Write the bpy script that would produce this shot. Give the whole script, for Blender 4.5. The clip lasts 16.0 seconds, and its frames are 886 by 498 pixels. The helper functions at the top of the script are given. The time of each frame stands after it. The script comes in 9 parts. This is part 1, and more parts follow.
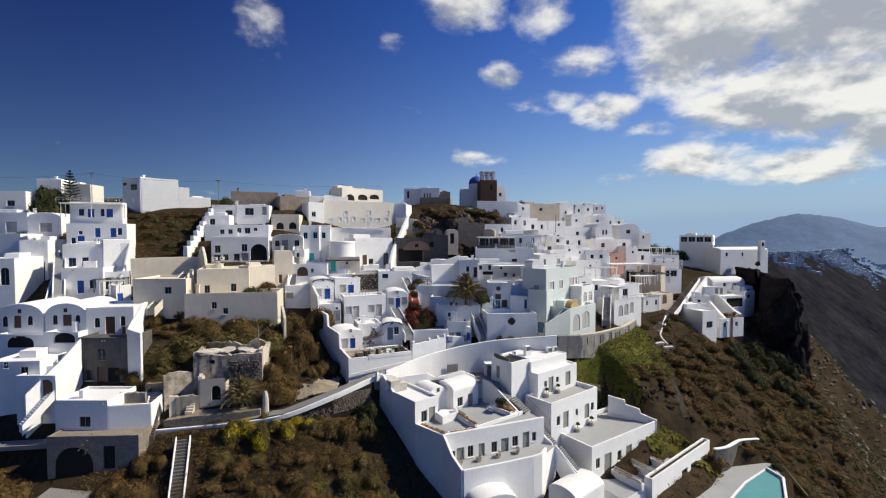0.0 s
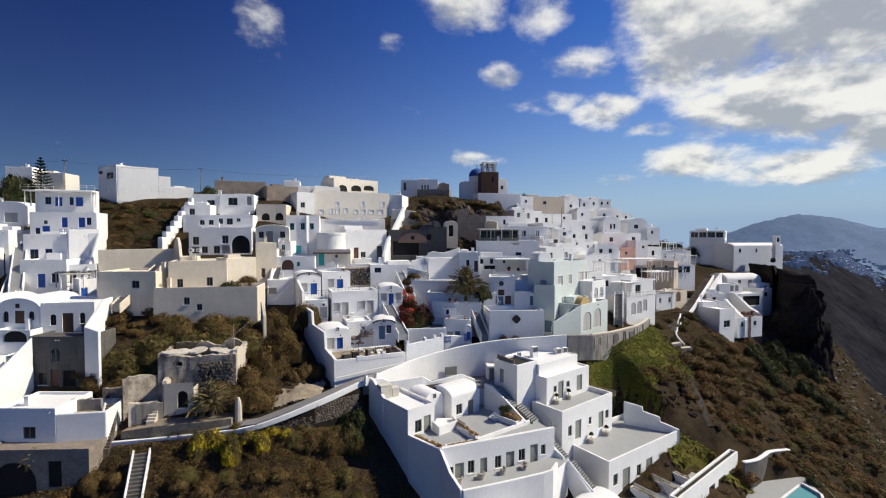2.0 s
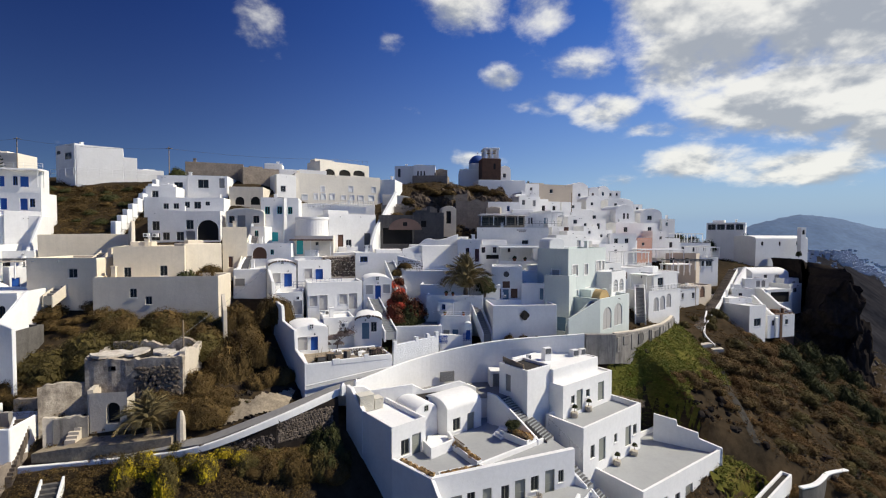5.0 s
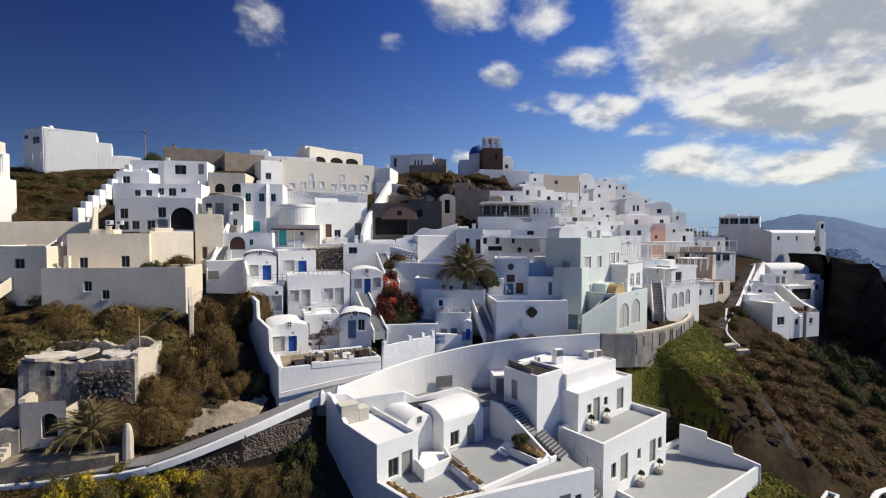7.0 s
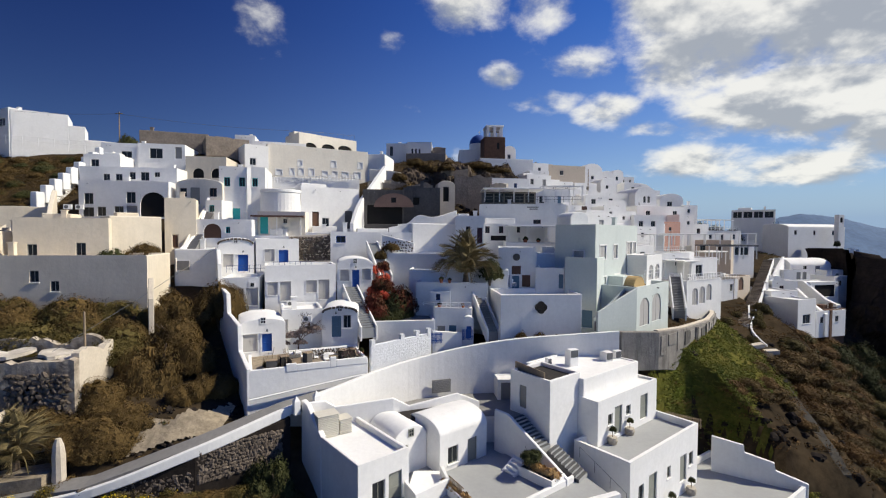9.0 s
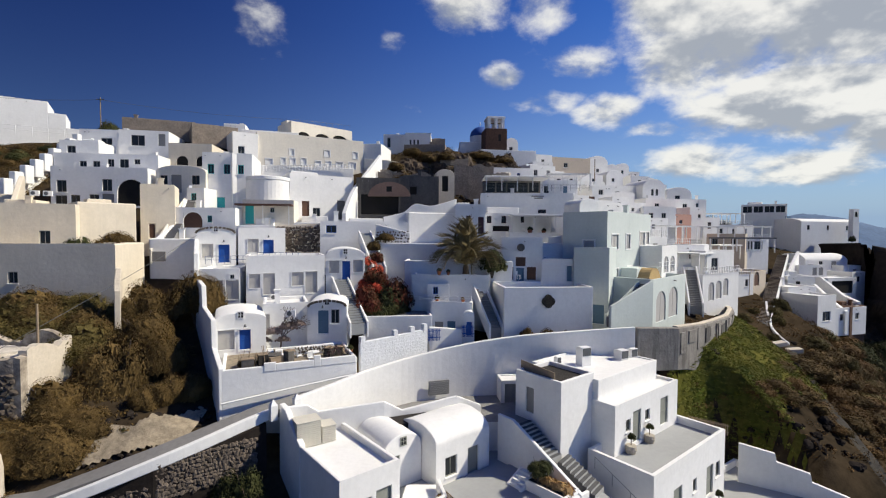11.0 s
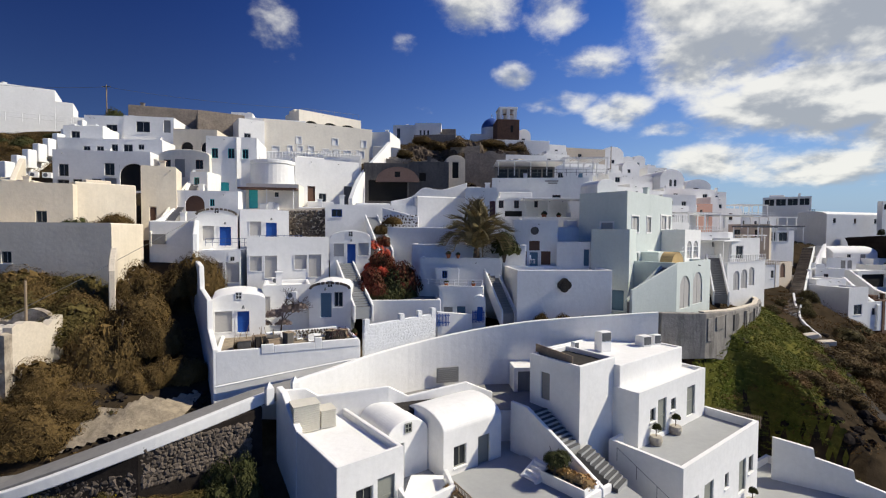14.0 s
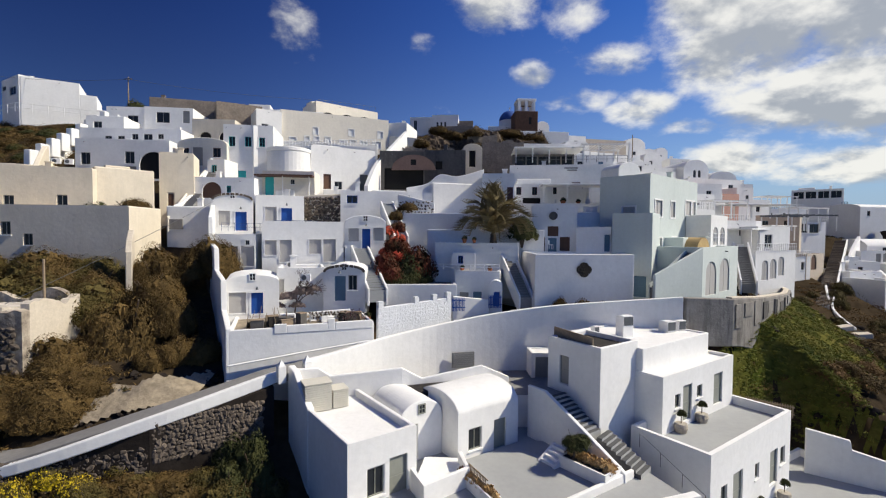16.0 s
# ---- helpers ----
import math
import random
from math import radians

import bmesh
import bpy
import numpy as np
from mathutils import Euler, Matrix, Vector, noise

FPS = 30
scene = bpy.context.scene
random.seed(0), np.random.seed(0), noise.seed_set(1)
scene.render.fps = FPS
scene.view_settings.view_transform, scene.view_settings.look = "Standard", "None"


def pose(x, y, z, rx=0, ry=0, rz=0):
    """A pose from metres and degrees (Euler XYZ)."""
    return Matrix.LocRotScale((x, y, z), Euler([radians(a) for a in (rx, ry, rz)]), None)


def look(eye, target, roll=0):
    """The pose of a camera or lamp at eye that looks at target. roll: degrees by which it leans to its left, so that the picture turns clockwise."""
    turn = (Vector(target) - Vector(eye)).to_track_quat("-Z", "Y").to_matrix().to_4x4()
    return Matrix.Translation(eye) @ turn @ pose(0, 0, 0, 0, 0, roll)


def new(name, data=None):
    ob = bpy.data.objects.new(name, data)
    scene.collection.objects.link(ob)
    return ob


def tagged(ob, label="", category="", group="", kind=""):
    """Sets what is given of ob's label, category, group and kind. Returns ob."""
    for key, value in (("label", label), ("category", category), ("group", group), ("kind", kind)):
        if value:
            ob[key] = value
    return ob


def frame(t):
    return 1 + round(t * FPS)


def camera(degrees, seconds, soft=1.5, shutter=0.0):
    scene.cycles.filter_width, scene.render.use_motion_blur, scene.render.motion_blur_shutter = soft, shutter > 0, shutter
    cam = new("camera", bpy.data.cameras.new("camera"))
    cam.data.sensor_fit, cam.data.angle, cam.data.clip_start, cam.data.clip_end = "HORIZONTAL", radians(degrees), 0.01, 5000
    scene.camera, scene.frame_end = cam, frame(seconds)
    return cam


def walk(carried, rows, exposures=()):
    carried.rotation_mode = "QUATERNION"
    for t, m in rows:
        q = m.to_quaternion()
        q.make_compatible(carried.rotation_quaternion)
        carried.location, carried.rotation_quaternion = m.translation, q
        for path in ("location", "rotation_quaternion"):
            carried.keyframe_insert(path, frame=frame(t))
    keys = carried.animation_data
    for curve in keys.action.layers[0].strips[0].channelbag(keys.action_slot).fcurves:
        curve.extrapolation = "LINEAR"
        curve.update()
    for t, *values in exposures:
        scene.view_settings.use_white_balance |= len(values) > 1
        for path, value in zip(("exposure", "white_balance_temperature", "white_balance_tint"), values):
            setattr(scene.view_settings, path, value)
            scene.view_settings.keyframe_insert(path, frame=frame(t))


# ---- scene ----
cam = camera(88.0, 16.0, soft=1.15)
# seconds, place, then pitch, yaw and roll
PATH = [
    (0.0, 0.000, 0.000, 50.000, -1.976, -0.000, 0.000),
    (0.5, 0.144, 1.885, 49.505, -1.930, 0.019, -0.015),
    (1.0, 0.198, 3.976, 49.037, -1.933, -0.016, 0.009),
    (1.5, 0.250, 5.848, 48.542, -1.907, -0.052, 0.051),
    (2.0, 0.347, 7.971, 48.023, -1.923, -0.039, 0.080),
    (2.5, 0.439, 9.936, 47.450, -1.895, -0.041, 0.105),
    (3.0, 0.511, 11.912, 46.947, -1.901, -0.044, 0.120),
    (3.5, 0.639, 13.912, 46.557, -1.924, -0.053, 0.135),
    (4.0, 0.800, 15.835, 46.092, -1.875, -0.030, 0.137),
    (6.5, 1.324, 25.210, 44.014, -1.927, -0.070, 0.196),
    (7.0, 1.427, 27.041, 43.577, -1.968, -0.053, 0.233),
    (7.5, 1.514, 28.863, 43.101, -1.975, -0.079, 0.280),
    (8.0, 1.618, 30.562, 42.684, -2.014, -0.054, 0.287),
    (8.5, 1.658, 32.179, 42.267, -2.030, -0.098, 0.333),
    (9.0, 1.722, 33.878, 41.911, -2.048, -0.065, 0.341),
    (11.5, 2.125, 39.085, 40.208, -2.033, 0.039, 0.326),
    (12.0, 2.231, 39.683, 39.887, -2.028, 0.070, 0.329),
    (12.5, 2.292, 40.049, 39.559, -1.940, 0.107, 0.330),
    (13.0, 2.313, 40.384, 39.239, -1.940, 0.226, 0.325),
    (13.5, 2.265, 40.589, 38.847, -1.875, 0.506, 0.331),
    (14.0, 2.224, 40.813, 38.450, -1.904, 1.429, 0.367),
    (14.5, 2.183, 40.990, 38.060, -1.892, 2.095, 0.411),
    (15.0, 2.226, 41.215, 37.679, -1.953, 2.696, 0.416),
    (15.5, 2.300, 41.439, 37.295, -1.960, 3.210, 0.418),
    (16.0, 2.379, 41.694, 36.920, -2.017, 3.621, 0.433),
]
walk(cam, [(t, Matrix.Translation((x, y, z)) @ pose(0, 0, 0, 0, 0, yaw) @ pose(0, 0, 0, 90 + pitch) @ pose(0, 0, 0, 0, 0, roll))
           for t, x, y, z, pitch, yaw, roll in PATH])

# ---- sky, sun and exposure ----
SUN_AZ, SUN_EL = 86.0, 42.0      # clockwise from +y, and above the horizon
world = bpy.data.worlds.new("sky")
scene.world = world
world.use_nodes = True
wn, wl = world.node_tree.nodes, world.node_tree.links
sky = wn.new("ShaderNodeTexSky")
sky.sky_type, sky.sun_disc = "NISHITA", False
sky.sun_elevation, sky.sun_rotation = radians(SUN_EL), radians(SUN_AZ)
sky.air_density, sky.dust_density, sky.ozone_density, sky.altitude = 1.0, 0.1, 4.0, 300


def wmath(op, a, b=None, c=None):
    n = wn.new("ShaderNodeMath")
    n.operation = op
    for i, v in enumerate((a, b, c)):
        if v is None:
            continue
        if isinstance(v, (int, float)):
            n.inputs[i].default_value = v
        else:
            wl.new(v, n.inputs[i])
    return n.outputs[0]


way = wn.new("ShaderNodeTexCoord").outputs["Generated"]
split = wn.new("ShaderNodeSeparateXYZ")
wl.new(way, split.inputs[0])
high = wmath("ADD", wmath("MAXIMUM", split.outputs[2], 0.0), 0.40)
flat = wn.new("ShaderNodeCombineXYZ")
wl.new(wmath("DIVIDE", split.outputs[0], high), flat.inputs[0])
wl.new(wmath("DIVIDE", split.outputs[1], high), flat.inputs[1])


def wnoise(scale, detail, rough, warp=0.0, where=None):
    n = wn.new("ShaderNodeTexNoise")
    n.inputs["Scale"].default_value, n.inputs["Detail"].default_value = scale, detail
    n.inputs["Roughness"].default_value, n.inputs["Distortion"].default_value = rough, warp
    wl.new(where or flat.outputs[0], n.inputs["Vector"])
    return n.outputs["Fac"]


norm = wn.new("ShaderNodeVectorMath")
norm.operation = "NORMALIZE"
wl.new(way, norm.inputs[0])
facing = wn.new("ShaderNodeSeparateXYZ")
wl.new(norm.outputs[0], facing.inputs[0])
bearing = wmath("MULTIPLY", wmath("ARCTAN2", facing.outputs[0], facing.outputs[1]), 180 / math.pi)
climb = wmath("MULTIPLY", wmath("ARCSINE", facing.outputs[2]), 180 / math.pi)


def cloud_bank(az, el, wide, tall, weight):
    """How strongly the sky clouds over round a direction, in degrees, within an oval."""
    du, dv = wmath("DIVIDE", wmath("SUBTRACT", bearing, az), wide), wmath("DIVIDE", wmath("SUBTRACT", climb, el), tall)
    r = wn.new("ShaderNodeMapRange")
    r.interpolation_type = "SMOOTHSTEP"
    r.inputs[1].default_value, r.inputs[2].default_value = 1.35, 0.30
    r.inputs[3].default_value, r.inputs[4].default_value = -0.16, weight + 0.14
    wl.new(wmath("SQRT", wmath("ADD", wmath("MULTIPLY", du, du), wmath("MULTIPLY", dv, dv))), r.inputs[0])
    return r.outputs[0]


# bearing, height, half width, half height in degrees, density
CLOUDS = ((-21, 22.4, 4.4, 4.6, .30), (-6, 22, 2.6, 1.8, .20), (2.6, 26.4, 7.0, 4.6, .52), (12, 25, 5.0, 3.4, .42), (7.2, 18.4, 3.4, 1.8, .36), (16.4, 19.2, 5.0, 2.4, .44),
          (13.0, 15.4, 5.4, 1.9, .46), (19.0, 14.0, 5.0, 2.4, .50), (31.5, 26.5, 14, 10, .86), (46, 22, 17, 12, .86), (29, 18.4, 8.0, 5.4, .76), (38, 13.0, 13, 4.2, .98),
          (29.5, 7.9, 7.0, 2.5, .60), (38, 6.6, 9.0, 2.4, .56), (47, 9.6, 11, 4.4, .66), (24.8, 11.6, 3.6, 1.3, .32), (4.2, 9.1, 4.8, 1.1, .24), (20.4, 6.2, 2.8, 1.2, .30), (90, 32, 40, 22, .34))
banks = [cloud_bank(*row) for row in CLOUDS]
cover = banks[0]
for bank in banks[1:]:
    cover = wmath("MAXIMUM", cover, bank)
upper = wn.new("ShaderNodeVectorMath")
upper.operation = "SCALE"
upper.inputs["Scale"].default_value = 0.93
wl.new(flat.outputs[0], upper.inputs[0])
puff, above = wnoise(4.6, 10, 0.60, 0.1), wnoise(4.6, 4, 0.55, 0.1, upper.outputs[0])
mass = wmath("ADD", wmath("MULTIPLY", puff, 2.1), cover)
cloud = wn.new("ShaderNodeMapRange")
cloud.interpolation_type = "SMOOTHSTEP"
cloud.inputs[1].default_value, cloud.inputs[2].default_value = 1.20, 1.86
wl.new(mass, cloud.inputs[0])
# bright tops, grey undersides
lit = wmath("ADD", wmath("MULTIPLY", wmath("SUBTRACT", puff, above), 4.6), 0.66)
lit = wmath("SUBTRACT", lit, wmath("MULTIPLY", wmath("MAXIMUM", wmath("SUBTRACT", mass, 1.55), 0.0), 0.42))
shade = wn.new("ShaderNodeMapRange")
shade.interpolation_type = "SMOOTHSTEP"
shade.inputs[1].default_value, shade.inputs[2].default_value = 0.0, 1.0
wl.new(lit, shade.inputs[0])
white = wn.new("ShaderNodeMix")
white.data_type = "RGBA"
white.inputs["A"].default_value, white.inputs["B"].default_value = (5.2, 5.6, 6.4, 1), (12.0, 11.9, 11.8, 1)
wl.new(shade.outputs[0], white.inputs["Factor"])
mixed = wn.new("ShaderNodeMix")
mixed.data_type = "RGBA"
wl.new(wmath("MULTIPLY", cloud.outputs[0], 0.92), mixed.inputs["Factor"])
deep = wn.new("ShaderNodeHueSaturation")
deep.inputs["Saturation"].default_value = 1.42
deep.inputs["Hue"].default_value = 0.524
wl.new(sky.outputs[0], deep.inputs["Color"])
# the sky brightens towards the sun's side
side = wn.new("ShaderNodeMapRange")
side.interpolation_type = "SMOOTHSTEP"
side.inputs[1].default_value, side.inputs[2].default_value = -0.75, 0.6
side.inputs[3].default_value, side.inputs[4].default_value = 0.33, 1.6
wl.new(split.outputs[0], side.inputs[0])
wl.new(side.outputs[0], deep.inputs["Value"])
pale = wn.new("ShaderNodeMix")
pale.data_type = "RGBA"
pale.inputs["B"].default_value = (4.0, 5.7, 8.4, 1)
wl.new(wmath("MULTIPLY", wmath("EXPONENT", wmath("MULTIPLY", wmath("MAXIMUM", split.outputs[2], 0.0), -5.0)), wmath("MULTIPLY", side.outputs[0], 0.72)), pale.inputs["Factor"])
tone = wn.new("ShaderNodeMix")
tone.data_type, tone.blend_type = "RGBA", "MULTIPLY"
tone.inputs["B"].default_value = (0.70, 0.92, 1.32, 1)
wl.new(wmath("MULTIPLY", wmath("SUBTRACT", 1.6, side.outputs[0]), 0.85), tone.inputs["Factor"])
wl.new(deep.outputs[0], tone.inputs["A"])
wl.new(tone.outputs["Result"], pale.inputs["A"])
wl.new(pale.outputs["Result"], mixed.inputs["A"])
wl.new(white.outputs["Result"], mixed.inputs["B"])
back = next(n for n in wn if n.type == "BACKGROUND")
back.inputs["Strength"].default_value = 0.072
wl.new(mixed.outputs["Result"], back.inputs["Color"])

sun = new("sun", bpy.data.lights.new("sun", "SUN"))
sun.data.energy, sun.data.angle, sun.data.color = 5.0, radians(0.53), (1.0, 0.93, 0.82)
a, e = radians(SUN_AZ), radians(SUN_EL)
sun.matrix_world = look((math.sin(a) * math.cos(e) * 300, math.cos(a) * math.cos(e) * 300, math.sin(e) * 300), (0, 0, 0))
scene.view_settings.exposure = 0.10
scene.view_settings.use_white_balance = True
scene.view_settings.white_balance_temperature, scene.view_settings.white_balance_tint = 6850, 6

# ---- materials ----
def mat(name, a, b=None, rough=0.85, large=0.25, fine=5.0, bump=0.2, spread=0.35, speckle=0.12, metal=0.0, spec=0.35, glow=0.0, lot=0.0, streaks=0.0):
    """A surface whose colour drifts between a and b over metres, with fine speckle and relief."""
    m = bpy.data.materials.new(name)
    m.use_nodes = True
    n, l = m.node_tree.nodes, m.node_tree.links
    shader = n["Principled BSDF"]
    b = b or tuple(c * 0.8 for c in a)
    spot = n.new("ShaderNodeNewGeometry").outputs["Position"]
    big, small = n.new("ShaderNodeTexNoise"), n.new("ShaderNodeTexNoise")
    for tex, scale, detail in ((big, large, 5), (small, fine, 6)):
        tex.inputs["Scale"].default_value, tex.inputs["Detail"].default_value, tex.inputs["Roughness"].default_value = scale, detail, 0.62
        l.new(spot, tex.inputs["Vector"])
    ramp = n.new("ShaderNodeMapRange")
    ramp.inputs[1].default_value, ramp.inputs[2].default_value = 0.5 - spread / 2, 0.5 + spread / 2
    l.new(big.outputs["Fac"], ramp.inputs[0])
    blend = n.new("ShaderNodeMix")
    blend.data_type = "RGBA"
    blend.inputs["A"].default_value, blend.inputs["B"].default_value = (*a, 1), (*b, 1)
    l.new(ramp.outputs[0], blend.inputs["Factor"])
    hue = n.new("ShaderNodeHueSaturation")
    gain = n.new("ShaderNodeMapRange")
    gain.inputs[1].default_value, gain.inputs[2].default_value = 0.25, 0.75
    gain.inputs[3].default_value, gain.inputs[4].default_value = 1 - speckle, 1 + speckle
    l.new(small.outputs["Fac"], gain.inputs[0])
    value = gain.outputs[0]
    if lot:
        info, own, times = n.new("ShaderNodeObjectInfo"), n.new("ShaderNodeMapRange"), n.new("ShaderNodeMath")
        own.inputs[3].default_value, own.inputs[4].default_value = 1 - lot, 1 + lot
        l.new(info.outputs["Random"], own.inputs[0])
        times.operation = "MULTIPLY"
        l.new(value, times.inputs[0])
        l.new(own.outputs[0], times.inputs[1])
        value = times.outputs[0]
    if streaks:
        # rain streaks and washed-down dirt
        flow, tall, run, times = n.new("ShaderNodeTexNoise"), n.new("ShaderNodeVectorMath"), n.new("ShaderNodeMapRange"), n.new("ShaderNodeMath")
        tall.operation, times.operation = "MULTIPLY", "MULTIPLY"
        tall.inputs[1].default_value = (1.0, 1.0, 0.11)
        l.new(spot, tall.inputs[0])
        l.new(tall.outputs[0], flow.inputs["Vector"])
        flow.inputs["Scale"].default_value, flow.inputs["Detail"].default_value, flow.inputs["Roughness"].default_value = 1.7, 6, 0.65
        run.inputs[1].default_value, run.inputs[2].default_value = 0.5, 0.78
        run.inputs[3].default_value, run.inputs[4].default_value = 1.0, 1 - streaks
        l.new(flow.outputs["Fac"], run.inputs[0])
        l.new(value, times.inputs[0])
        l.new(run.outputs[0], times.inputs[1])
        value = times.outputs[0]
    l.new(value, hue.inputs["Value"])
    l.new(blend.outputs["Result"], hue.inputs["Color"])
    l.new(hue.outputs[0], shader.inputs["Base Color"])
    shader.inputs["Roughness"].default_value, shader.inputs["Metallic"].default_value = rough, metal
    shader.inputs["Specular IOR Level"].default_value = spec
    if glow:
        l.new(hue.outputs[0], shader.inputs["Emission Color"])
        shader.inputs["Emission Strength"].default_value = glow
    if bump:
        relief = n.new("ShaderNodeBump")
        relief.inputs["Strength"].default_value, relief.inputs["Distance"].default_value = bump, 0.08
        l.new(small.outputs["Fac"], relief.inputs["Height"])
        l.new(relief.outputs[0], shader.inputs["Normal"])
    return m


def leafy(name, a, b, rough=0.7, lot=0.25):
    """Foliage: every clump or leaf takes its own shade between a and b."""
    m = bpy.data.materials.new(name)
    m.use_nodes = True
    n, l = m.node_tree.nodes, m.node_tree.links
    shader = n["Principled BSDF"]
    geo = n.new("ShaderNodeNewGeometry")
    big = n.new("ShaderNodeTexNoise")
    big.inputs["Scale"].default_value, big.inputs["Detail"].default_value = 0.45, 4
    l.new(geo.outputs["Position"], big.inputs["Vector"])
    add = n.new("ShaderNodeMath")
    add.operation = "MULTIPLY_ADD"
    add.inputs[1].default_value = 0.6
    l.new(geo.outputs["Random Per Island"], add.inputs[0])
    shift = n.new("ShaderNodeMapRange")
    shift.inputs[1].default_value, shift.inputs[2].default_value = 0.35, 0.65
    shift.inputs[3].default_value, shift.inputs[4].default_value = -0.1, 0.5
    l.new(big.outputs["Fac"], shift.inputs[0])
    l.new(shift.outputs[0], add.inputs[2])
    blend = n.new("ShaderNodeMix")
    blend.data_type = "RGBA"
    blend.inputs["A"].default_value, blend.inputs["B"].default_value = (*a, 1), (*b, 1)
    l.new(add.outputs[0], blend.inputs["Factor"])
    l.new(blend.outputs["Result"], shader.inputs["Base Color"])
    shader.inputs["Roughness"].default_value = rough
    shader.inputs["Specular IOR Level"].default_value = 0.08
    return m


WHITE = mat("limewash", (.83, .82, .80), (.74, .73, .705), .9, .35, 2.6, .2, .55, .045, streaks=.05)
# rough limewash with the blue-grey of an unsunlit face mixed in
ROUGHWASH = mat("rough_shade_tinted_limewash", (.72, .73, .75), (.62, .635, .655), .95, .6, 5, .8, .5, .10)
CREAM = mat("cream_limewash", (.74, .66, .53), (.62, .545, .43), .9, .35, 2.8, .25, .55, .07, streaks=.1)
IVORY = mat("ivory_render", (.78, .73, .63), (.68, .63, .54), .9, .3, 3.0, .2, .55, .06, streaks=.08)
MINT = mat("grey_green_render", (.60, .645, .615), (.53, .58, .55), .85, .3, 4, .15, .5, .05, streaks=.06)
PINK = mat("salmon_render", (.62, .36, .27), (.56, .32, .25), .9, .3, 4, .1, .5, .06)
TAN = mat("tan_render", (.55, .47, .38), (.48, .41, .33), .9, .3, 4, .15, .5, .08)
CEMENT = mat("grey_cement", (.30, .28, .25), (.18, .16, .14), .92, .5, 4, .45, .5, .18, streaks=.75)
STAINED = mat("stained_cement", (.36, .335, .30), (.15, .135, .12), .93, .9, 5, .5, .5, .22, streaks=.7)
TRACK = mat("stony_track", (.085, .075, .06), (.02, .018, .016), .95, .8, 3, .6, .6, .3)
DARKCEMENT = mat("dark_cement", (.14, .128, .116), (.08, .075, .07), .92, .5, 3, .4, .5, .2, streaks=.5)
OLDPLASTER = mat("old_plaster_masonry", (.50, .43, .34), (.20, .165, .13), .95, .9, 3.5, .9, .35, .25, streaks=.3)
RUIN = mat("ruined_masonry", (.30, .25, .20), (.17, .14, .115), .95, .7, 3, .8, .6, .25)
STONE = mat("brown_masonry", (.13, .07, .045), (.085, .045, .03), .95, .8, 3, .7, .6, .3)
ROCK = mat("dark_lava_rock", (.040, .032, .027), (.018, .016, .015), 1, .12, .9, 1.0, .6, .3, spec=.0)
PEBBLE = mat("lava_stone", (.15, .118, .09), (.075, .06, .05), .93, .8, 4, .5, .6, .2, lot=.35)
PALEMORTAR = mat("pale_mortar", (.62, .55, .45), (.52, .45, .36), .93, .6, 4, .4, .6, .1)
DECK = mat("grey_screed", (.36, .365, .36), (.31, .315, .31), .75, .3, 3, .08, .5, .05)
PAVING = mat("grey_path", (.25, .24, .23), (.20, .195, .185), .9, .4, 3, .2, .5, .12)
TREAD = mat("dark_step_stone", (.10, .10, .10), (.075, .075, .077), .85, .6, 4, .2, .5, .15)
BLUE = mat("blue_paint", (.012, .085, .36), (.010, .065, .28), .55, .5, 6, .1, .5, .1)
DOMEBLUE = mat("dome_blue_paint", (.03, .09, .32), (.025, .07, .26), .6, .3, 4, .1, .5, .08)
TEAL = mat("turquoise_paint", (.025, .40, .40), (.02, .33, .34), .55, .5, 6, .1, .5, .1)
DUSTBLUE = mat("faded_blue_paint", (.10, .19, .27), (.08, .15, .22), .6, .5, 6, .1, .5, .1)
GREYPAINT = mat("grey_paint", (.27, .265, .25), (.235, .23, .22), .65, .5, 6, .1, .5, .06)
SHUTTER = mat("pale_grey_shutter", (.45, .43, .41), (.40, .385, .365), .7, .5, 6, .1, .5, .06)
OLIVEGREY = mat("sage_grey_paint", (.27, .275, .235), (.23, .235, .20), .65, .5, 6, .1, .5, .06)
MAROON = mat("maroon_paint", (.085, .03, .035), (.06, .024, .03), .6, .5, 6, .1, .5, .1)
BROWN = mat("brown_paint", (.12, .06, .035), (.09, .045, .03), .65, .7, 6, .15, .5, .15)
TIMBER = mat("weathered_timber", (.33, .25, .17), (.24, .18, .12), .85, 1.5, 9, .3, .5, .2)
STRAW = mat("straw_canopy", (.50, .35, .16), (.40, .28, .13), .9, 1.0, 8, .3, .5, .15)
GLASS = mat("dark_glass", (.018, .022, .027), (.012, .014, .018), .2, .5, 4, 0, .5, .1, spec=.3)
# near-black colour standing in for the shade inside openings
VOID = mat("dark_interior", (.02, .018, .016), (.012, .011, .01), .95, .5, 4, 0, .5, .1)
METAL = mat("grey_metal", (.16, .165, .17), (.12, .122, .125), .5, 1, 6, .05, .5, .1, metal=.6)
IRON = mat("blue_iron", (.03, .07, .20), (.025, .055, .16), .5, 1, 6, .05, .5, .1)
TERRACOTTA = mat("terracotta", (.42, .15, .07), (.35, .12, .06), .85, 2, 8, .2, .5, .12)
WICKER = mat("pale_wicker", (.48, .43, .35), (.36, .32, .26), .85, 3, 14, .5, .5, .2)
SLATS = mat("ivory_slat_paint", (.62, .585, .50), (.56, .53, .45), .75, .6, 6, .1, .5, .05)
TARP = mat("black_mulch", (.045, .038, .032), (.02, .018, .016), .95, 1.5, 5, .8, .6, .4)
POOL = mat("pool_water", (.05, .28, .30), (.04, .23, .26), .06, .3, 1.5, .08, .5, .05, spec=.5)
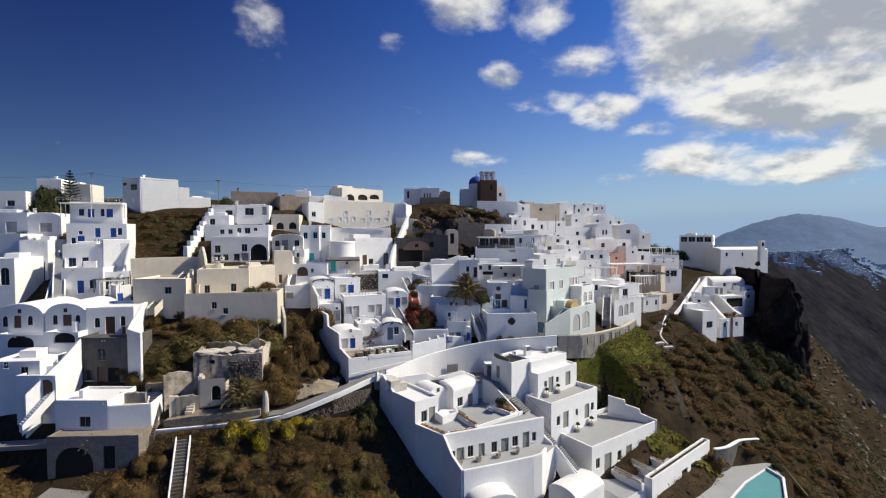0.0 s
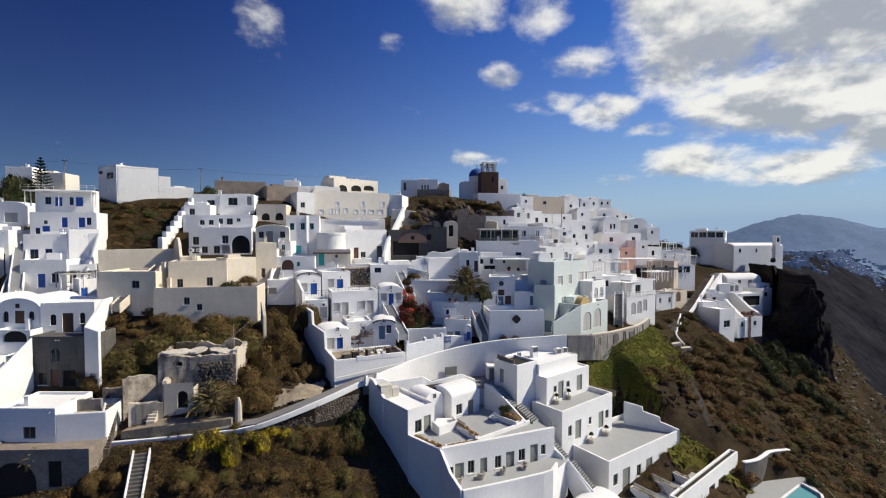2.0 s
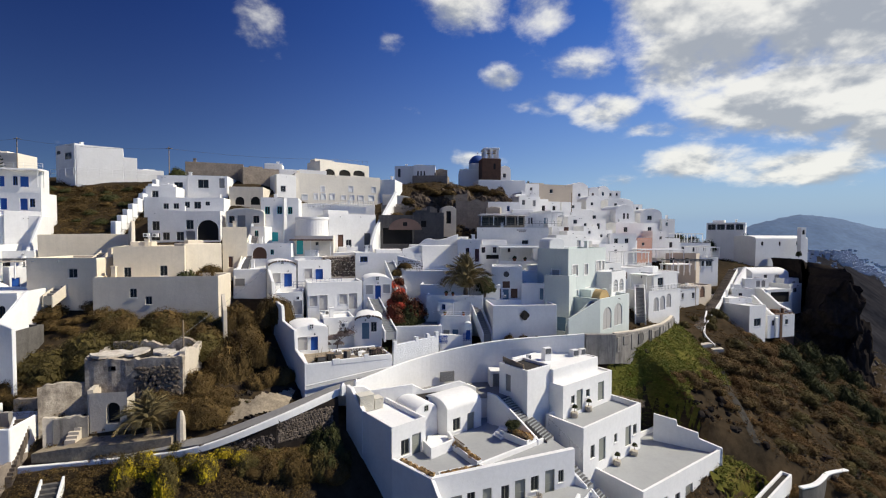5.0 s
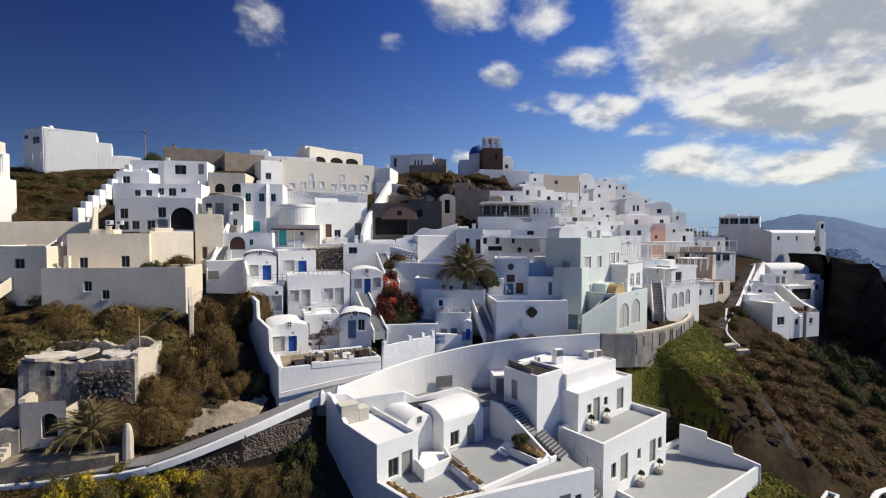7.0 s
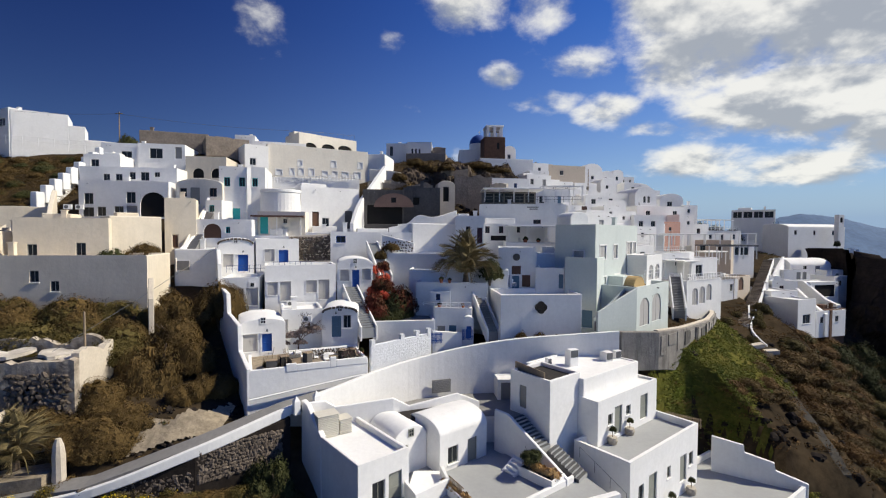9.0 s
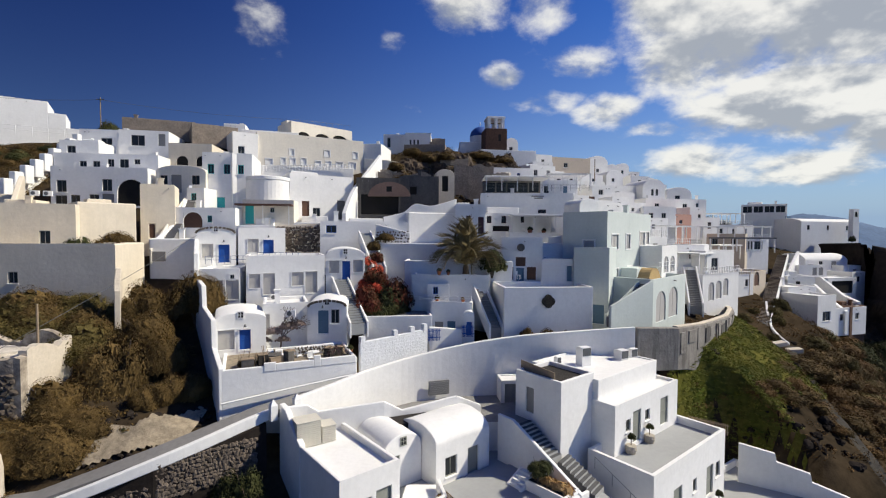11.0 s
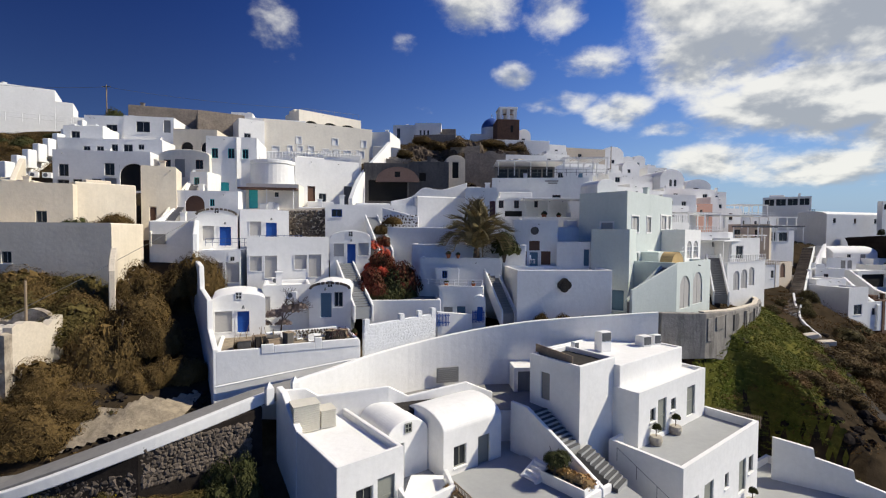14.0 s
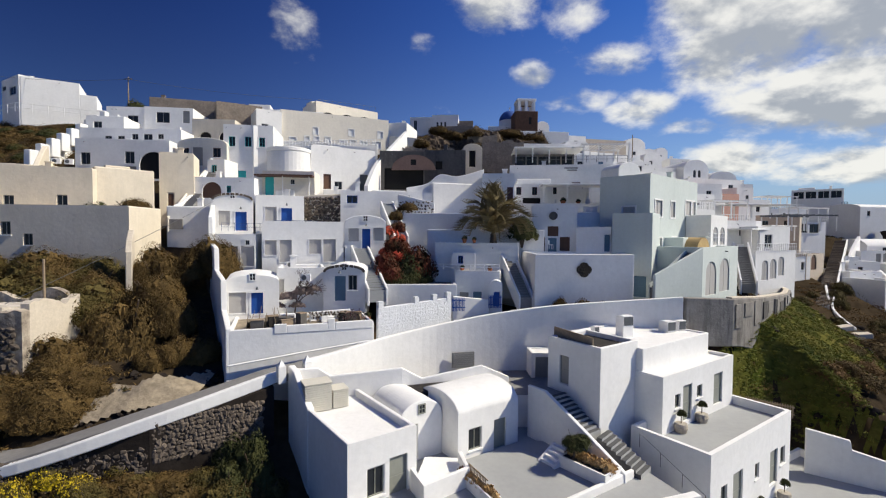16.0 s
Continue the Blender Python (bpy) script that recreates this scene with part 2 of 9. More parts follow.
SEA = mat("sea", (.03, .06, .11), (.025, .05, .09), .25, .004, .05, .2, .5, .1)
KNOLL = mat("brown_rock", (.12, .092, .07), (.045, .036, .029), .97, .35, 1.6, 1.0, .55, .3, spec=.05)
SCRUB = mat("dry_scrub_soil", (.066, .047, .028), (.026, .021, .015), 1, .16, 1.2, .8, .5, .35, spec=.0)
PALE_EARTH = mat("pale_earth", (.34, .28, .20), (.19, .155, .11), .95, .5, 3, .8, .5, .35)
# cloud shade over the far slope is put into this near-black colour
DISTANT = mat("distant_land", (.030, .029, .032), (.009, .010, .014), 1, .018, .12, 1.0, .4, .5, spec=.0)
# white dulled and blued to paint haze over the far houses
HAZEWHITE = mat("distant_limewash", (.42, .47, .54), (.34, .38, .45), .9, .05, .5, 0)
# distance haze painted in: a blue base colour that also emits
FARHILL = mat("painted_haze_mountain", (.050, .085, .150), (.036, .064, .122), .95, .004, .03, 0, .5, .2, glow=.75)
TURF = mat("green_turf", (.062, .080, .014), (.125, .100, .030), 1, .22, 2.2, 1.0, .5, .4, spec=.0)
DRYLEAF = leafy("dry_brush_leaf", (.052, .035, .014), (.145, .093, .034))
OLIVELEAF = leafy("olive_brush_leaf", (.050, .040, .014), (.135, .105, .036))
RUSTLEAF = leafy("rusty_brush_leaf", (.070, .040, .015), (.165, .095, .034))
DARKLEAF = leafy("dark_green_leaf", (.030, .036, .014), (.075, .075, .028))
GREENLEAF = leafy("green_ground_leaf", (.055, .080, .013), (.20, .185, .036))
YELLOWLEAF = leafy("yellow_flower", (.26, .20, .018), (.62, .46, .025))
PALMLEAF = leafy("palm_leaflet", (.11, .088, .04), (.33, .26, .13))
REDLEAF = leafy("red_bract", (.30, .035, .02), (.45, .09, .05))
MAROONLEAF = leafy("faded_bougainvillea", (.035, .03, .014), (.16, .035, .022))
MAUVELEAF = leafy("dry_mauve_leaf", (.16, .12, .10), (.38, .30, .27))
PINELEAF = leafy("pine_needle", (.018, .032, .014), (.045, .06, .025))
TUFT = leafy("straw_grass", (.28, .165, .06), (.62, .42, .20))
BARK = mat("bark", (.12, .085, .06), (.075, .055, .04), .95, 2, 9, .6, .6, .2)


# ---- building blocks ----
def part(name, bm, material, parent, label="", smooth=False, at=None):
    """Links a bmesh as one mesh object under a thing or under a part."""
    me = bpy.data.meshes.new(name)
    bm.to_mesh(me)
    bm.free()
    for m in material if isinstance(material, (list, tuple)) else (material,):
        me.materials.append(m)
    if smooth:
        me.shade_smooth()
    ob = new(name, me)
    ob.parent = parent
    if at is not None:
        ob.matrix_basis = at
    if label:
        ob["label"] = label
    return ob


def soft(ob, width=0.05, segments=2):
    """Worn, rounded edges."""
    mod = ob.modifiers.new("worn_edges", "BEVEL")
    mod.width, mod.segments, mod.limit_method, mod.angle_limit = width, segments, "ANGLE", radians(40)
    return ob


def thing(name, label, category, m, group="", kind=""):
    """An Empty at a thing's base, which carries its tags."""
    ob = new(name)
    ob.empty_display_size = 0.2
    ob.matrix_basis = m
    return tagged(ob, label, category, group, kind)


def box(bm, x0, x1, y0, y1, z0, z1, index=0):
    v = [bm.verts.new((x, y, z)) for z in (z0, z1) for y in (y0, y1) for x in (x0, x1)]
    for f in ((0, 2, 3, 1), (4, 5, 7, 6), (0, 1, 5, 4), (1, 3, 7, 5), (3, 2, 6, 7), (2, 0, 4, 6)):
        bm.faces.new([v[i] for i in f]).material_index = index
    return bm


def boxes(*rows):
    bm = bmesh.new()
    for row in rows:
        box(bm, *row)
    return bm


def tube(bm, a, b, ra, rb=None, sides=8, caps=True):
    """A round bar from a to b."""
    a, b = Vector(a), Vector(b)
    rb = ra if rb is None else rb
    turn = (b - a).to_track_quat("Z", "Y").to_matrix()
    rings = []
    for p, r in ((a, ra), (b, rb)):
        rings.append([bm.verts.new(p + turn @ Vector((math.cos(k * math.tau / sides) * r, math.sin(k * math.tau / sides) * r, 0))) for k in range(sides)])
    for k in range(sides):
        bm.faces.new((rings[0][k], rings[0][(k + 1) % sides], rings[1][(k + 1) % sides], rings[1][k]))
    if caps:
        bm.faces.new(rings[0][::-1])
        bm.faces.new(rings[1])
    return bm


def dome_mesh(radius, squash=1.0, rings=8, sides=24):
    bm = bmesh.new()
    rows = []
    for i in range(rings):
        a = i / rings * math.pi / 2
        rows.append([bm.verts.new((math.cos(k * math.tau / sides) * radius * math.cos(a), math.sin(k * math.tau / sides) * radius * math.cos(a), radius * squash * math.sin(a))) for k in range(sides)])
    top = bm.verts.new((0, 0, radius * squash))
    for i in range(rings - 1):
        for k in range(sides):
            bm.faces.new((rows[i][k], rows[i][(k + 1) % sides], rows[i + 1][(k + 1) % sides], rows[i + 1][k]))
    for k in range(sides):
        bm.faces.new((rows[-1][k], rows[-1][(k + 1) % sides], top))
    bm.faces.new(rows[0][::-1])
    return bm


def wall_face(bm, org, ux, inward, w, h, holes, reveal=0.22):
    """A wall's outer face from org along ux, h high, with real openings and their reveals. A hole: u0, u1, z0, z1, arched."""
    org, ux, inward, up = Vector(org), Vector(ux), Vector(inward), Vector((0, 0, 1))
    us = sorted({0.0, w, *[u for o in holes for u in o[:2]]})
    zs = sorted({0.0, h, *[z for o in holes for z in o[2:4]]})
    made = {}

    def vert(u, z, d=0.0):
        key = (round(u, 4), round(z, 4), round(d, 4))
        if key not in made:
            made[key] = bm.verts.new(org + ux * u + up * z + inward * d)
        return made[key]

    flip = ux.cross(up).dot(inward) > 0

    def face(*vs):
        if len(set(vs)) > 2:
            bm.faces.new(vs if flip else vs[::-1])

    for i in range(len(us) - 1):
        for j in range(len(zs) - 1):
            cu, cz = (us[i] + us[i + 1]) / 2, (zs[j] + zs[j + 1]) / 2
            if not any(o[0] < cu < o[1] and o[2] < cz < o[3] for o in holes):
                face(vert(us[i], zs[j]), vert(us[i + 1], zs[j]), vert(us[i + 1], zs[j + 1]), vert(us[i], zs[j + 1]))
    for u0, u1, z0, z1, arched in holes:
        if arched:
            r, c = (u1 - u0) / 2, (u0 + u1) / 2
            rise = min(r, (z1 - z0) * 0.6)
            arc = [(c - r * math.cos(k * math.pi / 10), z1 - rise + rise * math.sin(k * math.pi / 10)) for k in range(11)]
            for k in range(10):
                corner = (u0, z1) if k < 5 else (u1, z1)
                face(vert(*arc[k]), vert(*arc[k + 1]), vert(*corner))
            face(vert(u0, z1), vert(*arc[5]), vert(u1, z1))
            rim = [(u0, z0), *arc, (u1, z0)]
        else:
            rim = [(u0, z0), (u0, z1), (u1, z1), (u1, z0)]
        for p, q in zip(rim, rim[1:] + rim[:1]):
            face(vert(*p), vert(*q), vert(*q, reveal), vert(*p, reveal))
    return bm


def filling(kind, paint, u0, u1, z0, z1, arched, host, m):
    """What fills an opening: door leaf, window, shutters, or a black panel painting the shade of a room."""
    w, h = u1 - u0, z1 - z0
    e = min(0.07, w * 0.12)

    def outline(bm, inset, y0, y1, skip_bottom=False):
        a, b, c, d = u0 + inset, u1 - inset, z0 + (0 if skip_bottom else inset), z1 - inset
        if not arched:
            return box(bm, a, b, y0, y1, c, d)
        r, mid = (b - a) / 2, (a + b) / 2
        rise = min(r, (d - c) * 0.6)
        rim = [(a, c)] + [(mid - r * math.cos(k * math.pi / 10), d - rise + rise * math.sin(k * math.pi / 10)) for k in range(11)] + [(b, c)]
        front = [bm.verts.new((x, y0, z)) for x, z in rim]
        rear = [bm.verts.new((x, y1, z)) for x, z in rim]
        bm.faces.new(front[::-1])
        bm.faces.new(rear)
        for k in range(len(rim)):
            bm.faces.new((front[k], front[(k + 1) % len(rim)], rear[(k + 1) % len(rim)], rear[k]))
        return bm

    # no room behind: a black panel in the reveal paints its shade
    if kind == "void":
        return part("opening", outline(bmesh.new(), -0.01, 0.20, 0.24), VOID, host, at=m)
    if kind == "door":
        leaf = part("door", outline(bmesh.new(), 0, 0.15, 0.21, True), paint, host, at=m)
        if w > 0.5:
            bm = boxes((u0, u0 + e, .11, .152, z0, z1 - (w / 2 if arched else 0)), (u1 - e, u1, .11, .152, z0, z1 - (w / 2 if arched else 0)))
            box(bm, u0 + e, u1 - e, .125, .152, z0 + h * .45, z0 + h * .50)
            if not arched:
                box(bm, u0 + e, u1 - e, .11, .152, z1 - e, z1)
            part("door_frame", bm, paint, leaf)
        return leaf
    if kind == "shutter":
        leaf = part("shutter", outline(bmesh.new(), 0.0, 0.10, 0.20), paint, host, at=m)
        mid = (u0 + u1) / 2
        for a, b, y in ((mid - .02, mid + .02, .08), (u0 + .03, u0 + .08, .085), (u1 - .08, u1 - .03, .085)):
            part("shutter_batten", boxes((a, b, y, .102, z0 + .03, z1 - .03 - (w * .42 if arched and y > .08 else 0))), paint, leaf)
        return leaf
    pane = part("window", outline(bmesh.new(), 0, 0.16, 0.2), GLASS, host, at=m)
    mid, tall = (u0 + u1) / 2, z1 - (w / 2 if arched else 0)
    bm = boxes((u0, u0 + e, .11, .162, z0, tall), (u1 - e, u1, .11, .162, z0, tall), (u0 + e, u1 - e, .11, .162, z0, z0 + e), (mid - e / 3, mid + e / 3, .12, .162, z0 + e, z1 - e))
    if not arched:
        box(bm, u0 + e, mid - e / 3, .11, .162, z1 - e, z1)
        box(bm, mid + e / 3, u1 - e, .11, .162, z1 - e, z1)
    part("window_frame", bm, paint, pane)
    if w > .5 and not arched:
        part("window_sill", boxes((u0 - .08, u1 + .08, -.09, .06, z0 - .09, z0 - .005)), WHITE, pane)
    return pane


PAINTS = {"b": BLUE, "t": TEAL, "g": GREYPAINT, "s": SHUTTER, "o": OLIVEGREY, "m": MAROON, "n": BROWN, "w": WHITE, "d": DUSTBLUE, "k": METAL}


def house(name, label, x, y, z, yaw, w, d, h, walls=WHITE, roof="flat", roofing=None, parapet=0.35, rise=0.0, openings=(), frames="g", surround=None, category="house", group="village houses", edge=0.06, gable="", arch=False, lamps=False):
    """A house: x, y, z is the foot of its front's near end, w along the front, d into the hill. An opening: face, kind, paint, u0, u1, z0, z1, with
    'A' added to the kind for a round head."""
    if not openings and category == "house" and y > 98 and x > 14 and w > 3:
        luck = random.Random(int(x * 53 + y * 17))
        n = 1 + int(w > 5) + int(w > 9)
        top = h - parapet - luck.uniform(.5, .8)
        openings = [("F", "door" if luck.random() < .3 else "window", luck.choice("ggnds"), w * (q + .3) / n, min(w * (q + .3) / n + luck.uniform(.7, 1.0), w - .2), top - luck.uniform(1.1, 1.5), top) for q in range(n)]
    root = thing(name, label, category, pose(x, y, z, 0, 0, yaw), group)
    bm = bmesh.new()
    sides = {"F": ((0, 0, 0), (1, 0, 0), (0, 1, 0), w), "R": ((w, 0, 0), (0, 1, 0), (-1, 0, 0), d), "L": ((0, d, 0), (0, -1, 0), (1, 0, 0), d), "B": ((w, d, 0), (-1, 0, 0), (0, -1, 0), w)}
    for key, (org, ux, inward, width) in sides.items():
        holes = [(o[3], o[4], o[5], o[6], "A" in o[1]) for o in openings if o[0] == key]
        wall_face(bm, org, ux, inward, width, h, holes)
    t = min(0.28, w * 0.2)
    deck = h - (parapet if roof == "flat" else 0.02)
    if roof == "flat":
        ring = [[bm.verts.new(p) for p in quad] for quad in (((0, 0, h), (w, 0, h), (w, d, h), (0, d, h)), ((t, t, h), (w - t, t, h), (w - t, d - t, h), (t, d - t, h)), ((t, t, deck - .1), (w - t, t, deck - .1), (w - t, d - t, deck - .1), (t, d - t, deck - .1)))]
        for a, b in zip(ring, ring[1:]):
            for k in range(4):
                bm.faces.new((a[k], a[(k + 1) % 4], b[(k + 1) % 4], b[k]))
    bmesh.ops.remove_doubles(bm, verts=bm.verts, dist=0.001)
    bmesh.ops.recalc_face_normals(bm, faces=bm.faces)
    soft(part("wall", bm, walls, root), edge)
    if roof == "flat":
        part("roof", boxes((t - .05, w - t + .05, t - .05, d - t + .05, deck - .15, deck)), roofing or walls, root)
    else:
        bm = bmesh.new()
        n, along = 26, roof == "vault"
        span, run = (w, d) if along else (d, w)
        rows = []
        for k in range(n + 1):
            a = math.pi * k / n
            c, s = span / 2 - span / 2 * math.cos(a), rise * math.sin(a)
            rows.append([bm.verts.new((c, q, deck + s) if along else (q, c, deck + s)) for q in (0.0, run)])
        for k in range(n):
            bm.faces.new((rows[k][0], rows[k + 1][0], rows[k + 1][1], rows[k][1]))
        bm.faces.new([r[0] for r in rows][::-1])
        bm.faces.new([r[1] for r in rows])
        bmesh.ops.recalc_face_normals(bm, faces=bm.faces)
        soft(part("roof", bm, roofing or walls, root), .07)
        if gable and along:
            m = pose(w / 2, 0, deck + rise * .22)
            pane = part("gable_window", boxes((-.2, .2, -.03, .04, 0, .5)), GLASS, root, at=m)
            part("window_frame", boxes((-.27, -.2, -.06, .04, -.07, .57), (.2, .27, -.06, .04, -.07, .57), (-.2, .2, -.06, .04, .5, .57), (-.2, .2, -.06, .04, -.07, 0), (-.02, .02, -.05, .04, 0, .5), (-.2, .2, -.05, .04, .23, .27)), PAINTS[gable], pane)
        if arch and along:
            me = bpy.data.meshes.new("arch_stone")
            boxes((-.16, .16, -.09, .05, -.11, .11)).to_mesh(me)
            me.materials.append(PEBBLE)
            count = max(9, int(w * 3.2))
            for k in range(count):
                a = math.pi * (.06 + .88 * k / (count - 1))
                stone = new("arch_stone", me)
                stone.parent = root
                slope = math.degrees(math.atan2(rise * math.cos(a), w / 2 * math.sin(a)))
                stone.matrix_basis = pose(w / 2 - (w / 2 - .12) * math.cos(a), 0, deck + (rise - .1) * math.sin(a) - .02, 0, -slope, 0)
    for face, kind, paint, u0, u1, z0, z1 in openings:
        org, ux, inward, width = sides[face]
        turn = {"F": 0, "R": 90, "L": -90, "B": 180}[face]
        m = pose(*org, 0, 0, turn)
        base, arched = kind.replace("A", ""), "A" in kind
        filling(base, PAINTS[paint], u0, u1, z0, z1, arched, root, m)
        if lamps and base == "door" and face == "F":
            lamp = part("wall_lamp", tube(tube(bmesh.new(), (0, .05, 0), (0, -.30, .10), .025, sides=6), (0, -.32, .16), (0, -.32, -.10), .05, .13, 10), METAL, root, "dark bracket lamp")
            lamp.matrix_basis = pose((u0 + u1) / 2, 0, z1 + .38)
        if surround and base in ("window", "door", "shutter") and face in surround and not arched:
            e = 0.10 if base == "shutter" and walls is WHITE else 0.16
            bm = boxes((u0 - e, u0, -.05, .06, z0 - e, z1 + e), (u1, u1 + e, -.05, .06, z0 - e, z1 + e), (u0, u1, -.05, .06, z1, z1 + e), (u0, u1, -.05, .06, z0 - e, z0))
            part("surround", bm, WHITE, root, "raised white surround", at=m)
    if group == "village houses" and roof == "flat" and w > 2.6 and d > 3.4 and category == "house" and name != "cave_house":
        luck = random.Random(int(x * 97 + y * 31))
        if luck.random() < .55:
            cx, cy, ch = luck.uniform(.6, w - 1.2), luck.uniform(d * .25, d - 1.2), luck.uniform(.7, 1.3)
            stack = part("chimney", boxes((cx, cx + .55, cy, cy + .5, deck - .1, deck + parapet + ch)), walls, root)
            part("chimney_cap", boxes((cx - .08, cx + .63, cy - .08, cy + .58, deck + parapet + ch, deck + parapet + ch + .1)), walls, stack)
        if luck.random() < .45:
            cx, run = luck.uniform(.3, w * .4), luck.uniform(.3, .5) * w
            soft(part("roof_upstand", boxes((cx, cx + run, d * .55, d - .3, deck - .1, deck + parapet + luck.uniform(.4, 1.0))), walls, root), .08)
        for q in range(luck.randrange(3)):
            cx = luck.uniform(.4, w - .4)
            part("waterspout", tube(bmesh.new(), (cx, .1, h - .45), (cx, -.28, h - .52), .06, sides=6), GREYPAINT, root)
    return root


def curved(points, n=7):
    """The same line with soft bends: more points between the given ones."""
    out = []
    p = [points[0], *points, points[-1]]
    for i in range(1, len(p) - 2):
        for k in range(n):
            t = k / n
            out.append(tuple(.5 * (2 * b + (c - a) * t + (2 * a - 5 * b + 4 * c - d) * t * t + (3 * b - a - 3 * c + d) * t ** 3) for a, b, c, d in zip(p[i - 1], p[i], p[i + 1], p[i + 2])))
    return out + [tuple(points[-1])]


def low_wall(name, label, points, thick, material, category="wall", kind="", bend=False):
    """A wall along a line; a point: x, y, foot, top."""
    points = curved(points) if bend else points
    root = thing(name, label, category, pose(points[0][0], points[0][1], points[0][2]), kind=kind)
    bm = bmesh.new()
    org = Vector((points[0][0], points[0][1], points[0][2]))
    rows = []
    for i, p in enumerate(points):
        a, b = points[max(i - 1, 0)], points[min(i + 1, len(points) - 1)]
        side = Vector((-(b[1] - a[1]), b[0] - a[0], 0)).normalized() * thick / 2
        c = Vector((p[0], p[1], 0))
        rows.append([bm.verts.new(c + s + Vector((0, 0, zz)) - org) for s, zz in ((-side, p[2]), (-side, p[3]), (side, p[3]), (side, p[2]))])
    for a, b in zip(rows, rows[1:]):
        for k in range(4):
            bm.faces.new((a[k], a[(k + 1) % 4], b[(k + 1) % 4], b[k]))
    bm.faces.new(rows[0])
    bm.faces.new(rows[-1][::-1])
    bmesh.ops.recalc_face_normals(bm, faces=bm.faces)
    soft(part("wall_body", bm, material, root), min(.07, thick * .3))
    return root


def stairs(name, label, foot, top, width, count, tread=TREAD, cheek=WHITE, rail=0.5, cheeks="LR"):
    """A straight flight from foot to top, with a step a part and sloping cheek walls."""
    a, b = Vector(foot), Vector(top)
    run = Vector((b.x - a.x, b.y - a.y, 0))
    length, rise = run.length, b.z - a.z
    root = thing(name, label, "stairs", pose(*a, 0, 0, math.degrees(math.atan2(run.y, run.x))))
    dx, dz = length / count, rise / count
    bm = boxes((0, dx + .03, -width / 2, width / 2, -.9, dz))
    me = bpy.data.meshes.new("step")
    bm.to_mesh(me)
    bm.free()
    me.materials.append(tread)
    if tread is TREAD:
        me.materials.append(DECK)
        me.polygons[5].material_index = 1
    for k in range(count):
        ob = new("step", me)
        ob.parent, ob.location = root, (k * dx, 0, k * dz)
    for s in cheeks:
        y = width / 2 + .1 if s == "L" else -width / 2 - .1
        bm = bmesh.new()
        v = [bm.verts.new((x, y + o, z)) for o in (-.1, .1) for x, z in ((-.1, -1.2), (length, rise - 1.2), (length, rise + rail), (-.1, rail))]
        for f in ((0, 1, 2, 3), (7, 6, 5, 4), (0, 4, 5, 1), (1, 5, 6, 2), (2, 6, 7, 3), (3, 7, 4, 0)):
            bm.faces.new([v[i] for i in f])
        bmesh.ops.recalc_face_normals(bm, faces=bm.faces)
        soft(part("cheek_wall", bm, cheek, root), .04)
    return root


# ---- ground, from the slope's profiles ----
SLOPES = {
    -95: ((40, 12), (62, 18), (75, 29), (90, 37), (105, 49), (125, 57), (160, 62)),
    -60: ((40, 8), (60, 16), (68, 24), (80, 34), (95, 41), (108, 50), (122, 56.5), (160, 61)),
    -40: ((40, 6), (58, 17), (64, 22), (72, 27), (80, 33), (92, 37), (108, 48), (120, 56), (140, 60)),
    -20: ((40, 5), (55, 14), (63, 21), (72, 26.5), (80, 28), (90, 33), (104, 40), (118, 46), (131, 52), (145, 58)),
    0: ((40, 3), (56, 12), (70, 18), (79, 22), (86, 27), (96, 33), (108, 40), (118, 46), (126, 52), (148, 60), (180, 61)),
    20: ((40, 0), (60, 11), (72, 16), (82, 23), (90, 27), (105, 34), (125, 44), (150, 55), (200, 57)),
    32: ((40, -7), (60, 9), (72, 16), (80, 21.5), (83.6, 24.2), (88, 27.3), (92, 28.4), (105, 33), (130, 40), (160, 50), (220, 55)),
    45: ((40, -14), (70, 8), (85, 17.5), (93, 24), (97, 25.6), (100, 26.3), (106, 27.8), (112, 28.9), (130, 33), (160, 44), (220, 54)),
    58: ((40, -22), (75, 5), (95, 18), (106, 26.2), (114, 28.4), (122, 30.3), (135, 33), (160, 42), (220, 52)),
    70: ((40, -30), (80, 0), (100, 12.5), (115, 19.5), (124, 23.5), (135, 29), (155, 37), (200, 46), (260, 50)),
    95: ((40, -48), (80, -18), (100, -4), (120, 10), (140, 26), (160, 36), (220, 40)),
    125: ((40, -75), (80, -48), (110, -30), (140, -6), (165, 18), (200, 26), (260, 26)),
}


# levelled building plots: corner x, y, turn, width, depth, height
PADS = ((21.75, 65.9, 34.5, 16.5, 9.0, 17.0), (16.5, 69.2, 38.7, 12.3, 6.0, 22.0), (15.3, 73.1, 39, 10.5, 8.0, 24.5), (29.7, 63.9, 39, 16, 2.0, 12.5), (0, 61, 22, 16, 12, 20.5))

TRACK_LINE = ((49.6, 101), (47.4, 97), (45.6, 92.6), (44.4, 89), (43.6, 85.4), (42.8, 82), (41.9, 78.6), (42.6, 75))
BANK = ((21.8, 81.6, 27.2), (25.5, 83.4, 27.6), (29.5, 86.8, 28.3), (33, 90.5, 28.7), (38, 96, 28.7), (42.5, 102.5, 28.5), (45.0, 107.0, 28.2))


def smooth(a, b, x):
    k = min(max((x - a) / (b - a), 0.0), 1.0)
    return k * k * (3 - 2 * k)


def slope_height(x, y):
    keys = sorted(SLOPES)
    x = min(max(x, keys[0]), keys[-1])
    i = min(max(sum(k <= x for k in keys) - 1, 0), len(keys) - 2)
    a, b = keys[i], keys[i + 1]
    za, zb = (np.interp(y, [p[0] for p in SLOPES[k]], [p[1] for p in SLOPES[k]]) for k in (a, b))
    k = (x - a) / (b - a)
    return za + (zb - za) * k


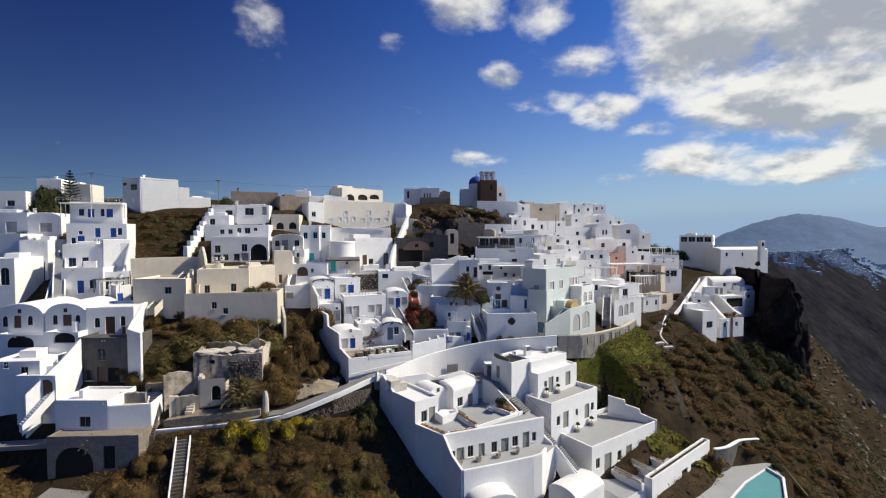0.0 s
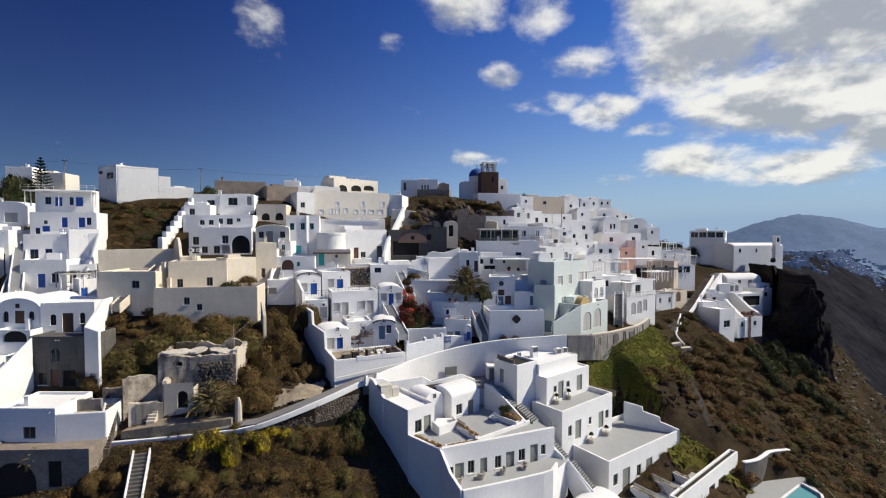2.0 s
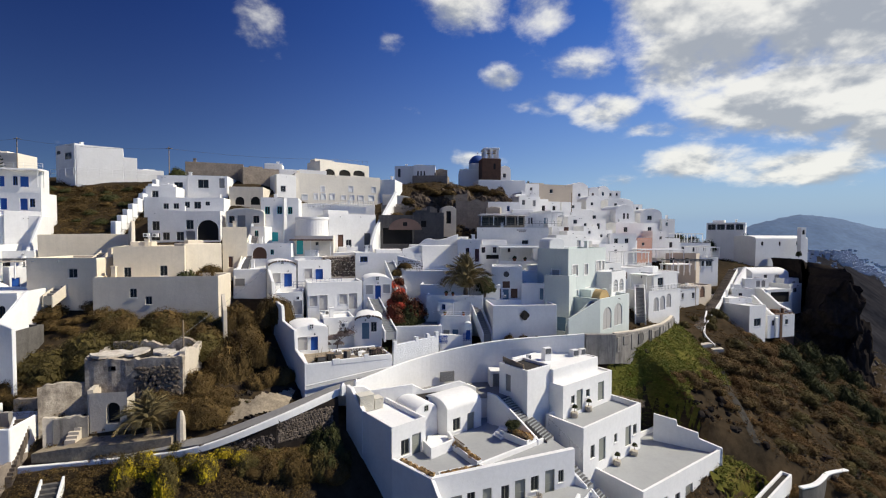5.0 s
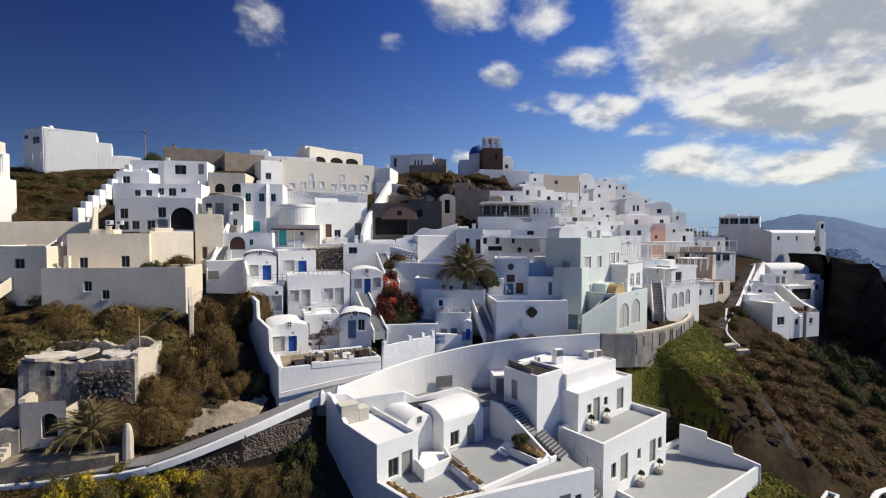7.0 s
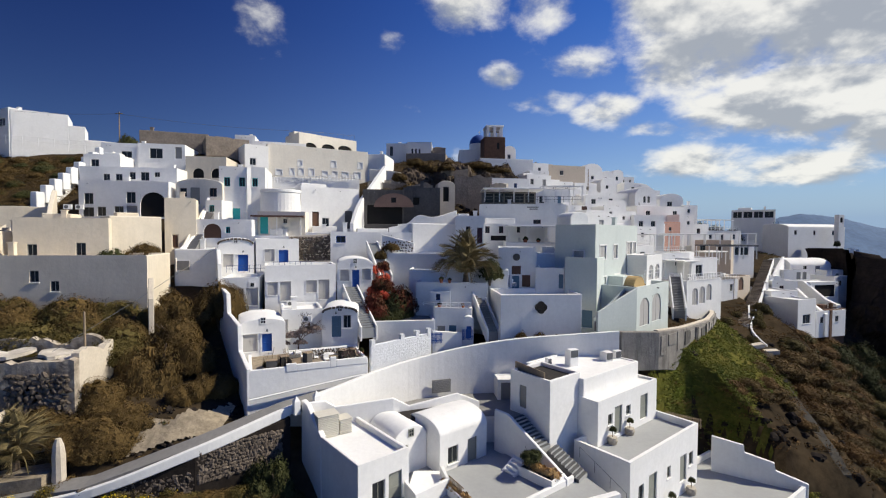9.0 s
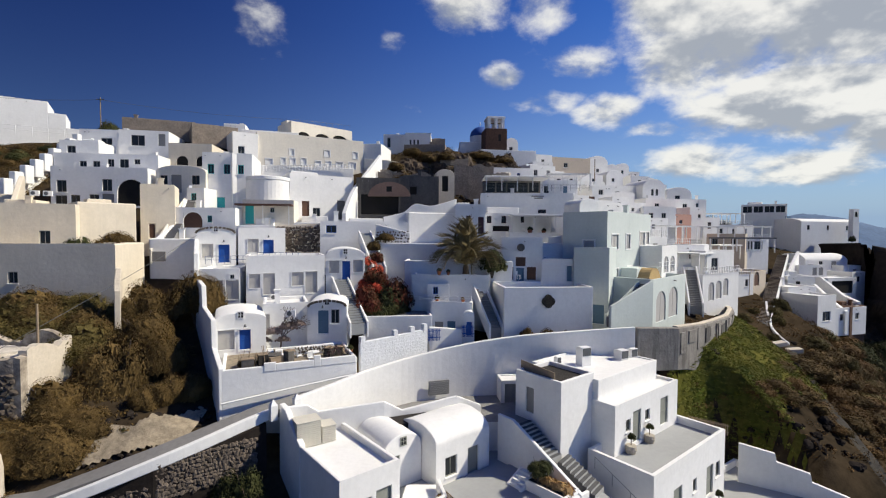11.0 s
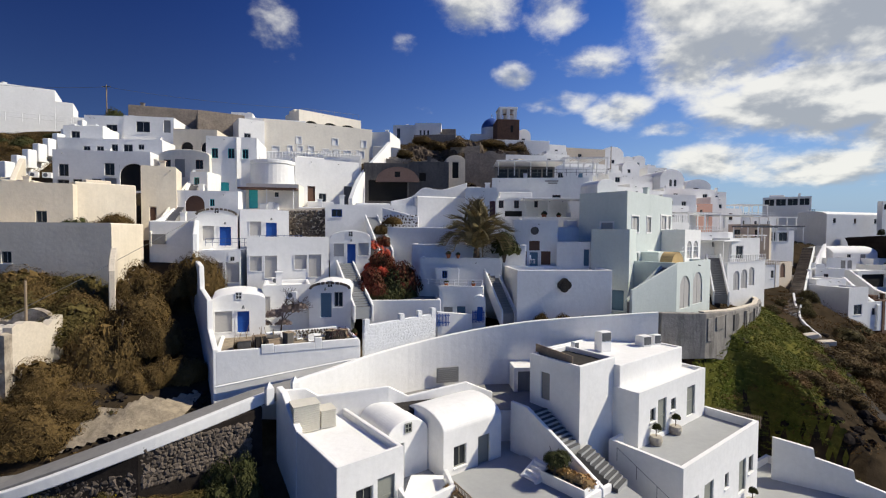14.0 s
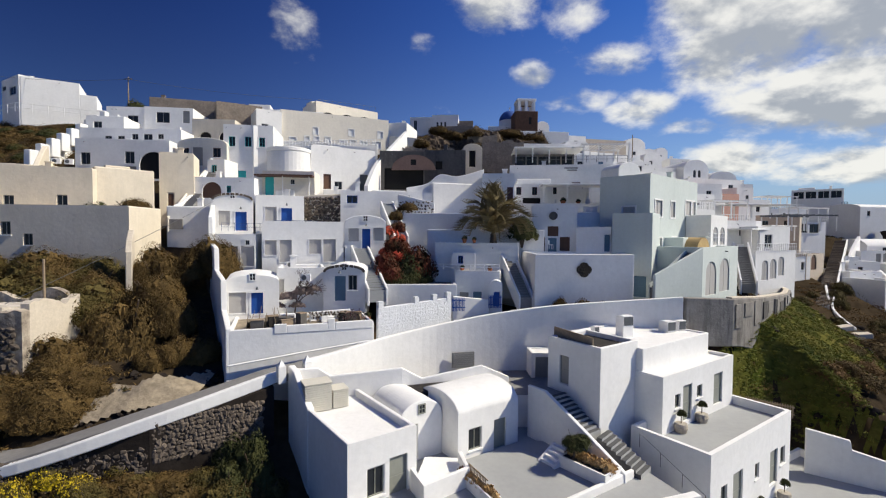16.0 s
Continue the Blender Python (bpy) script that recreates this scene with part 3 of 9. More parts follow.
def far_height(x, y):
    """The rim of the bay, its slope down to the water, and the mountain beyond."""
    rim = np.interp(y, (0, 140, 200, 300, 450, 800, 1500, 4500), (40, 84, 104, 150, 330, 690, 1300, 4100))
    top = np.interp(y, (0, 140, 260, 450, 900, 2000, 4500), (-10, 6, 22, 26, 10, -25, -40))
    z = top - max(x - rim, 0) * 0.62
    z -= max(rim - x - 60, 0) * 0.12 * smooth(250, 600, y)
    if y < 10:
        z -= (10 - y) * 0.4
    return max(z, -300)


def ground_height(x, y):
    near = smooth(175, 118, x) * smooth(330, 230, y) * smooth(-20, 30, y) * smooth(-400, -160, x)
    z = near * slope_height(x, y) + (1 - near) * far_height(x, y)
    p = Vector((x, y, 0))
    rough = 0.5 + 1.6 * smooth(30, 75, x) * smooth(120, 95, y) + 6 * (1 - near)
    z += rough * (noise.noise(p * 0.11) * 0.9 + noise.noise(p * 0.37) * 0.35 + noise.noise(p * 0.9) * 0.12 * near)
    if 22 < x < 60 and 78 < y < 116:
        # the bank of earth against the concrete wall
        for (ax, ay, az), (bx, by, bz) in zip(BANK, BANK[1:]):
            k = min(max(((x - ax) * (bx - ax) + (y - ay) * (by - ay)) / ((bx - ax) ** 2 + (by - ay) ** 2), 0), 1)
            far = math.hypot(x - ax - (bx - ax) * k, y - ay - (by - ay) * k)
            z = max(z, az + (bz - az) * k - 0.72 * far + 0.25 * noise.noise(p * 0.5))
    for px0, py0, turn, wide, deep_in, floor_z in PADS:
        c, s = math.cos(radians(turn)), math.sin(radians(turn))
        u, v = (x - px0) * c + (y - py0) * s, (y - py0) * c - (x - px0) * s
        out = math.hypot(max(-u, u - wide, 0), max(-v, v - deep_in, 0))
        z = min(z, floor_z + max(out - 1.0, 0) * 4.0)
    return z


def spaced(dense0, dense1, step, low, high):
    """Grid lines, dense in the village and wider with the distance."""
    line = list(np.arange(dense0, dense1 + step, step))
    s, v = step, dense1 + step
    while v < high:
        s *= 1.16
        v += s
        line.append(v)
    s, v = step, dense0
    while v > low:
        s *= 1.2
        v -= s
        line.insert(0, v)
    return line


gx, gy = spaced(-105, 150, 1.6, -4000, 4600), spaced(35, 205, 1.6, -800, 4700)
verts = [(x, y, ground_height(x, y)) for y in gy for x in gx]
nx = len(gx)
faces = [(j * nx + i, j * nx + i + 1, (j + 1) * nx + i + 1, (j + 1) * nx + i) for j in range(len(gy) - 1) for i in range(nx - 1)]
me = bpy.data.meshes.new("ground")
me.from_pydata(verts, [], faces)
me.materials.append(SCRUB)
me.materials.append(DISTANT)
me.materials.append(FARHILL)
# land beyond 1400 m takes the blue haze-painted material
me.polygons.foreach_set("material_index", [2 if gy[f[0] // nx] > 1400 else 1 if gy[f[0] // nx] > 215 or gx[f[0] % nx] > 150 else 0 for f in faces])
me.shade_smooth()
tagged(new("ground", me), "dry brown scrub hillside falling towards the bay", "ground", kind="structure")
bm = bmesh.new()
bmesh.ops.create_grid(bm, x_segments=1, y_segments=1, size=9000)
water = part("water", bm, SEA, None, at=pose(0, 0, -262))
tagged(water, "calm dark blue sea to the horizon", "sea", kind="structure")


# the wall of the bay beyond the village, in gullies and ribs
bm = bmesh.new()
rows = []
for i in range(190):
    y = 190 * (1700 / 190) ** (i / 189)
    row = []
    for j in range(34):
        out = -26 + j * 3.2 + (j > 10) * (j - 10) ** 2 * .62
        rim = np.interp(y, (0, 140, 200, 300, 450, 800, 1500, 4500), (40, 84, 104, 150, 330, 690, 1300, 4100))
        p = Vector((out * .010, y * .028, 3))
        gully = abs(noise.noise(p)) * 26 + abs(noise.noise(p * 2.7)) * 10 + noise.noise(Vector((out * .06, y * .06, 7))) * 5
        z = far_height(rim, y) - max(out, 0) * .66 - gully * smooth(-8, 50, out) + 3.0 * noise.noise(Vector((y * .03, 0, 0))) + .8 - 5 * smooth(-14, -26, out)
        row.append(bm.verts.new((rim + out, y, z)))
    rows.append(row)
for r, q in zip(rows, rows[1:]):
    for k in range(33):
        bm.faces.new((r[k], r[k + 1], q[k + 1], q[k]))
bmesh.ops.recalc_face_normals(bm, faces=bm.faces)
tagged(part("bay_wall", bm, DISTANT, None), "steep wall of the bay cut by gullies, cloud shade in its colour", "cliff", kind="structure")
bm = bmesh.new()
rows = []
for j in range(25):
    y = 2500 + j * 70
    row = []
    for i in range(121):
        x = 1500 + i * 30
        rise = np.interp(x, (1500, 1780, 1900, 2010, 2224, 2385, 2585, 2820, 3090, 3600, 5100), (0, 8, 60, 118, 196, 236, 262, 238, 180, 110, 50))
        near = math.exp(-((y - 3300) / 480) ** 2)
        p = Vector((x * .006, y * .006, 1))
        row.append(bm.verts.new((x * y / 3300, y, -75 + rise * near * (1 + .10 * noise.noise(p) + .05 * noise.noise(p * 3)) - 60 * (1 - near))))
    rows.append(row)
for r, q in zip(rows, rows[1:]):
    for k in range(120):
        bm.faces.new((r[k], r[k + 1], q[k + 1], q[k]))
# the mountain's haze sits in its blue glowing colour
tagged(part("mountain", bm, FARHILL, None, smooth=True), "broad mountain with blue distance haze painted into its colour", "mountain", kind="structure")


def town(name, label, count, spots, low, high):
    """White houses too far off to count, one sheet of small blocks."""
    gen = np.random.default_rng(count)
    bm = bmesh.new()
    for _ in range(count):
        x, y = spots(gen)
        z, w, d, h = ground_height(x, y), gen.uniform(low, high), gen.uniform(low, high), gen.uniform(low, high) * .5
        box(bm, x - w / 2, x + w / 2, y - d / 2, y + d / 2, z - 4, z + h)
    return tagged(part(name, bm, HAZEWHITE, None), label, "town", kind="stuff")


def on_rim(gen):
    y = gen.uniform(430, 1150) if gen.random() < .6 else gen.uniform(640, 800)
    rim = np.interp(y, (300, 450, 800, 1500), (150, 330, 690, 1300))
    return rim + gen.normal(-14, 18) + (gen.uniform(0, 60) if 640 < y < 800 else 0), y


town("distant_town", "distant white town along the rim of the bay", 900, on_rim, 2.6, 6)
town("distant_hamlets", "scattered white hamlets below the mountain", 160, lambda gen: (gen.uniform(1200, 2900), gen.uniform(1500, 2300)), 5, 11)


# ---- houses ----
house('terrace_house', 'white top storey with blue doors under a flat canopy', -81.99, 101.00, 50.60, 17.6, 9.91, 3.00, 6.32, parapet=0.3, openings=[('F', 'window', 'b', 1.63, 2.64, 3.27, 4.76), ('F', 'door', 'b', 3.31, 4.54, 2.92, 4.78), ('F', 'window', 'b', 5.76, 6.47, 3.19, 4.82), ('F', 'door', 'b', 6.83, 8.09, 2.96, 4.84)])
house('terrace_house', 'white cubic house with bright blue doors and shutters', -79.18, 96.50, 44.77, 12.8, 11.26, 4.50, 7.28, openings=[('F', 'door', 'b', 2.0, 3.3, 2.48, 4.64), ('F', 'window', 'b', 0.85, 1.65, 2.97, 4.28), ('F', 'window', 'g', 2.23, 2.94, 4.99, 5.71), ('F', 'door', 'b', 5.27, 6.28, 4.39, 6.31), ('F', 'door', 'b', 8.13, 9.26, 4.38, 6.32), ('F', 'window', 'b', 9.52, 10.35, 4.87, 6.32)])
house('terrace_house', 'white cubic house with two square blue windows', -75.56, 91.00, 40.43, 17.5, 6.67, 6.00, 7.42, openings=[('F', 'window', 'b', 0.96, 2.23, 2.45, 4.62), ('F', 'window', 'b', 3.24, 4.34, 2.97, 4.7)])
house('terrace_house', 'white house with blue door below a balcony', -72.59, 87.00, 35.78, 12.4, 6.99, 8.00, 7.62, openings=[('F', 'door', 'b', 2.56, 3.73, 2.72, 5.14), ('F', 'window', 'b', 4.64, 5.75, 3.54, 5.2)])
house('terrace_house', 'white house with a shaded blue recess and balcony', -66.37, 89.00, 33.52, 27.1, 4.38, 8.00, 8.93, openings=[('F', 'void', 'b', 0.51, 1.46, 5.51, 7.78), ('F', 'door', 'b', 2.36, 3.33, 2.71, 4.9)])
house('terrace_house', 'plain white retaining house behind a sloped stair wall', -69.43, 93.00, 39.81, 24.1, 4.90, 6.00, 8.22)
house('hill_house', 'plain white house with one small window', -117.29, 116.00, 52.77, 11.0, 10.48, 9.00, 7.99, openings=[('F', 'window', 'g', 6.3, 8.0, 4.15, 5.57)])
house('hill_house', 'white house with closed pale shutters', -107.35, 106.00, 47.63, 5.4, 10.61, 9.00, 7.21, openings=[('F', 'shutter', 's', 5.94, 8.29, 2.63, 4.99)])
house('vaulted_house', 'white barrel-vaulted house with pale shutters', -95.02, 105.00, 47.63, 8.2, 6.99, 9.00, 5.87, roof='vault', rise=1.3, openings=[('F', 'shutter', 's', 2.51, 5.03, 2.63, 4.7)])
house('hill_house', 'plain white house on the terraces', -99.41, 98.00, 42.06, 6.9, 8.31, 9.00, 7.81)
house('hill_house', 'white house with a deep shaded veranda', -85.91, 93.00, 37.28, 11.6, 4.97, 8.00, 11.34, openings=[('F', 'void', 'g', 0.47, 4.35, 2.87, 6.87)])
house('hill_house', 'white house with an arched pale window', -86.39, 85.00, 33.30, 9.7, 5.96, 8.00, 11.96, openings=[('F', 'windowA', 's', 3.6, 5.08, 6.94, 10.26)])
house('vaulted_house', 'white barrel-vaulted cave house with brown door and arched windows', -73.39, 75.00, 30.86, 0.0, 7.62, 9.00, 5.68, roof='vault', rise=1.9, gable='n', openings=[('F', 'door', 'n', 2.78, 4.02, 3.53, 5.56), ('F', 'windowA', 'n', 0.92, 1.79, 3.72, 5.49), ('F', 'windowA', 'n', 5.02, 5.89, 4.0, 5.56)])
house('vaulted_house', 'white barrel-vaulted cave house with brown door and arched windows', -65.39, 75.00, 30.86, 4.5, 6.32, 9.00, 5.82, roof='vault', rise=1.8, gable='n', openings=[('F', 'door', 'n', 2.71, 4.06, 3.84, 5.7), ('F', 'windowA', 'n', 1.13, 1.87, 4.06, 5.66), ('F', 'windowA', 'n', 4.64, 5.4, 4.29, 5.61)])
house('cave_house', 'white flat-roofed house with brown door and arched windows', -58.68, 75.00, 30.67, 11.6, 6.99, 8.00, 7.06, openings=[('F', 'door', 'n', 2.76, 4.2, 2.5, 5.49), ('F', 'windowA', 'n', 1.19, 1.98, 3.73, 5.36), ('F', 'windowA', 'n', 5.02, 5.74, 3.86, 5.5)])
house('terrace_house', 'white terrace with a low dark arch', -71.54, 73.00, 28.06, 0.0, 7.61, 6.00, 5.74, openings=[('F', 'voidA', 'n', 1.53, 5.91, 3.55, 5.47)])
house('terrace_house', 'white terrace with a low dark arch', -63.92, 73.00, 28.97, 0.0, 5.43, 6.00, 5.19, openings=[('F', 'voidA', 'n', 1.54, 4.93, 3.46, 5.07)])
house('cement_house', 'unpainted dark cement house with an arched window and a door', -57.15, 71.30, 24.63, 0.0, 7.79, 6.00, 9.01, walls=DARKCEMENT, openings=[('F', 'windowA', 's', 2.96, 4.24, 5.35, 7.32), ('F', 'door', 'n', 2.89, 4.07, 1.95, 4.37), ('F', 'window', 'n', 1.1, 2.39, 2.22, 3.92), ('F', 'void', 'n', 4.57, 6.37, 1.95, 4.28)])
house('low_house', 'white cubic house with one small grey window', -53.53, 62.50, 19.97, 0.0, 7.25, 6.00, 6.98, openings=[('F', 'window', 'g', 3.29, 4.81, 3.27, 4.69)])
house('low_house', 'white house with steps beside its door', -66.96, 67.00, 21.36, 4.1, 7.07, 6.00, 9.68, openings=[('F', 'window', 'g', 1.97, 2.63, 8.68, 9.56), ('F', 'window', 'g', 4.36, 5.43, 7.61, 8.81)])
house('low_house', 'white house with an arched doorway', -62.09, 66.00, 20.07, 0.0, 5.75, 5.00, 9.24, openings=[('F', 'doorA', 'n', 3.43, 5.31, 5.34, 8.66)])
house('beige_house', 'cream limewashed house with a small window and rounded corners', -55.63, 82.00, 34.61, 1.2, 9.43, 8.00, 7.20, walls=CREAM, edge=0.2, openings=[('F', 'window', 'g', 5.6, 6.76, 4.49, 5.71)])
house('beige_house', 'cream limewashed house with two small windows and rounded roof edges', -45.20, 84.00, 36.05, 19.9, 8.83, 8.00, 7.29, walls=CREAM, edge=0.25, parapet=0.15, openings=[('F', 'window', 'g', 1.22, 2.13, 2.87, 4.31), ('F', 'window', 'g', 5.66, 6.62, 2.99, 4.47)])
house('terrace_building', 'cream limewashed terrace front with two small windows', -45.90, 81.00, 32.09, 9.1, 15.82, 6.00, 7.19, walls=CREAM, parapet=0.9, edge=0.15, openings=[('F', 'window', 'g', 4.52, 5.4, 4.36, 5.59), ('F', 'window', 'g', 6.45, 7.29, 3.37, 4.48)])
house('stepped_house', 'white stepped house with small grey windows and a dark arch', -50.55, 100.00, 41.32, 9.7, 11.89, 8.00, 7.88, openings=[('F', 'window', 'g', 0.7, 1.89, 4.4, 6.0), ('F', 'window', 'g', 6.21, 7.44, 4.63, 6.26), ('F', 'window', 'g', 0.5, 1.94, 2.6, 3.94), ('F', 'window', 'g', 2.38, 3.5, 2.7, 4.04), ('F', 'window', 'g', 4.6, 5.82, 2.62, 4.15), ('F', 'door', 'g', 6.18, 7.66, 2.63, 4.26), ('F', 'voidA', 'g', 8.05, 11.56, 2.65, 6.28)])
house('stepped_house', 'white stepped house with a row of small windows', -55.07, 106.00, 46.76, 8.1, 14.19, 7.00, 5.24, openings=[('F', 'window', 'g', 3.37, 4.34, 3.05, 4.1), ('F', 'window', 'g', 5.17, 6.15, 3.08, 4.13), ('F', 'window', 'g', 7.17, 8.07, 3.3, 4.46), ('F', 'window', 'g', 8.82, 10.08, 3.14, 4.49), ('F', 'window', 'g', 10.84, 11.66, 3.76, 4.53)])
house('stepped_house', 'small white house with one window', -55.96, 108.00, 49.09, 10.9, 5.31, 6.00, 5.15, openings=[('F', 'window', 'g', 1.05, 2.19, 2.75, 4.31)])
house('stepped_house', 'white flat-roofed house with dark windows', -56.83, 113.00, 50.43, 9.9, 5.79, 8.00, 6.57, openings=[('F', 'window', 'g', 3.15, 4.78, 4.09, 5.21)])
house('stepped_house', 'white flat-roofed house with a wide dark window', -50.83, 113.50, 50.51, 11.7, 7.42, 8.00, 6.53, openings=[('F', 'window', 'g', 1.82, 3.84, 3.99, 5.72), ('F', 'door', 'g', 5.83, 6.9, 4.08, 6.07)])
house('ruined_building', 'long ruined building of crumbling masonry', -56.16, 122.00, 55.84, 19.8, 11.82, 9.00, 5.31, walls=RUIN, parapet=0.3)
house('ruined_building', 'dark weathered masonry building', -42.46, 120.00, 53.77, 32.0, 7.56, 7.00, 5.91, walls=RUIN, parapet=0.3)
house('cave_house', 'cream house with two shaded arches', -41.85, 112.00, 48.00, 8.8, 6.52, 7.00, 6.62, walls=CREAM, openings=[('F', 'voidA', 'n', 1.15, 2.9, 2.97, 4.6), ('F', 'voidA', 'n', 4.11, 5.88, 3.02, 4.66)])
house('vaulted_house', 'small vaulted house with a door between two windows', -38.35, 103.00, 43.26, 4.2, 6.79, 8.00, 5.70, roof='vault', rise=0.9, walls=IVORY, openings=[('F', 'door', 'g', 2.07, 3.49, 2.71, 5.22), ('F', 'window', 'n', 0.62, 1.6, 3.82, 5.11), ('F', 'window', 'n', 4.88, 5.95, 3.85, 5.15)])
house('turquoise_house', 'white house with turquoise windows and a turquoise door', -32.32, 104.00, 40.76, 13.1, 6.63, 8.00, 11.08, openings=[('F', 'window', 't', 0.69, 1.56, 8.01, 9.41), ('F', 'window', 't', 2.82, 3.7, 8.05, 9.46), ('F', 'window', 't', 4.71, 5.51, 8.09, 9.41), ('F', 'door', 't', 1.62, 2.94, 2.99, 4.69)])
house('turquoise_bay', 'white angled bay with two turquoise windows', -28.30, 104.60, 40.76, 46.0, 3.30, 3.00, 11.00, openings=[('F', 'window', 't', 0.5, 1.25, 8.0, 9.45), ('F', 'window', 't', 1.95, 2.7, 8.0, 9.45)])
house('white_house', 'white house with three dark doors and a shaded wall', -19.89, 104.00, 39.58, 32.4, 9.33, 7.00, 9.30, openings=[('F', 'door', 'n', 1.72, 2.79, 2.77, 5.46), ('F', 'window', 'g', 3.29, 4.39, 2.86, 4.51), ('F', 'door', 'k', 6.98, 8.24, 2.85, 5.73)])
house('porch_house', 'cream porch house with a turquoise door under a flat roof', -24.90, 100.00, 38.55, 8.7, 6.63, 4.00, 6.29, walls=IVORY, openings=[('F', 'door', 't', 0.34, 1.44, 3.04, 5.56), ('F', 'window', 'g', 3.55, 4.07, 4.58, 5.21)])
house('white_house', 'white house with a brown arched door and a turquoise window', -31.61, 96.00, 37.98, 8.0, 7.16, 6.00, 5.57, edge=0.2, openings=[('F', 'doorA', 'n', 0.96, 3.2, 3.01, 4.97), ('F', 'window', 't', 3.79, 4.35, 3.69, 4.55)])
house('white_house', 'small white house with turquoise shutters', -32.88, 101.00, 41.04, 0.0, 2.36, 4.00, 5.41, openings=[('F', 'window', 't', 0.54, 1.25, 3.6, 4.68)])
house('mansion', 'long ivory mansion with small shuttered windows', -31.80, 122.00, 48.52, 26.9, 19.87, 9.00, 10.18, walls=IVORY, surround='F', openings=[('F', 'shutter', 'w', 5.67, 6.48, 6.35, 7.49), ('F', 'shutter', 'w', 12.17, 13.16, 6.6, 7.77), ('F', 'shutter', 'w', 17.77, 18.68, 6.66, 7.86), ('F', 'shutter', 'w', 1.53, 2.65, 4.37, 5.37), ('F', 'shutter', 'w', 4.15, 4.95, 4.48, 5.74), ('F', 'shutter', 'w', 5.78, 6.71, 4.56, 5.83), ('F', 'shutter', 'w', 7.79, 8.74, 4.66, 5.94), ('F', 'shutter', 'w', 10.44, 11.42, 4.67, 5.6), ('F', 'shutter', 'w', 12.41, 13.41, 4.64, 5.7), ('F', 'shutter', 'w', 14.42, 15.69, 4.75, 5.68), ('F', 'shutter', 'w', 16.98, 18.28, 4.62, 5.81)])
house('mansion', 'white wing of a mansion with a blank wall', -14.16, 131.50, 52.29, -7.8, 3.67, 8.00, 6.04)
house('mansion', 'white stepped wing of a mansion', -34.80, 119.00, 50.30, 36.3, 4.23, 8.00, 7.75, openings=[('F', 'window', 's', 0.85, 1.94, 3.99, 5.26)])
house('white_house', 'white terrace below the mansion', -28.70, 113.00, 46.35, 14.6, 15.88, 6.00, 5.03, parapet=0.8)
house('arcade_house', 'ivory house with three round arches', -29.15, 133.00, 56.14, 42.1, 14.18, 7.00, 7.11, walls=IVORY, openings=[('F', 'voidA', 'n', 1.25, 4.1, 3.44, 5.22), ('F', 'voidA', 'n', 5.29, 8.6, 3.76, 5.42), ('F', 'voidA', 'n', 9.38, 12.87, 4.19, 5.62)])
house('white_house', 'white roof terrace house behind the mansion', -37.35, 128.00, 54.90, 16.2, 10.72, 7.00, 5.47)
house('white_house', 'small white roof pavilion', -42.05, 131.00, 57.19, 14.2, 4.07, 5.00, 5.00)
# darker cement on these two fronts carries the shade of the zone
house('cave_garage', 'cement cave front with an open garage, darkened for its shade', -11.24, 108.50, 40.33, 8.6, 6.70, 8.00, 8.55, walls=DARKCEMENT, openings=[('F', 'void', 'n', 0.69, 6.41, 2.92, 6.01)])
house('cave_garage', 'weathered masonry front darkened for its shade', -5.00, 112.00, 39.91, 0.0, 6.26, 6.00, 9.61, walls=DARKCEMENT, openings=[('F', 'void', 'n', 1.67, 2.72, 6.69, 7.93)])
house('chapel', 'tiny grey plastered chapel with a tall open belfry arch', 0.83, 114.50, 44.63, 9.4, 3.06, 3.00, 5.53, roof='vault', rise=0.9, walls=PALEMORTAR, openings=[('F', 'void', 'n', 0.98, 1.98, 2.74, 5.3)])
house('white_house', 'white retaining house above the palm', -2.59, 99.00, 36.01, 20.6, 7.09, 8.00, 7.20, edge=0.25)
house('restaurant', 'white restaurant terrace wall below a roofed bar', 7.57, 107.00, 39.64, -4.2, 13.55, 9.00, 6.84, parapet=0.5, openings=[('F', 'window', 'm', 8.49, 9.65, 3.72, 4.4)])
house('white_house', 'white house with maroon door and window', 3.61, 99.00, 37.37, 0.0, 3.90, 6.00, 6.94, openings=[('F', 'window', 'm', 1.43, 2.05, 4.28, 5.43), ('F', 'door', 'm', 3.02, 3.75, 3.05, 5.26)])
house('white_house', 'white house with a shaded veranda and maroon shutters', 7.72, 101.50, 37.26, 0.0, 9.44, 4.00, 6.01, openings=[('F', 'window', 'm', 0.28, 0.93, 4.62, 5.62), ('F', 'window', 'm', 2.3, 2.95, 4.62, 5.63), ('F', 'void', 'n', 1.11, 3.51, 3.52, 4.25), ('F', 'window', 'n', 4.95, 5.42, 4.73, 5.73)])
house('white_house', 'white house with one small blue window', 11.02, 122.00, 45.56, 7.7, 7.47, 8.00, 6.86, openings=[('F', 'window', 'b', 4.45, 5.06, 4.78, 5.94)])
house('white_house', 'white stepped house on the slope', 14.99, 118.00, 44.27, 5.5, 10.37, 6.00, 5.57)
house('white_house', 'white house with narrow tall windows on the summit', -12.90, 153.00, 58.46, 0.0, 5.39, 9.00, 6.34, openings=[('F', 'window', 'g', 0.93, 1.7, 3.12, 5.57)])
house('white_house', 'white house with three narrow windows on the summit', -7.36, 151.00, 58.21, 0.0, 6.22, 9.00, 6.59, openings=[('F', 'window', 'g', 1.06, 1.52, 3.11, 4.92), ('F', 'window', 'g', 1.98, 2.43, 3.11, 4.92), ('F', 'window', 'g', 2.89, 3.35, 3.12, 4.93)])
house('ruined_building', 'dark ruined masonry walls on the summit', -7.51, 149.00, 56.15, -5.8, 9.90, 6.00, 5.42, walls=RUIN)
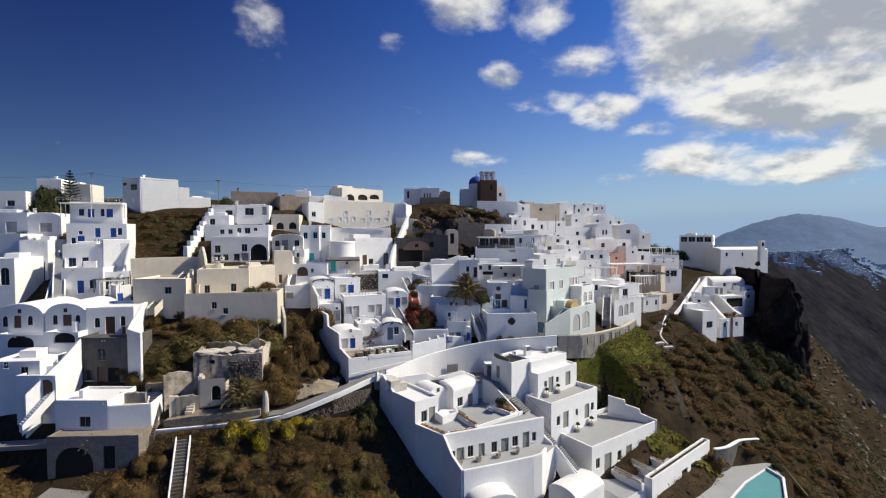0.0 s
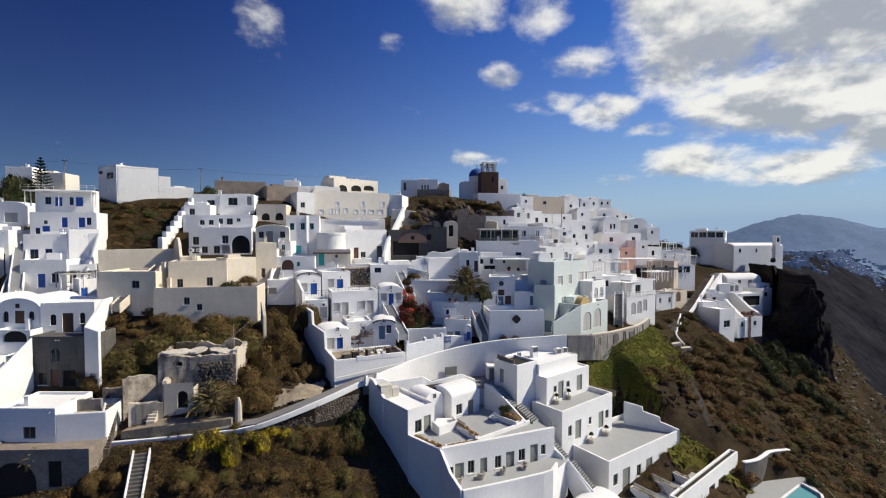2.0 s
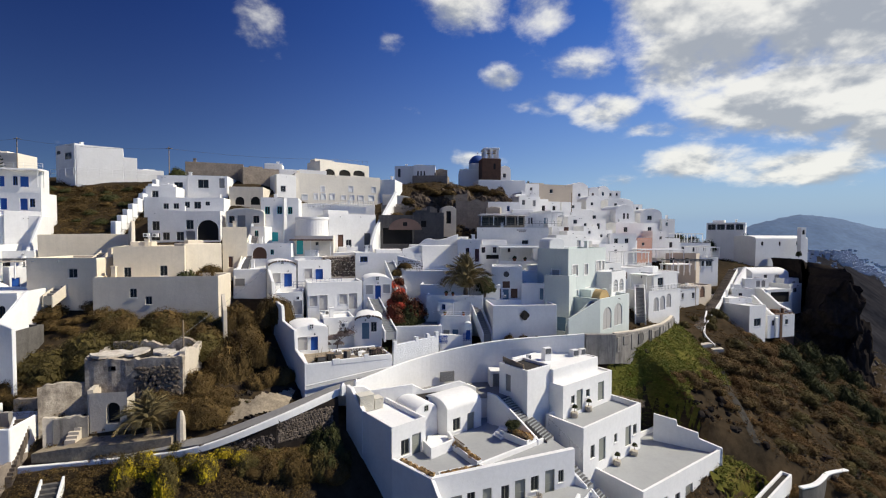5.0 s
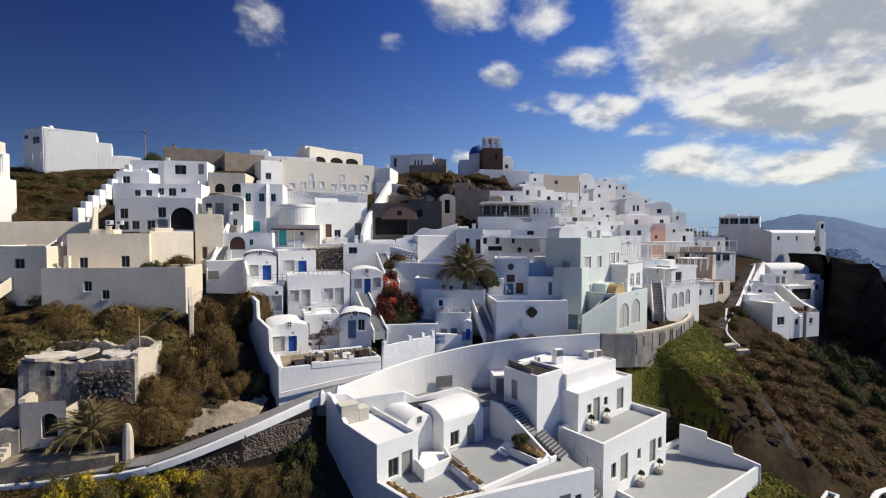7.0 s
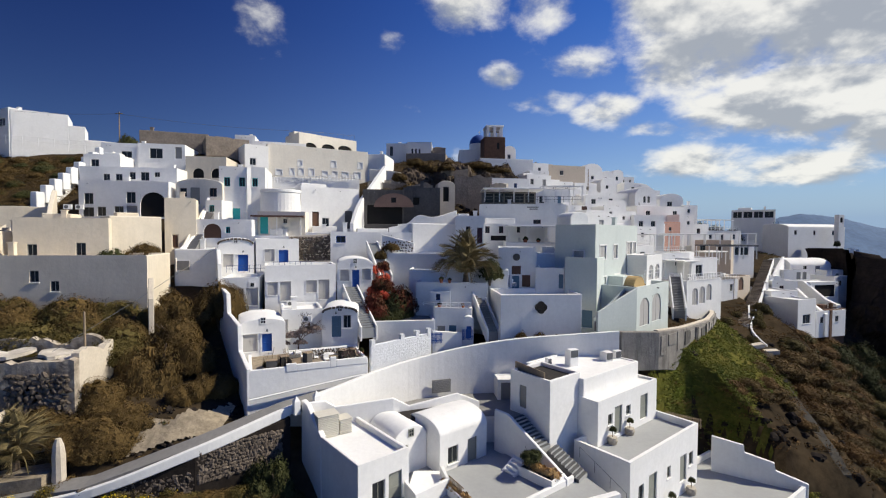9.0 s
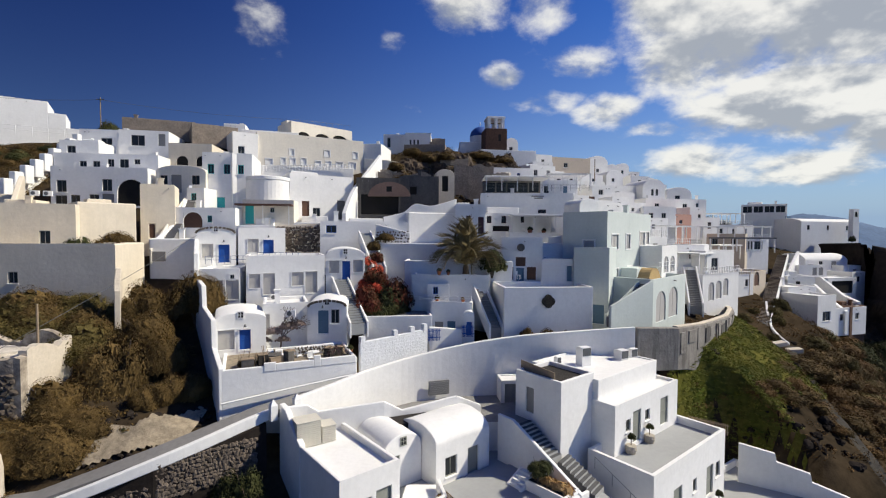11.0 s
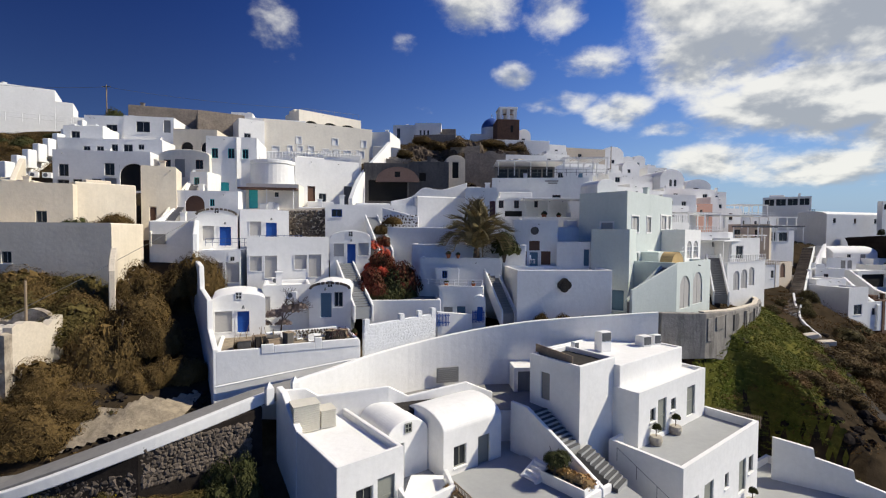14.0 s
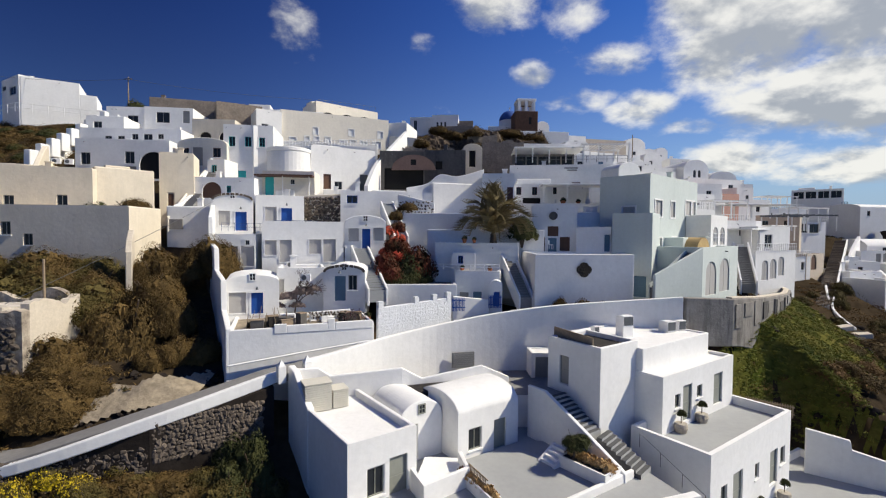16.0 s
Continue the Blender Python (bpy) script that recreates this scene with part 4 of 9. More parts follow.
house('ruined_building', 'dark ruined masonry block', -1.00, 152.00, 58.37, 0.0, 3.37, 5.00, 5.25, walls=RUIN)
house('church', 'white church body below a blue dome', 6.52, 170.00, 60.03, 0.0, 15.23, 12.00, 6.36)
house('white_house', 'long white wall of the church yard', 10.94, 148.00, 55.21, 8.5, 13.57, 7.00, 5.17)
house('white_house', 'small white church house', 19.40, 168.00, 59.81, 15.5, 3.74, 6.00, 6.02, roof='vault', rise=1.5)
house('white_house', 'white house on the ridge', 24.37, 150.00, 53.40, 17.2, 4.40, 8.00, 6.20, openings=[('F', 'window', 'g', 1.48, 2.24, 4.24, 5.08)])
house('tan_house', 'tan rendered flat-roofed house', 29.29, 156.00, 52.76, 16.1, 11.52, 8.00, 7.29, walls=TAN, openings=[('F', 'window', 'g', 3.82, 4.87, 4.72, 5.88)])
house('vaulted_house', 'white vaulted chapel house', 40.28, 160.00, 51.86, 15.6, 5.78, 8.00, 7.48, roof='vault', rise=1.8, openings=[('F', 'window', 'g', 2.31, 3.15, 4.96, 5.87)])
house('vaulted_house', 'white vaulted house on the skyline', 50.63, 176.00, 53.18, 14.0, 3.93, 8.00, 6.93, roof='vault', rise=1.2)
house('vaulted_house', 'white vaulted house on the skyline', 54.81, 178.00, 53.73, 13.8, 3.78, 8.00, 6.99, roof='vault', rise=1.2)
house('white_house', 'white house on the skyline', 65.57, 200.00, 55.16, 12.1, 5.70, 8.00, 7.23)
house('vaulted_house', 'white vaulted house with a small window', 43.59, 156.00, 50.29, 15.8, 4.95, 8.00, 5.10, roof='vault', rise=1.4, openings=[('F', 'window', 'g', 1.56, 2.38, 3.57, 4.46)])
house('vaulted_house', 'white vaulted house below the skyline', 55.96, 172.00, 50.40, 14.1, 9.47, 8.00, 5.27, roof='vault', rise=1.6)
house('white_house', 'white house with parapet on the ridge', 38.90, 146.00, 44.61, 16.7, 12.15, 8.00, 7.31, openings=[('F', 'window', 'g', 3.9, 5.01, 4.7, 5.89)])
house('white_house', 'white house on the ridge', 67.63, 180.00, 49.07, 13.4, 3.46, 8.00, 6.66)
house('white_house', 'white house on the ridge', 70.88, 166.00, 44.28, 14.2, 4.89, 8.00, 5.95)
house('white_house', 'white flat-roofed house among the terraces', 44.91, 136.00, 41.67, 17.5, 12.99, 8.00, 6.48, openings=[('F', 'window', 'g', 2.42, 3.6, 4.18, 5.4), ('F', 'window', 'g', 9.91, 11.14, 4.25, 5.49)])
house('white_house', 'white house with stairs beside it', 25.72, 138.00, 47.87, 18.5, 6.31, 8.00, 5.86)
house('white_house', 'white flat-roofed house among the terraces', 26.53, 128.00, 44.05, 19.7, 8.32, 8.00, 6.82, openings=[('F', 'window', 'g', 2.06, 2.81, 4.59, 5.4), ('F', 'window', 'g', 6.18, 6.95, 4.68, 5.49)])
house('white_house', 'white house above the grey-green villa', 31.24, 118.00, 41.32, 21.0, 3.76, 8.00, 5.66, openings=[('F', 'window', 'g', 1.27, 1.89, 4.02, 4.65)])
house('white_house', 'white house with dark windows', 35.25, 121.00, 40.65, 20.3, 4.04, 8.00, 5.53, openings=[('F', 'window', 'g', 0.73, 1.37, 3.92, 4.58), ('F', 'window', 'g', 2.58, 3.24, 3.94, 4.6)])
house('pink_house', 'salmon pink rendered cubic house', 47.00, 128.00, 38.42, 18.6, 4.39, 8.00, 5.99, walls=PINK, openings=[('F', 'window', 'g', 1.43, 2.14, 4.16, 4.88)])
house('white_house', 'narrow white house with small windows', 42.08, 122.00, 37.39, 19.7, 2.97, 8.00, 6.48, openings=[('F', 'window', 'g', 0.27, 0.93, 4.47, 5.14), ('F', 'window', 'g', 1.8, 2.47, 4.47, 5.14)])
house('white_house', 'white house above the pink house', 53.84, 135.00, 39.31, 17.5, 3.99, 8.00, 6.90, openings=[('F', 'window', 'g', 2.17, 2.93, 4.68, 5.44)])
house('white_house', 'white house with roof terrace', 59.38, 140.00, 38.13, 16.7, 4.87, 8.00, 6.13)
house('white_house', 'white wall of a roof terrace', 66.55, 147.00, 36.77, 15.6, 11.13, 8.00, 6.06)
house('white_house', 'white house on the slope', 26.15, 112.00, 40.04, 22.4, 4.19, 8.00, 5.87, openings=[('F', 'window', 'g', 2.22, 2.81, 4.16, 4.76)])
house('white_house', 'white house on the slope', 34.52, 132.00, 43.42, 18.7, 7.81, 8.00, 5.67)
house('white_house', 'white house on the slope', 19.97, 134.00, 48.65, 19.4, 6.04, 8.00, 6.02)
house('white_house', 'white house on the slope', 32.67, 142.00, 48.42, 17.7, 6.10, 8.00, 5.41, openings=[('F', 'window', 'g', 3.24, 3.98, 3.83, 4.63)])
house('white_house', 'white house on the slope', 32.83, 113.00, 37.30, 21.4, 7.54, 8.00, 5.90, openings=[('F', 'window', 'g', 4.07, 4.77, 4.1, 4.8)])
house('vaulted_house', 'white vaulted chapel with twin windows', 48.56, 146.00, 45.52, 9.9, 5.79, 9.00, 5.75, roof='vault', rise=2.2, openings=[('F', 'windowA', 'g', 2.24, 2.92, 4.0, 5.6), ('F', 'windowA', 'g', 3.37, 4.05, 4.01, 5.61)])
house('vaulted_house', 'white vaulted house with a grey window', 64.02, 166.00, 45.28, 7.8, 7.40, 9.00, 6.29, roof='vault', rise=2.0, openings=[('F', 'window', 'g', 2.4, 3.91, 4.59, 5.94)])
house('tall_house', 'white tall house with a glazed top storey', 89.1, 172.9, 34.57, -36.0, 10.80, 8.00, 14.60, parapet=0.2, openings=[('F', 'window', 'w', 0.4, 2.7, 12.2, 14.1), ('F', 'window', 'w', 3.0, 5.3, 12.2, 14.1), ('F', 'window', 'w', 5.6, 7.9, 12.2, 14.1), ('F', 'window', 'w', 8.2, 10.4, 12.2, 14.1), ('R', 'window', 'd', 0.8, 3.4, 9.2, 11.4), ('R', 'window', 'd', 0.8, 3.4, 12.2, 14.1)])
house('tan_house', 'narrow tan building on the ridge', 98.48, 166.00, 34.81, 16.1, 3.60, 8.00, 6.61, walls=TAN)
house('long_building', 'long white church with a shallow vaulted roof', 97.56, 161.00, 35.38, 16.0, 21.71, 9.00, 8.65, roof='vault_x', rise=1.0)
house('tan_house', 'tan sloping retaining wall house', 55.74, 132.00, 32.63, -37.2, 6.62, 6.00, 8.02, walls=TAN)
house('white_house', 'white house with a glazed balcony', 62.88, 132.00, 32.40, 16.0, 7.26, 7.00, 7.14, openings=[('F', 'window', 'g', 0.99, 3.0, 5.06, 6.77), ('F', 'window', 'g', 3.44, 5.65, 5.02, 6.75)])
house('white_house', 'white house with a tan gable', 51.36, 117.00, 25.36, 23.6, 6.25, 6.00, 8.19)
house('tan_house', 'tan plastered house end with a door', 56.10, 119.00, 25.94, 38.3, 8.07, 4.00, 7.96, walls=TAN, openings=[('F', 'doorA', 'n', 2.23, 4.66, 5.33, 7.84)])
house('vaulted_house', 'white vaulted cave hotel room', 83.19, 141.00, 28.89, 10.1, 11.36, 7.00, 5.83, roof='vault_x', rise=1.6, openings=[('F', 'window', 'g', 3.64, 4.67, 4.56, 5.71), ('F', 'door', 'g', 6.97, 8.37, 4.09, 5.68)])
house('white_house', 'white cubic hotel room on the cliff', 78.02, 136.00, 28.07, 8.5, 6.76, 6.00, 5.98, openings=[('F', 'door', 'g', 3.23, 4.36, 3.8, 5.44), ('F', 'door', 'g', 4.77, 5.9, 3.78, 5.42)])
house('white_house', 'white cubic hotel room on the cliff', 90.88, 140.00, 27.21, 11.9, 4.84, 6.00, 6.53, openings=[('F', 'window', 'g', 2.79, 3.7, 4.53, 5.68)])
house('white_house', 'white terrace house on the cliff', 65.24, 122.00, 23.35, 9.6, 5.98, 7.00, 7.64, openings=[('F', 'window', 'g', 2.64, 4.18, 4.05, 5.52), ('F', 'window', 'g', 0.32, 1.45, 4.59, 5.92)])
house('white_house', 'white house with brown lower storey on the cliff', 66.60, 117.00, 20.93, 22.3, 5.26, 6.00, 9.09, openings=[('F', 'window', 'g', 1.51, 3.69, 4.59, 6.22)])
house('white_house', 'white sloping roofed terrace on the cliff', 74.43, 122.50, 21.81, 17.4, 8.37, 5.00, 5.20, parapet=0.5)
house('villa', 'grey-green villa with white window surrounds', 20.04, 88.80, 26.84, 46.0, 12.79, 5.40, 16.17, walls=MINT, surround='FL', parapet=0.3, openings=[('L', 'shutter', 's', 2.6, 3.9, 10.6, 12.9), ('F', 'shutter', 's', 11.3, 12.3, 12.4, 13.9), ('F', 'door', 's', 8.6, 9.7, 7.0, 9.6), ('F', 'shutter', 's', 1.2, 2.92, 11.95, 13.59), ('F', 'shutter', 's', 5.14, 6.28, 11.94, 13.61), ('F', 'shutter', 's', 9.24, 10.89, 12.31, 13.9), ('F', 'shutter', 's', 1.49, 3.05, 7.98, 9.69), ('F', 'shutter', 's', 5.63, 7.17, 7.99, 9.77)])
house('villa_wing', 'pale grey-green lower wing of a villa', 16.61, 89.50, 27.44, -31.6, 3.81, 5.00, 11.59, walls=MINT, parapet=0.2, openings=[('F', 'door', 'd', 2.02, 3.34, 3.27, 5.34)])
house('villa_annex', 'grey-green annex with two white arches', 24.16, 86.50, 28.72, 44.6, 9.97, 5.00, 7.01, walls=MINT, parapet=0.5, openings=[('F', 'shutterA', 's', 0.9, 3.7, 2.3, 5.6), ('F', 'shutterA', 's', 4.6, 7.4, 2.4, 5.8)])
house('arcade_house', 'white house with three tall arches and a balcony', 38.46, 102.50, 26.94, 31.3, 9.63, 6.00, 7.96, parapet=0.9, openings=[('F', 'shutterA', 's', 1.47, 3.0, 4.13, 6.72), ('F', 'shutterA', 's', 3.39, 4.96, 4.26, 6.89), ('F', 'shutterA', 's', 5.35, 6.8, 4.61, 7.15)])
house('white_house', 'white house behind the arcade', 40.45, 105.50, 31.84, 28.7, 7.29, 5.00, 6.28, openings=[('F', 'window', 'g', 1.57, 3.2, 3.32, 5.16)])
house('white_house', 'white house beside the grey-green villa', 34.25, 106.00, 30.78, 15.1, 7.69, 8.00, 8.13)
house('cave_house', 'white cave house with arched gable and blue door', -25.53, 89.30, 31.48, 24.2, 4.14, 6.00, 8.92, roof='vault', rise=0.72, gable='w', arch=True, lamps=True, surround='F', openings=[('F', 'shutter', 's', 0.67, 1.8, 6.1, 7.65), ('F', 'door', 'b', 2.33, 3.47, 5.52, 7.57)])
house('cave_house', 'white flat-roofed house with a blue door and grey shutter', -21.59, 91.20, 31.54, 24.0, 5.16, 6.00, 9.46, lamps=True, surround='F', openings=[('F', 'shutter', 's', 1.0, 2.19, 6.59, 8.15), ('F', 'door', 'b', 2.69, 3.85, 6.0, 8.04)])
house('cave_house', 'white house with arched gable and blue door between shutters', -11.08, 89.50, 30.89, 13.3, 4.33, 6.00, 7.07, roof='vault', rise=0.8, gable='w', lamps=True, surround='F', openings=[('F', 'shutter', 's', 0.39, 1.47, 5.05, 6.44), ('F', 'door', 'b', 1.81, 2.69, 4.24, 6.39), ('F', 'shutter', 's', 3.0, 4.09, 5.14, 6.51)])
house('cave_house', 'white house with grey shutters and grey door', -23.11, 85.50, 29.30, 14.9, 3.89, 5.00, 7.37, parapet=0.5, surround='F', openings=[('F', 'shutter', 's', 0.91, 2.24, 4.82, 6.14), ('F', 'shutter', 's', 2.5, 3.77, 4.11, 6.18), ('F', 'window', 'g', 2.94, 3.34, 6.26, 6.72)])
house('cave_house', 'white house with two grey shutters and grey doors', -18.74, 86.60, 29.73, 21.0, 8.08, 5.00, 8.27, parapet=0.5, surround='F', openings=[('F', 'shutter', 's', 0.29, 1.4, 4.81, 6.31), ('F', 'shutter', 's', 1.69, 2.86, 4.08, 6.35), ('F', 'shutter', 's', 4.59, 5.81, 4.92, 6.4), ('F', 'shutter', 's', 6.01, 7.28, 4.07, 6.44)])
house('cave_house', 'white vaulted front house with blue door and grey shutter', -17.93, 78.20, 26.89, 25.3, 4.21, 6.00, 5.85, roof='vault', rise=0.55, gable='w', lamps=True, surround='F', openings=[('F', 'shutter', 's', 0.27, 1.59, 3.19, 4.93), ('F', 'door', 'b', 1.99, 2.92, 3.06, 4.86)])
house('cave_house', 'white vaulted house with a faded blue door and window', -11.09, 82.50, 27.27, 7.6, 3.76, 5.00, 6.10, roof='vault', rise=0.62, gable='w', arch=True, lamps=True, openings=[('F', 'door', 'd', 1.01, 2.01, 3.37, 5.65), ('F', 'window', 's', 2.23, 3.06, 4.33, 5.74)])
house('white_house', 'white house wall with pale shutters behind bare branches', -15.19, 82.00, 27.02, 20.9, 4.21, 5.00, 6.61, openings=[('F', 'shutter', 's', 0.16, 0.6, 4.05, 5.57)])
house('terrace_building', 'white terrace front with a dark round medallion', 8.24, 84.80, 29.35, 6.1, 9.44, 6.00, 5.67, parapet=0.9)
house('white_house', 'white house with a blue door between brown shutters', 8.92, 92.50, 33.66, -6.0, 4.78, 5.00, 6.40, openings=[('F', 'shutter', 'n', 0.46, 1.4, 1.32, 2.88), ('F', 'door', 'd', 1.73, 2.64, 1.17, 2.79), ('F', 'shutter', 'n', 2.98, 4.03, 1.4, 2.91), ('F', 'shutter', 'n', 1.67, 2.82, 2.99, 4.06)])
house('white_house', 'white house with a narrow blue door', 13.36, 91.00, 33.78, -16.7, 3.47, 5.00, 3.87, openings=[('F', 'door', 'd', 2.82, 3.35, 1.33, 3.08)])
house('white_house', 'plain white house in shade', 13.99, 94.00, 35.06, -15.3, 3.80, 4.00, 4.26)
house('white_house', 'small white house with grey shutters and a terrace roof', 0.71, 87.00, 27.47, -7.8, 4.44, 3.40, 5.74, parapet=0.45, openings=[('F', 'shutter', 'g', 0.47, 1.38, 2.11, 3.6), ('F', 'door', 'd', 1.82, 2.68, 2.11, 3.7), ('F', 'window', 'b', 3.69, 4.31, 2.51, 3.71)])
house('white_house', 'white planted terrace below the palm', -1.48, 89.50, 30.32, -6.7, 8.63, 5.00, 5.60, openings=[('F', 'door', 'b', 2.39, 2.9, 3.34, 4.17)])
house('hotel_wing', 'white hotel front with a row of sage-grey doors', 0.15, 61.10, 12.00, 21.9, 16.00, 0.50, 10.70, parapet=0.05, category='hotel', group='hotel blocks', openings=[('F', 'window', 'o', 0.75, 1.67, 6.86, 8.29), ('F', 'door', 'o', 1.84, 3.03, 5.97, 8.56), ('F', 'window', 'o', 3.54, 4.41, 6.99, 8.58), ('F', 'door', 'o', 5.19, 6.17, 6.26, 8.61), ('F', 'window', 'o', 7.23, 8.14, 6.95, 8.49), ('F', 'door', 'o', 8.77, 9.98, 6.13, 8.72), ('F', 'window', 'o', 10.62, 11.57, 7.25, 8.74), ('F', 'door', 'o', 12.31, 13.48, 6.24, 9.04), ('F', 'window', 'o', 13.95, 14.64, 7.47, 8.77)])
house('hotel_room', 'white cubic hotel room with a sage door and window', -4.00, 64.85, 15.00, 40.0, 4.30, 8.60, 10.85, parapet=0.45, category='hotel', group='hotel blocks', openings=[('F', 'window', 'o', 1.16, 2.2, 7.55, 9.15), ('F', 'door', 'o', 2.52, 3.69, 7.07, 9.4)])
house('hotel_room', 'white barrel-vaulted hotel room with sage door and window', 1.60, 70.50, 18.00, 39.0, 5.30, 4.60, 7.30, roof='vault_x', rise=1.1, category='hotel', group='hotel blocks', openings=[('F', 'window', 'o', 0.9, 1.97, 4.73, 6.15), ('F', 'door', 'o', 3.05, 4.16, 3.74, 6.3)])
house('hotel_room', 'low white barrel-vaulted hotel room with a tiny window', -2.0, 69.9, 18.00, 37.0, 3.10, 4.20, 7.10, roof='vault', rise=1.0, gable='o', category='hotel', group='hotel blocks', openings=[('F', 'door', 'o', 0.35, 1.25, 4.35, 6.6)])
house('hotel_tower', 'tall white stair block of the hotel', 10.90, 72.20, 18.00, 39.0, 4.30, 4.50, 11.40, category='hotel', group='hotel blocks', parapet=0.35, roofing=TARP, openings=[('L', 'door', 'g', 1.07, 1.87, 8.2, 10.23)])
house('hotel_block', 'white hotel block with sage doors opening on a deck', 15.30, 73.10, 18.00, 39.0, 10.50, 8.50, 9.30, parapet=0.25, category='hotel', group='hotel blocks', openings=[('F', 'window', 'o', 1.61, 2.35, 6.8, 7.78), ('F', 'door', 'o', 2.69, 3.97, 5.61, 8.21), ('F', 'window', 'o', 4.68, 5.47, 6.94, 7.87), ('F', 'door', 'o', 7.28, 8.7, 5.84, 8.25)])
house('hotel_attic', 'white raised roof of a hotel block', 14.40, 74.40, 25.00, 39.0, 9.60, 6.80, 3.90, parapet=0.12, category='hotel', group='hotel blocks')
house('hotel_block', 'white hotel block with sage doors below a grey deck', 16.55, 69.20, 12.00, 38.7, 12.30, 5.20, 11.95, parapet=0.65, category='hotel', group='hotel blocks', roofing=DECK, openings=[('F', 'window', 'o', 1.37, 2.21, 8.09, 9.58), ('F', 'door', 'o', 3.0, 4.39, 7.24, 9.89), ('F', 'window', 'o', 6.21, 6.88, 8.54, 9.6), ('F', 'door', 'o', 8.7, 10.0, 7.3, 9.75), ('F', 'window', 'o', 10.49, 11.38, 8.3, 9.59)])
house('hotel_block', 'white lower hotel block with sage doors below a wide deck', 21.75, 65.90, 9.00, 34.5, 16.50, 8.60, 9.75, parapet=0.6, category='hotel', group='hotel blocks', roofing=DECK, openings=[('F', 'window', 'o', 0.97, 1.93, 6.18, 7.73), ('F', 'door', 'o', 2.97, 4.67, 4.94, 7.86), ('F', 'window', 'o', 6.17, 7.21, 5.96, 7.49), ('F', 'door', 'o', 8.35, 9.91, 4.84, 7.71), ('F', 'door', 'o', 11.68, 13.15, 5.49, 7.55), ('F', 'window', 'o', 14.06, 15.08, 5.82, 7.4)])
house('hotel_wall', 'white hotel wall with two open doorways beside the pool', 29.70, 63.90, 5.00, 39.0, 19.80, 1.20, 10.10, parapet=0.3, category='wall', roofing=TARP, openings=[('F', 'void', 'o', 9.4, 11.4, 5.3, 8.2), ('F', 'void', 'o', 12.6, 15.0, 5.3, 8.2), ('F', 'void', 'o', 16.4, 18.6, 5.3, 8.1), ('F', 'window', 'o', 7.2, 7.9, 6.6, 7.4), ('F', 'window', 'o', 4.4, 4.9, 6.4, 7.0)])
house('hotel_room', 'white barrel-vaulted hotel room beside the stairs', 17.30, 58.20, 8.00, 39.0, 6.50, 4.50, 7.30, roof='vault_x', rise=1.0, category='hotel', group='hotel blocks')
house('hotel_room', 'white barrel-vaulted hotel roof', 4.00, 55.40, 8.00, 19.5, 6.00, 4.00, 8.00, roof='vault', rise=1.2, category='hotel', group='hotel blocks')
house('terrace_wall', 'white terrace front below the blue-door houses', -15.10, 73.50, 22.00, 23.5, 10.60, 6.00, 7.75, parapet=0.2, roofing=PALE_EARTH, category='terrace')
house('cave_cellar', 'dark stone retaining front with a wide cellar arch', -52.65, 60.00, 13.37, 2.4, 11.90, 5.00, 9.61, walls=RUIN, parapet=0.2, category='cellar', openings=[('F', 'voidA', 'n', 0.9, 5.94, 3.01, 8.11), ('F', 'void', 'n', 7.24, 8.78, 5.11, 8.21)])
house('courtyard', 'white courtyard wall with worn plaster', -46.30, 62.50, 19.97, 10.4, 5.53, 5.00, 6.24, parapet=0.9, roofing=PALE_EARTH, category='courtyard', edge=0.2)
house('hill_villa', 'large white villa with a blank side wall on the hilltop', -78.40, 119.60, 53.00, 34.0, 8.40, 8.00, 11.40, parapet=0.3)
house('hill_villa', 'white villa wing stepping down the hill', -71.43, 124.30, 53.00, 34.0, 2.60, 7.00, 9.40, parapet=0.4)
house('hill_villa', 'low white garden house of the villa', -69.28, 125.75, 53.00, 34.0, 5.20, 6.00, 6.90, parapet=0.4)
house('hill_villa', 'white villa front with small dark windows', -85.61, 123.00, 55.52, -26.5, 7.83, 6.00, 9.10, parapet=0.3, openings=[('F', 'window', 'g', 3.66, 6.56, 5.8, 7.3), ('F', 'window', 'g', 0.15, 2.01, 7.1, 7.96)])
house('hill_house', 'white house behind the dark tree on the hilltop', -105.93, 120.00, 57.51, 10.0, 5.73, 6.00, 6.66, parapet=0.3)
house('hill_house', 'pale house on the hilltop behind the pine', -101.15, 122.00, 56.93, 8.1, 7.09, 6.00, 6.13, parapet=0.3, walls=IVORY)
house('white_house', 'white house with flat roof below the summit', 21.69, 140.00, 50.60, 12.1, 4.76, 7.00, 5.74)
house('white_house', 'white steps house beside the bar', 23.51, 114.00, 41.29, 14.3, 4.06, 5.00, 5.52, openings=[('F', 'door', 'n', 2.73, 3.84, 4.03, 5.4)])
house('white_house', 'white terrace house with curved stair', 21.94, 104.00, 40.03, 29.6, 8.10, 6.00, 5.11)
house('terrace_building', 'white terrace wall with a small blue window', -13.57, 96.50, 32.21, 14.2, 12.22, 7.00, 9.76, parapet=0.3, openings=[('F', 'window', 'b', 0.75, 2.02, 8.22, 9.17)])
house('terrace_building', 'white terrace below the porch house', -25.05, 97.00, 34.56, 3.9, 5.93, 5.00, 6.77, parapet=0.2)
house('terrace_building', 'white planted terrace holding the palm', -2.50, 91.60, 29.00, -4.0, 12.50, 6.00, 8.30, parapet=0.3, roofing=SCRUB, category='terrace')
house('terrace_building', 'white terrace between the steps and the palm', -6.50, 94.60, 31.00, 0.0, 10.00, 5.00, 8.20, parapet=0.3, category='terrace')
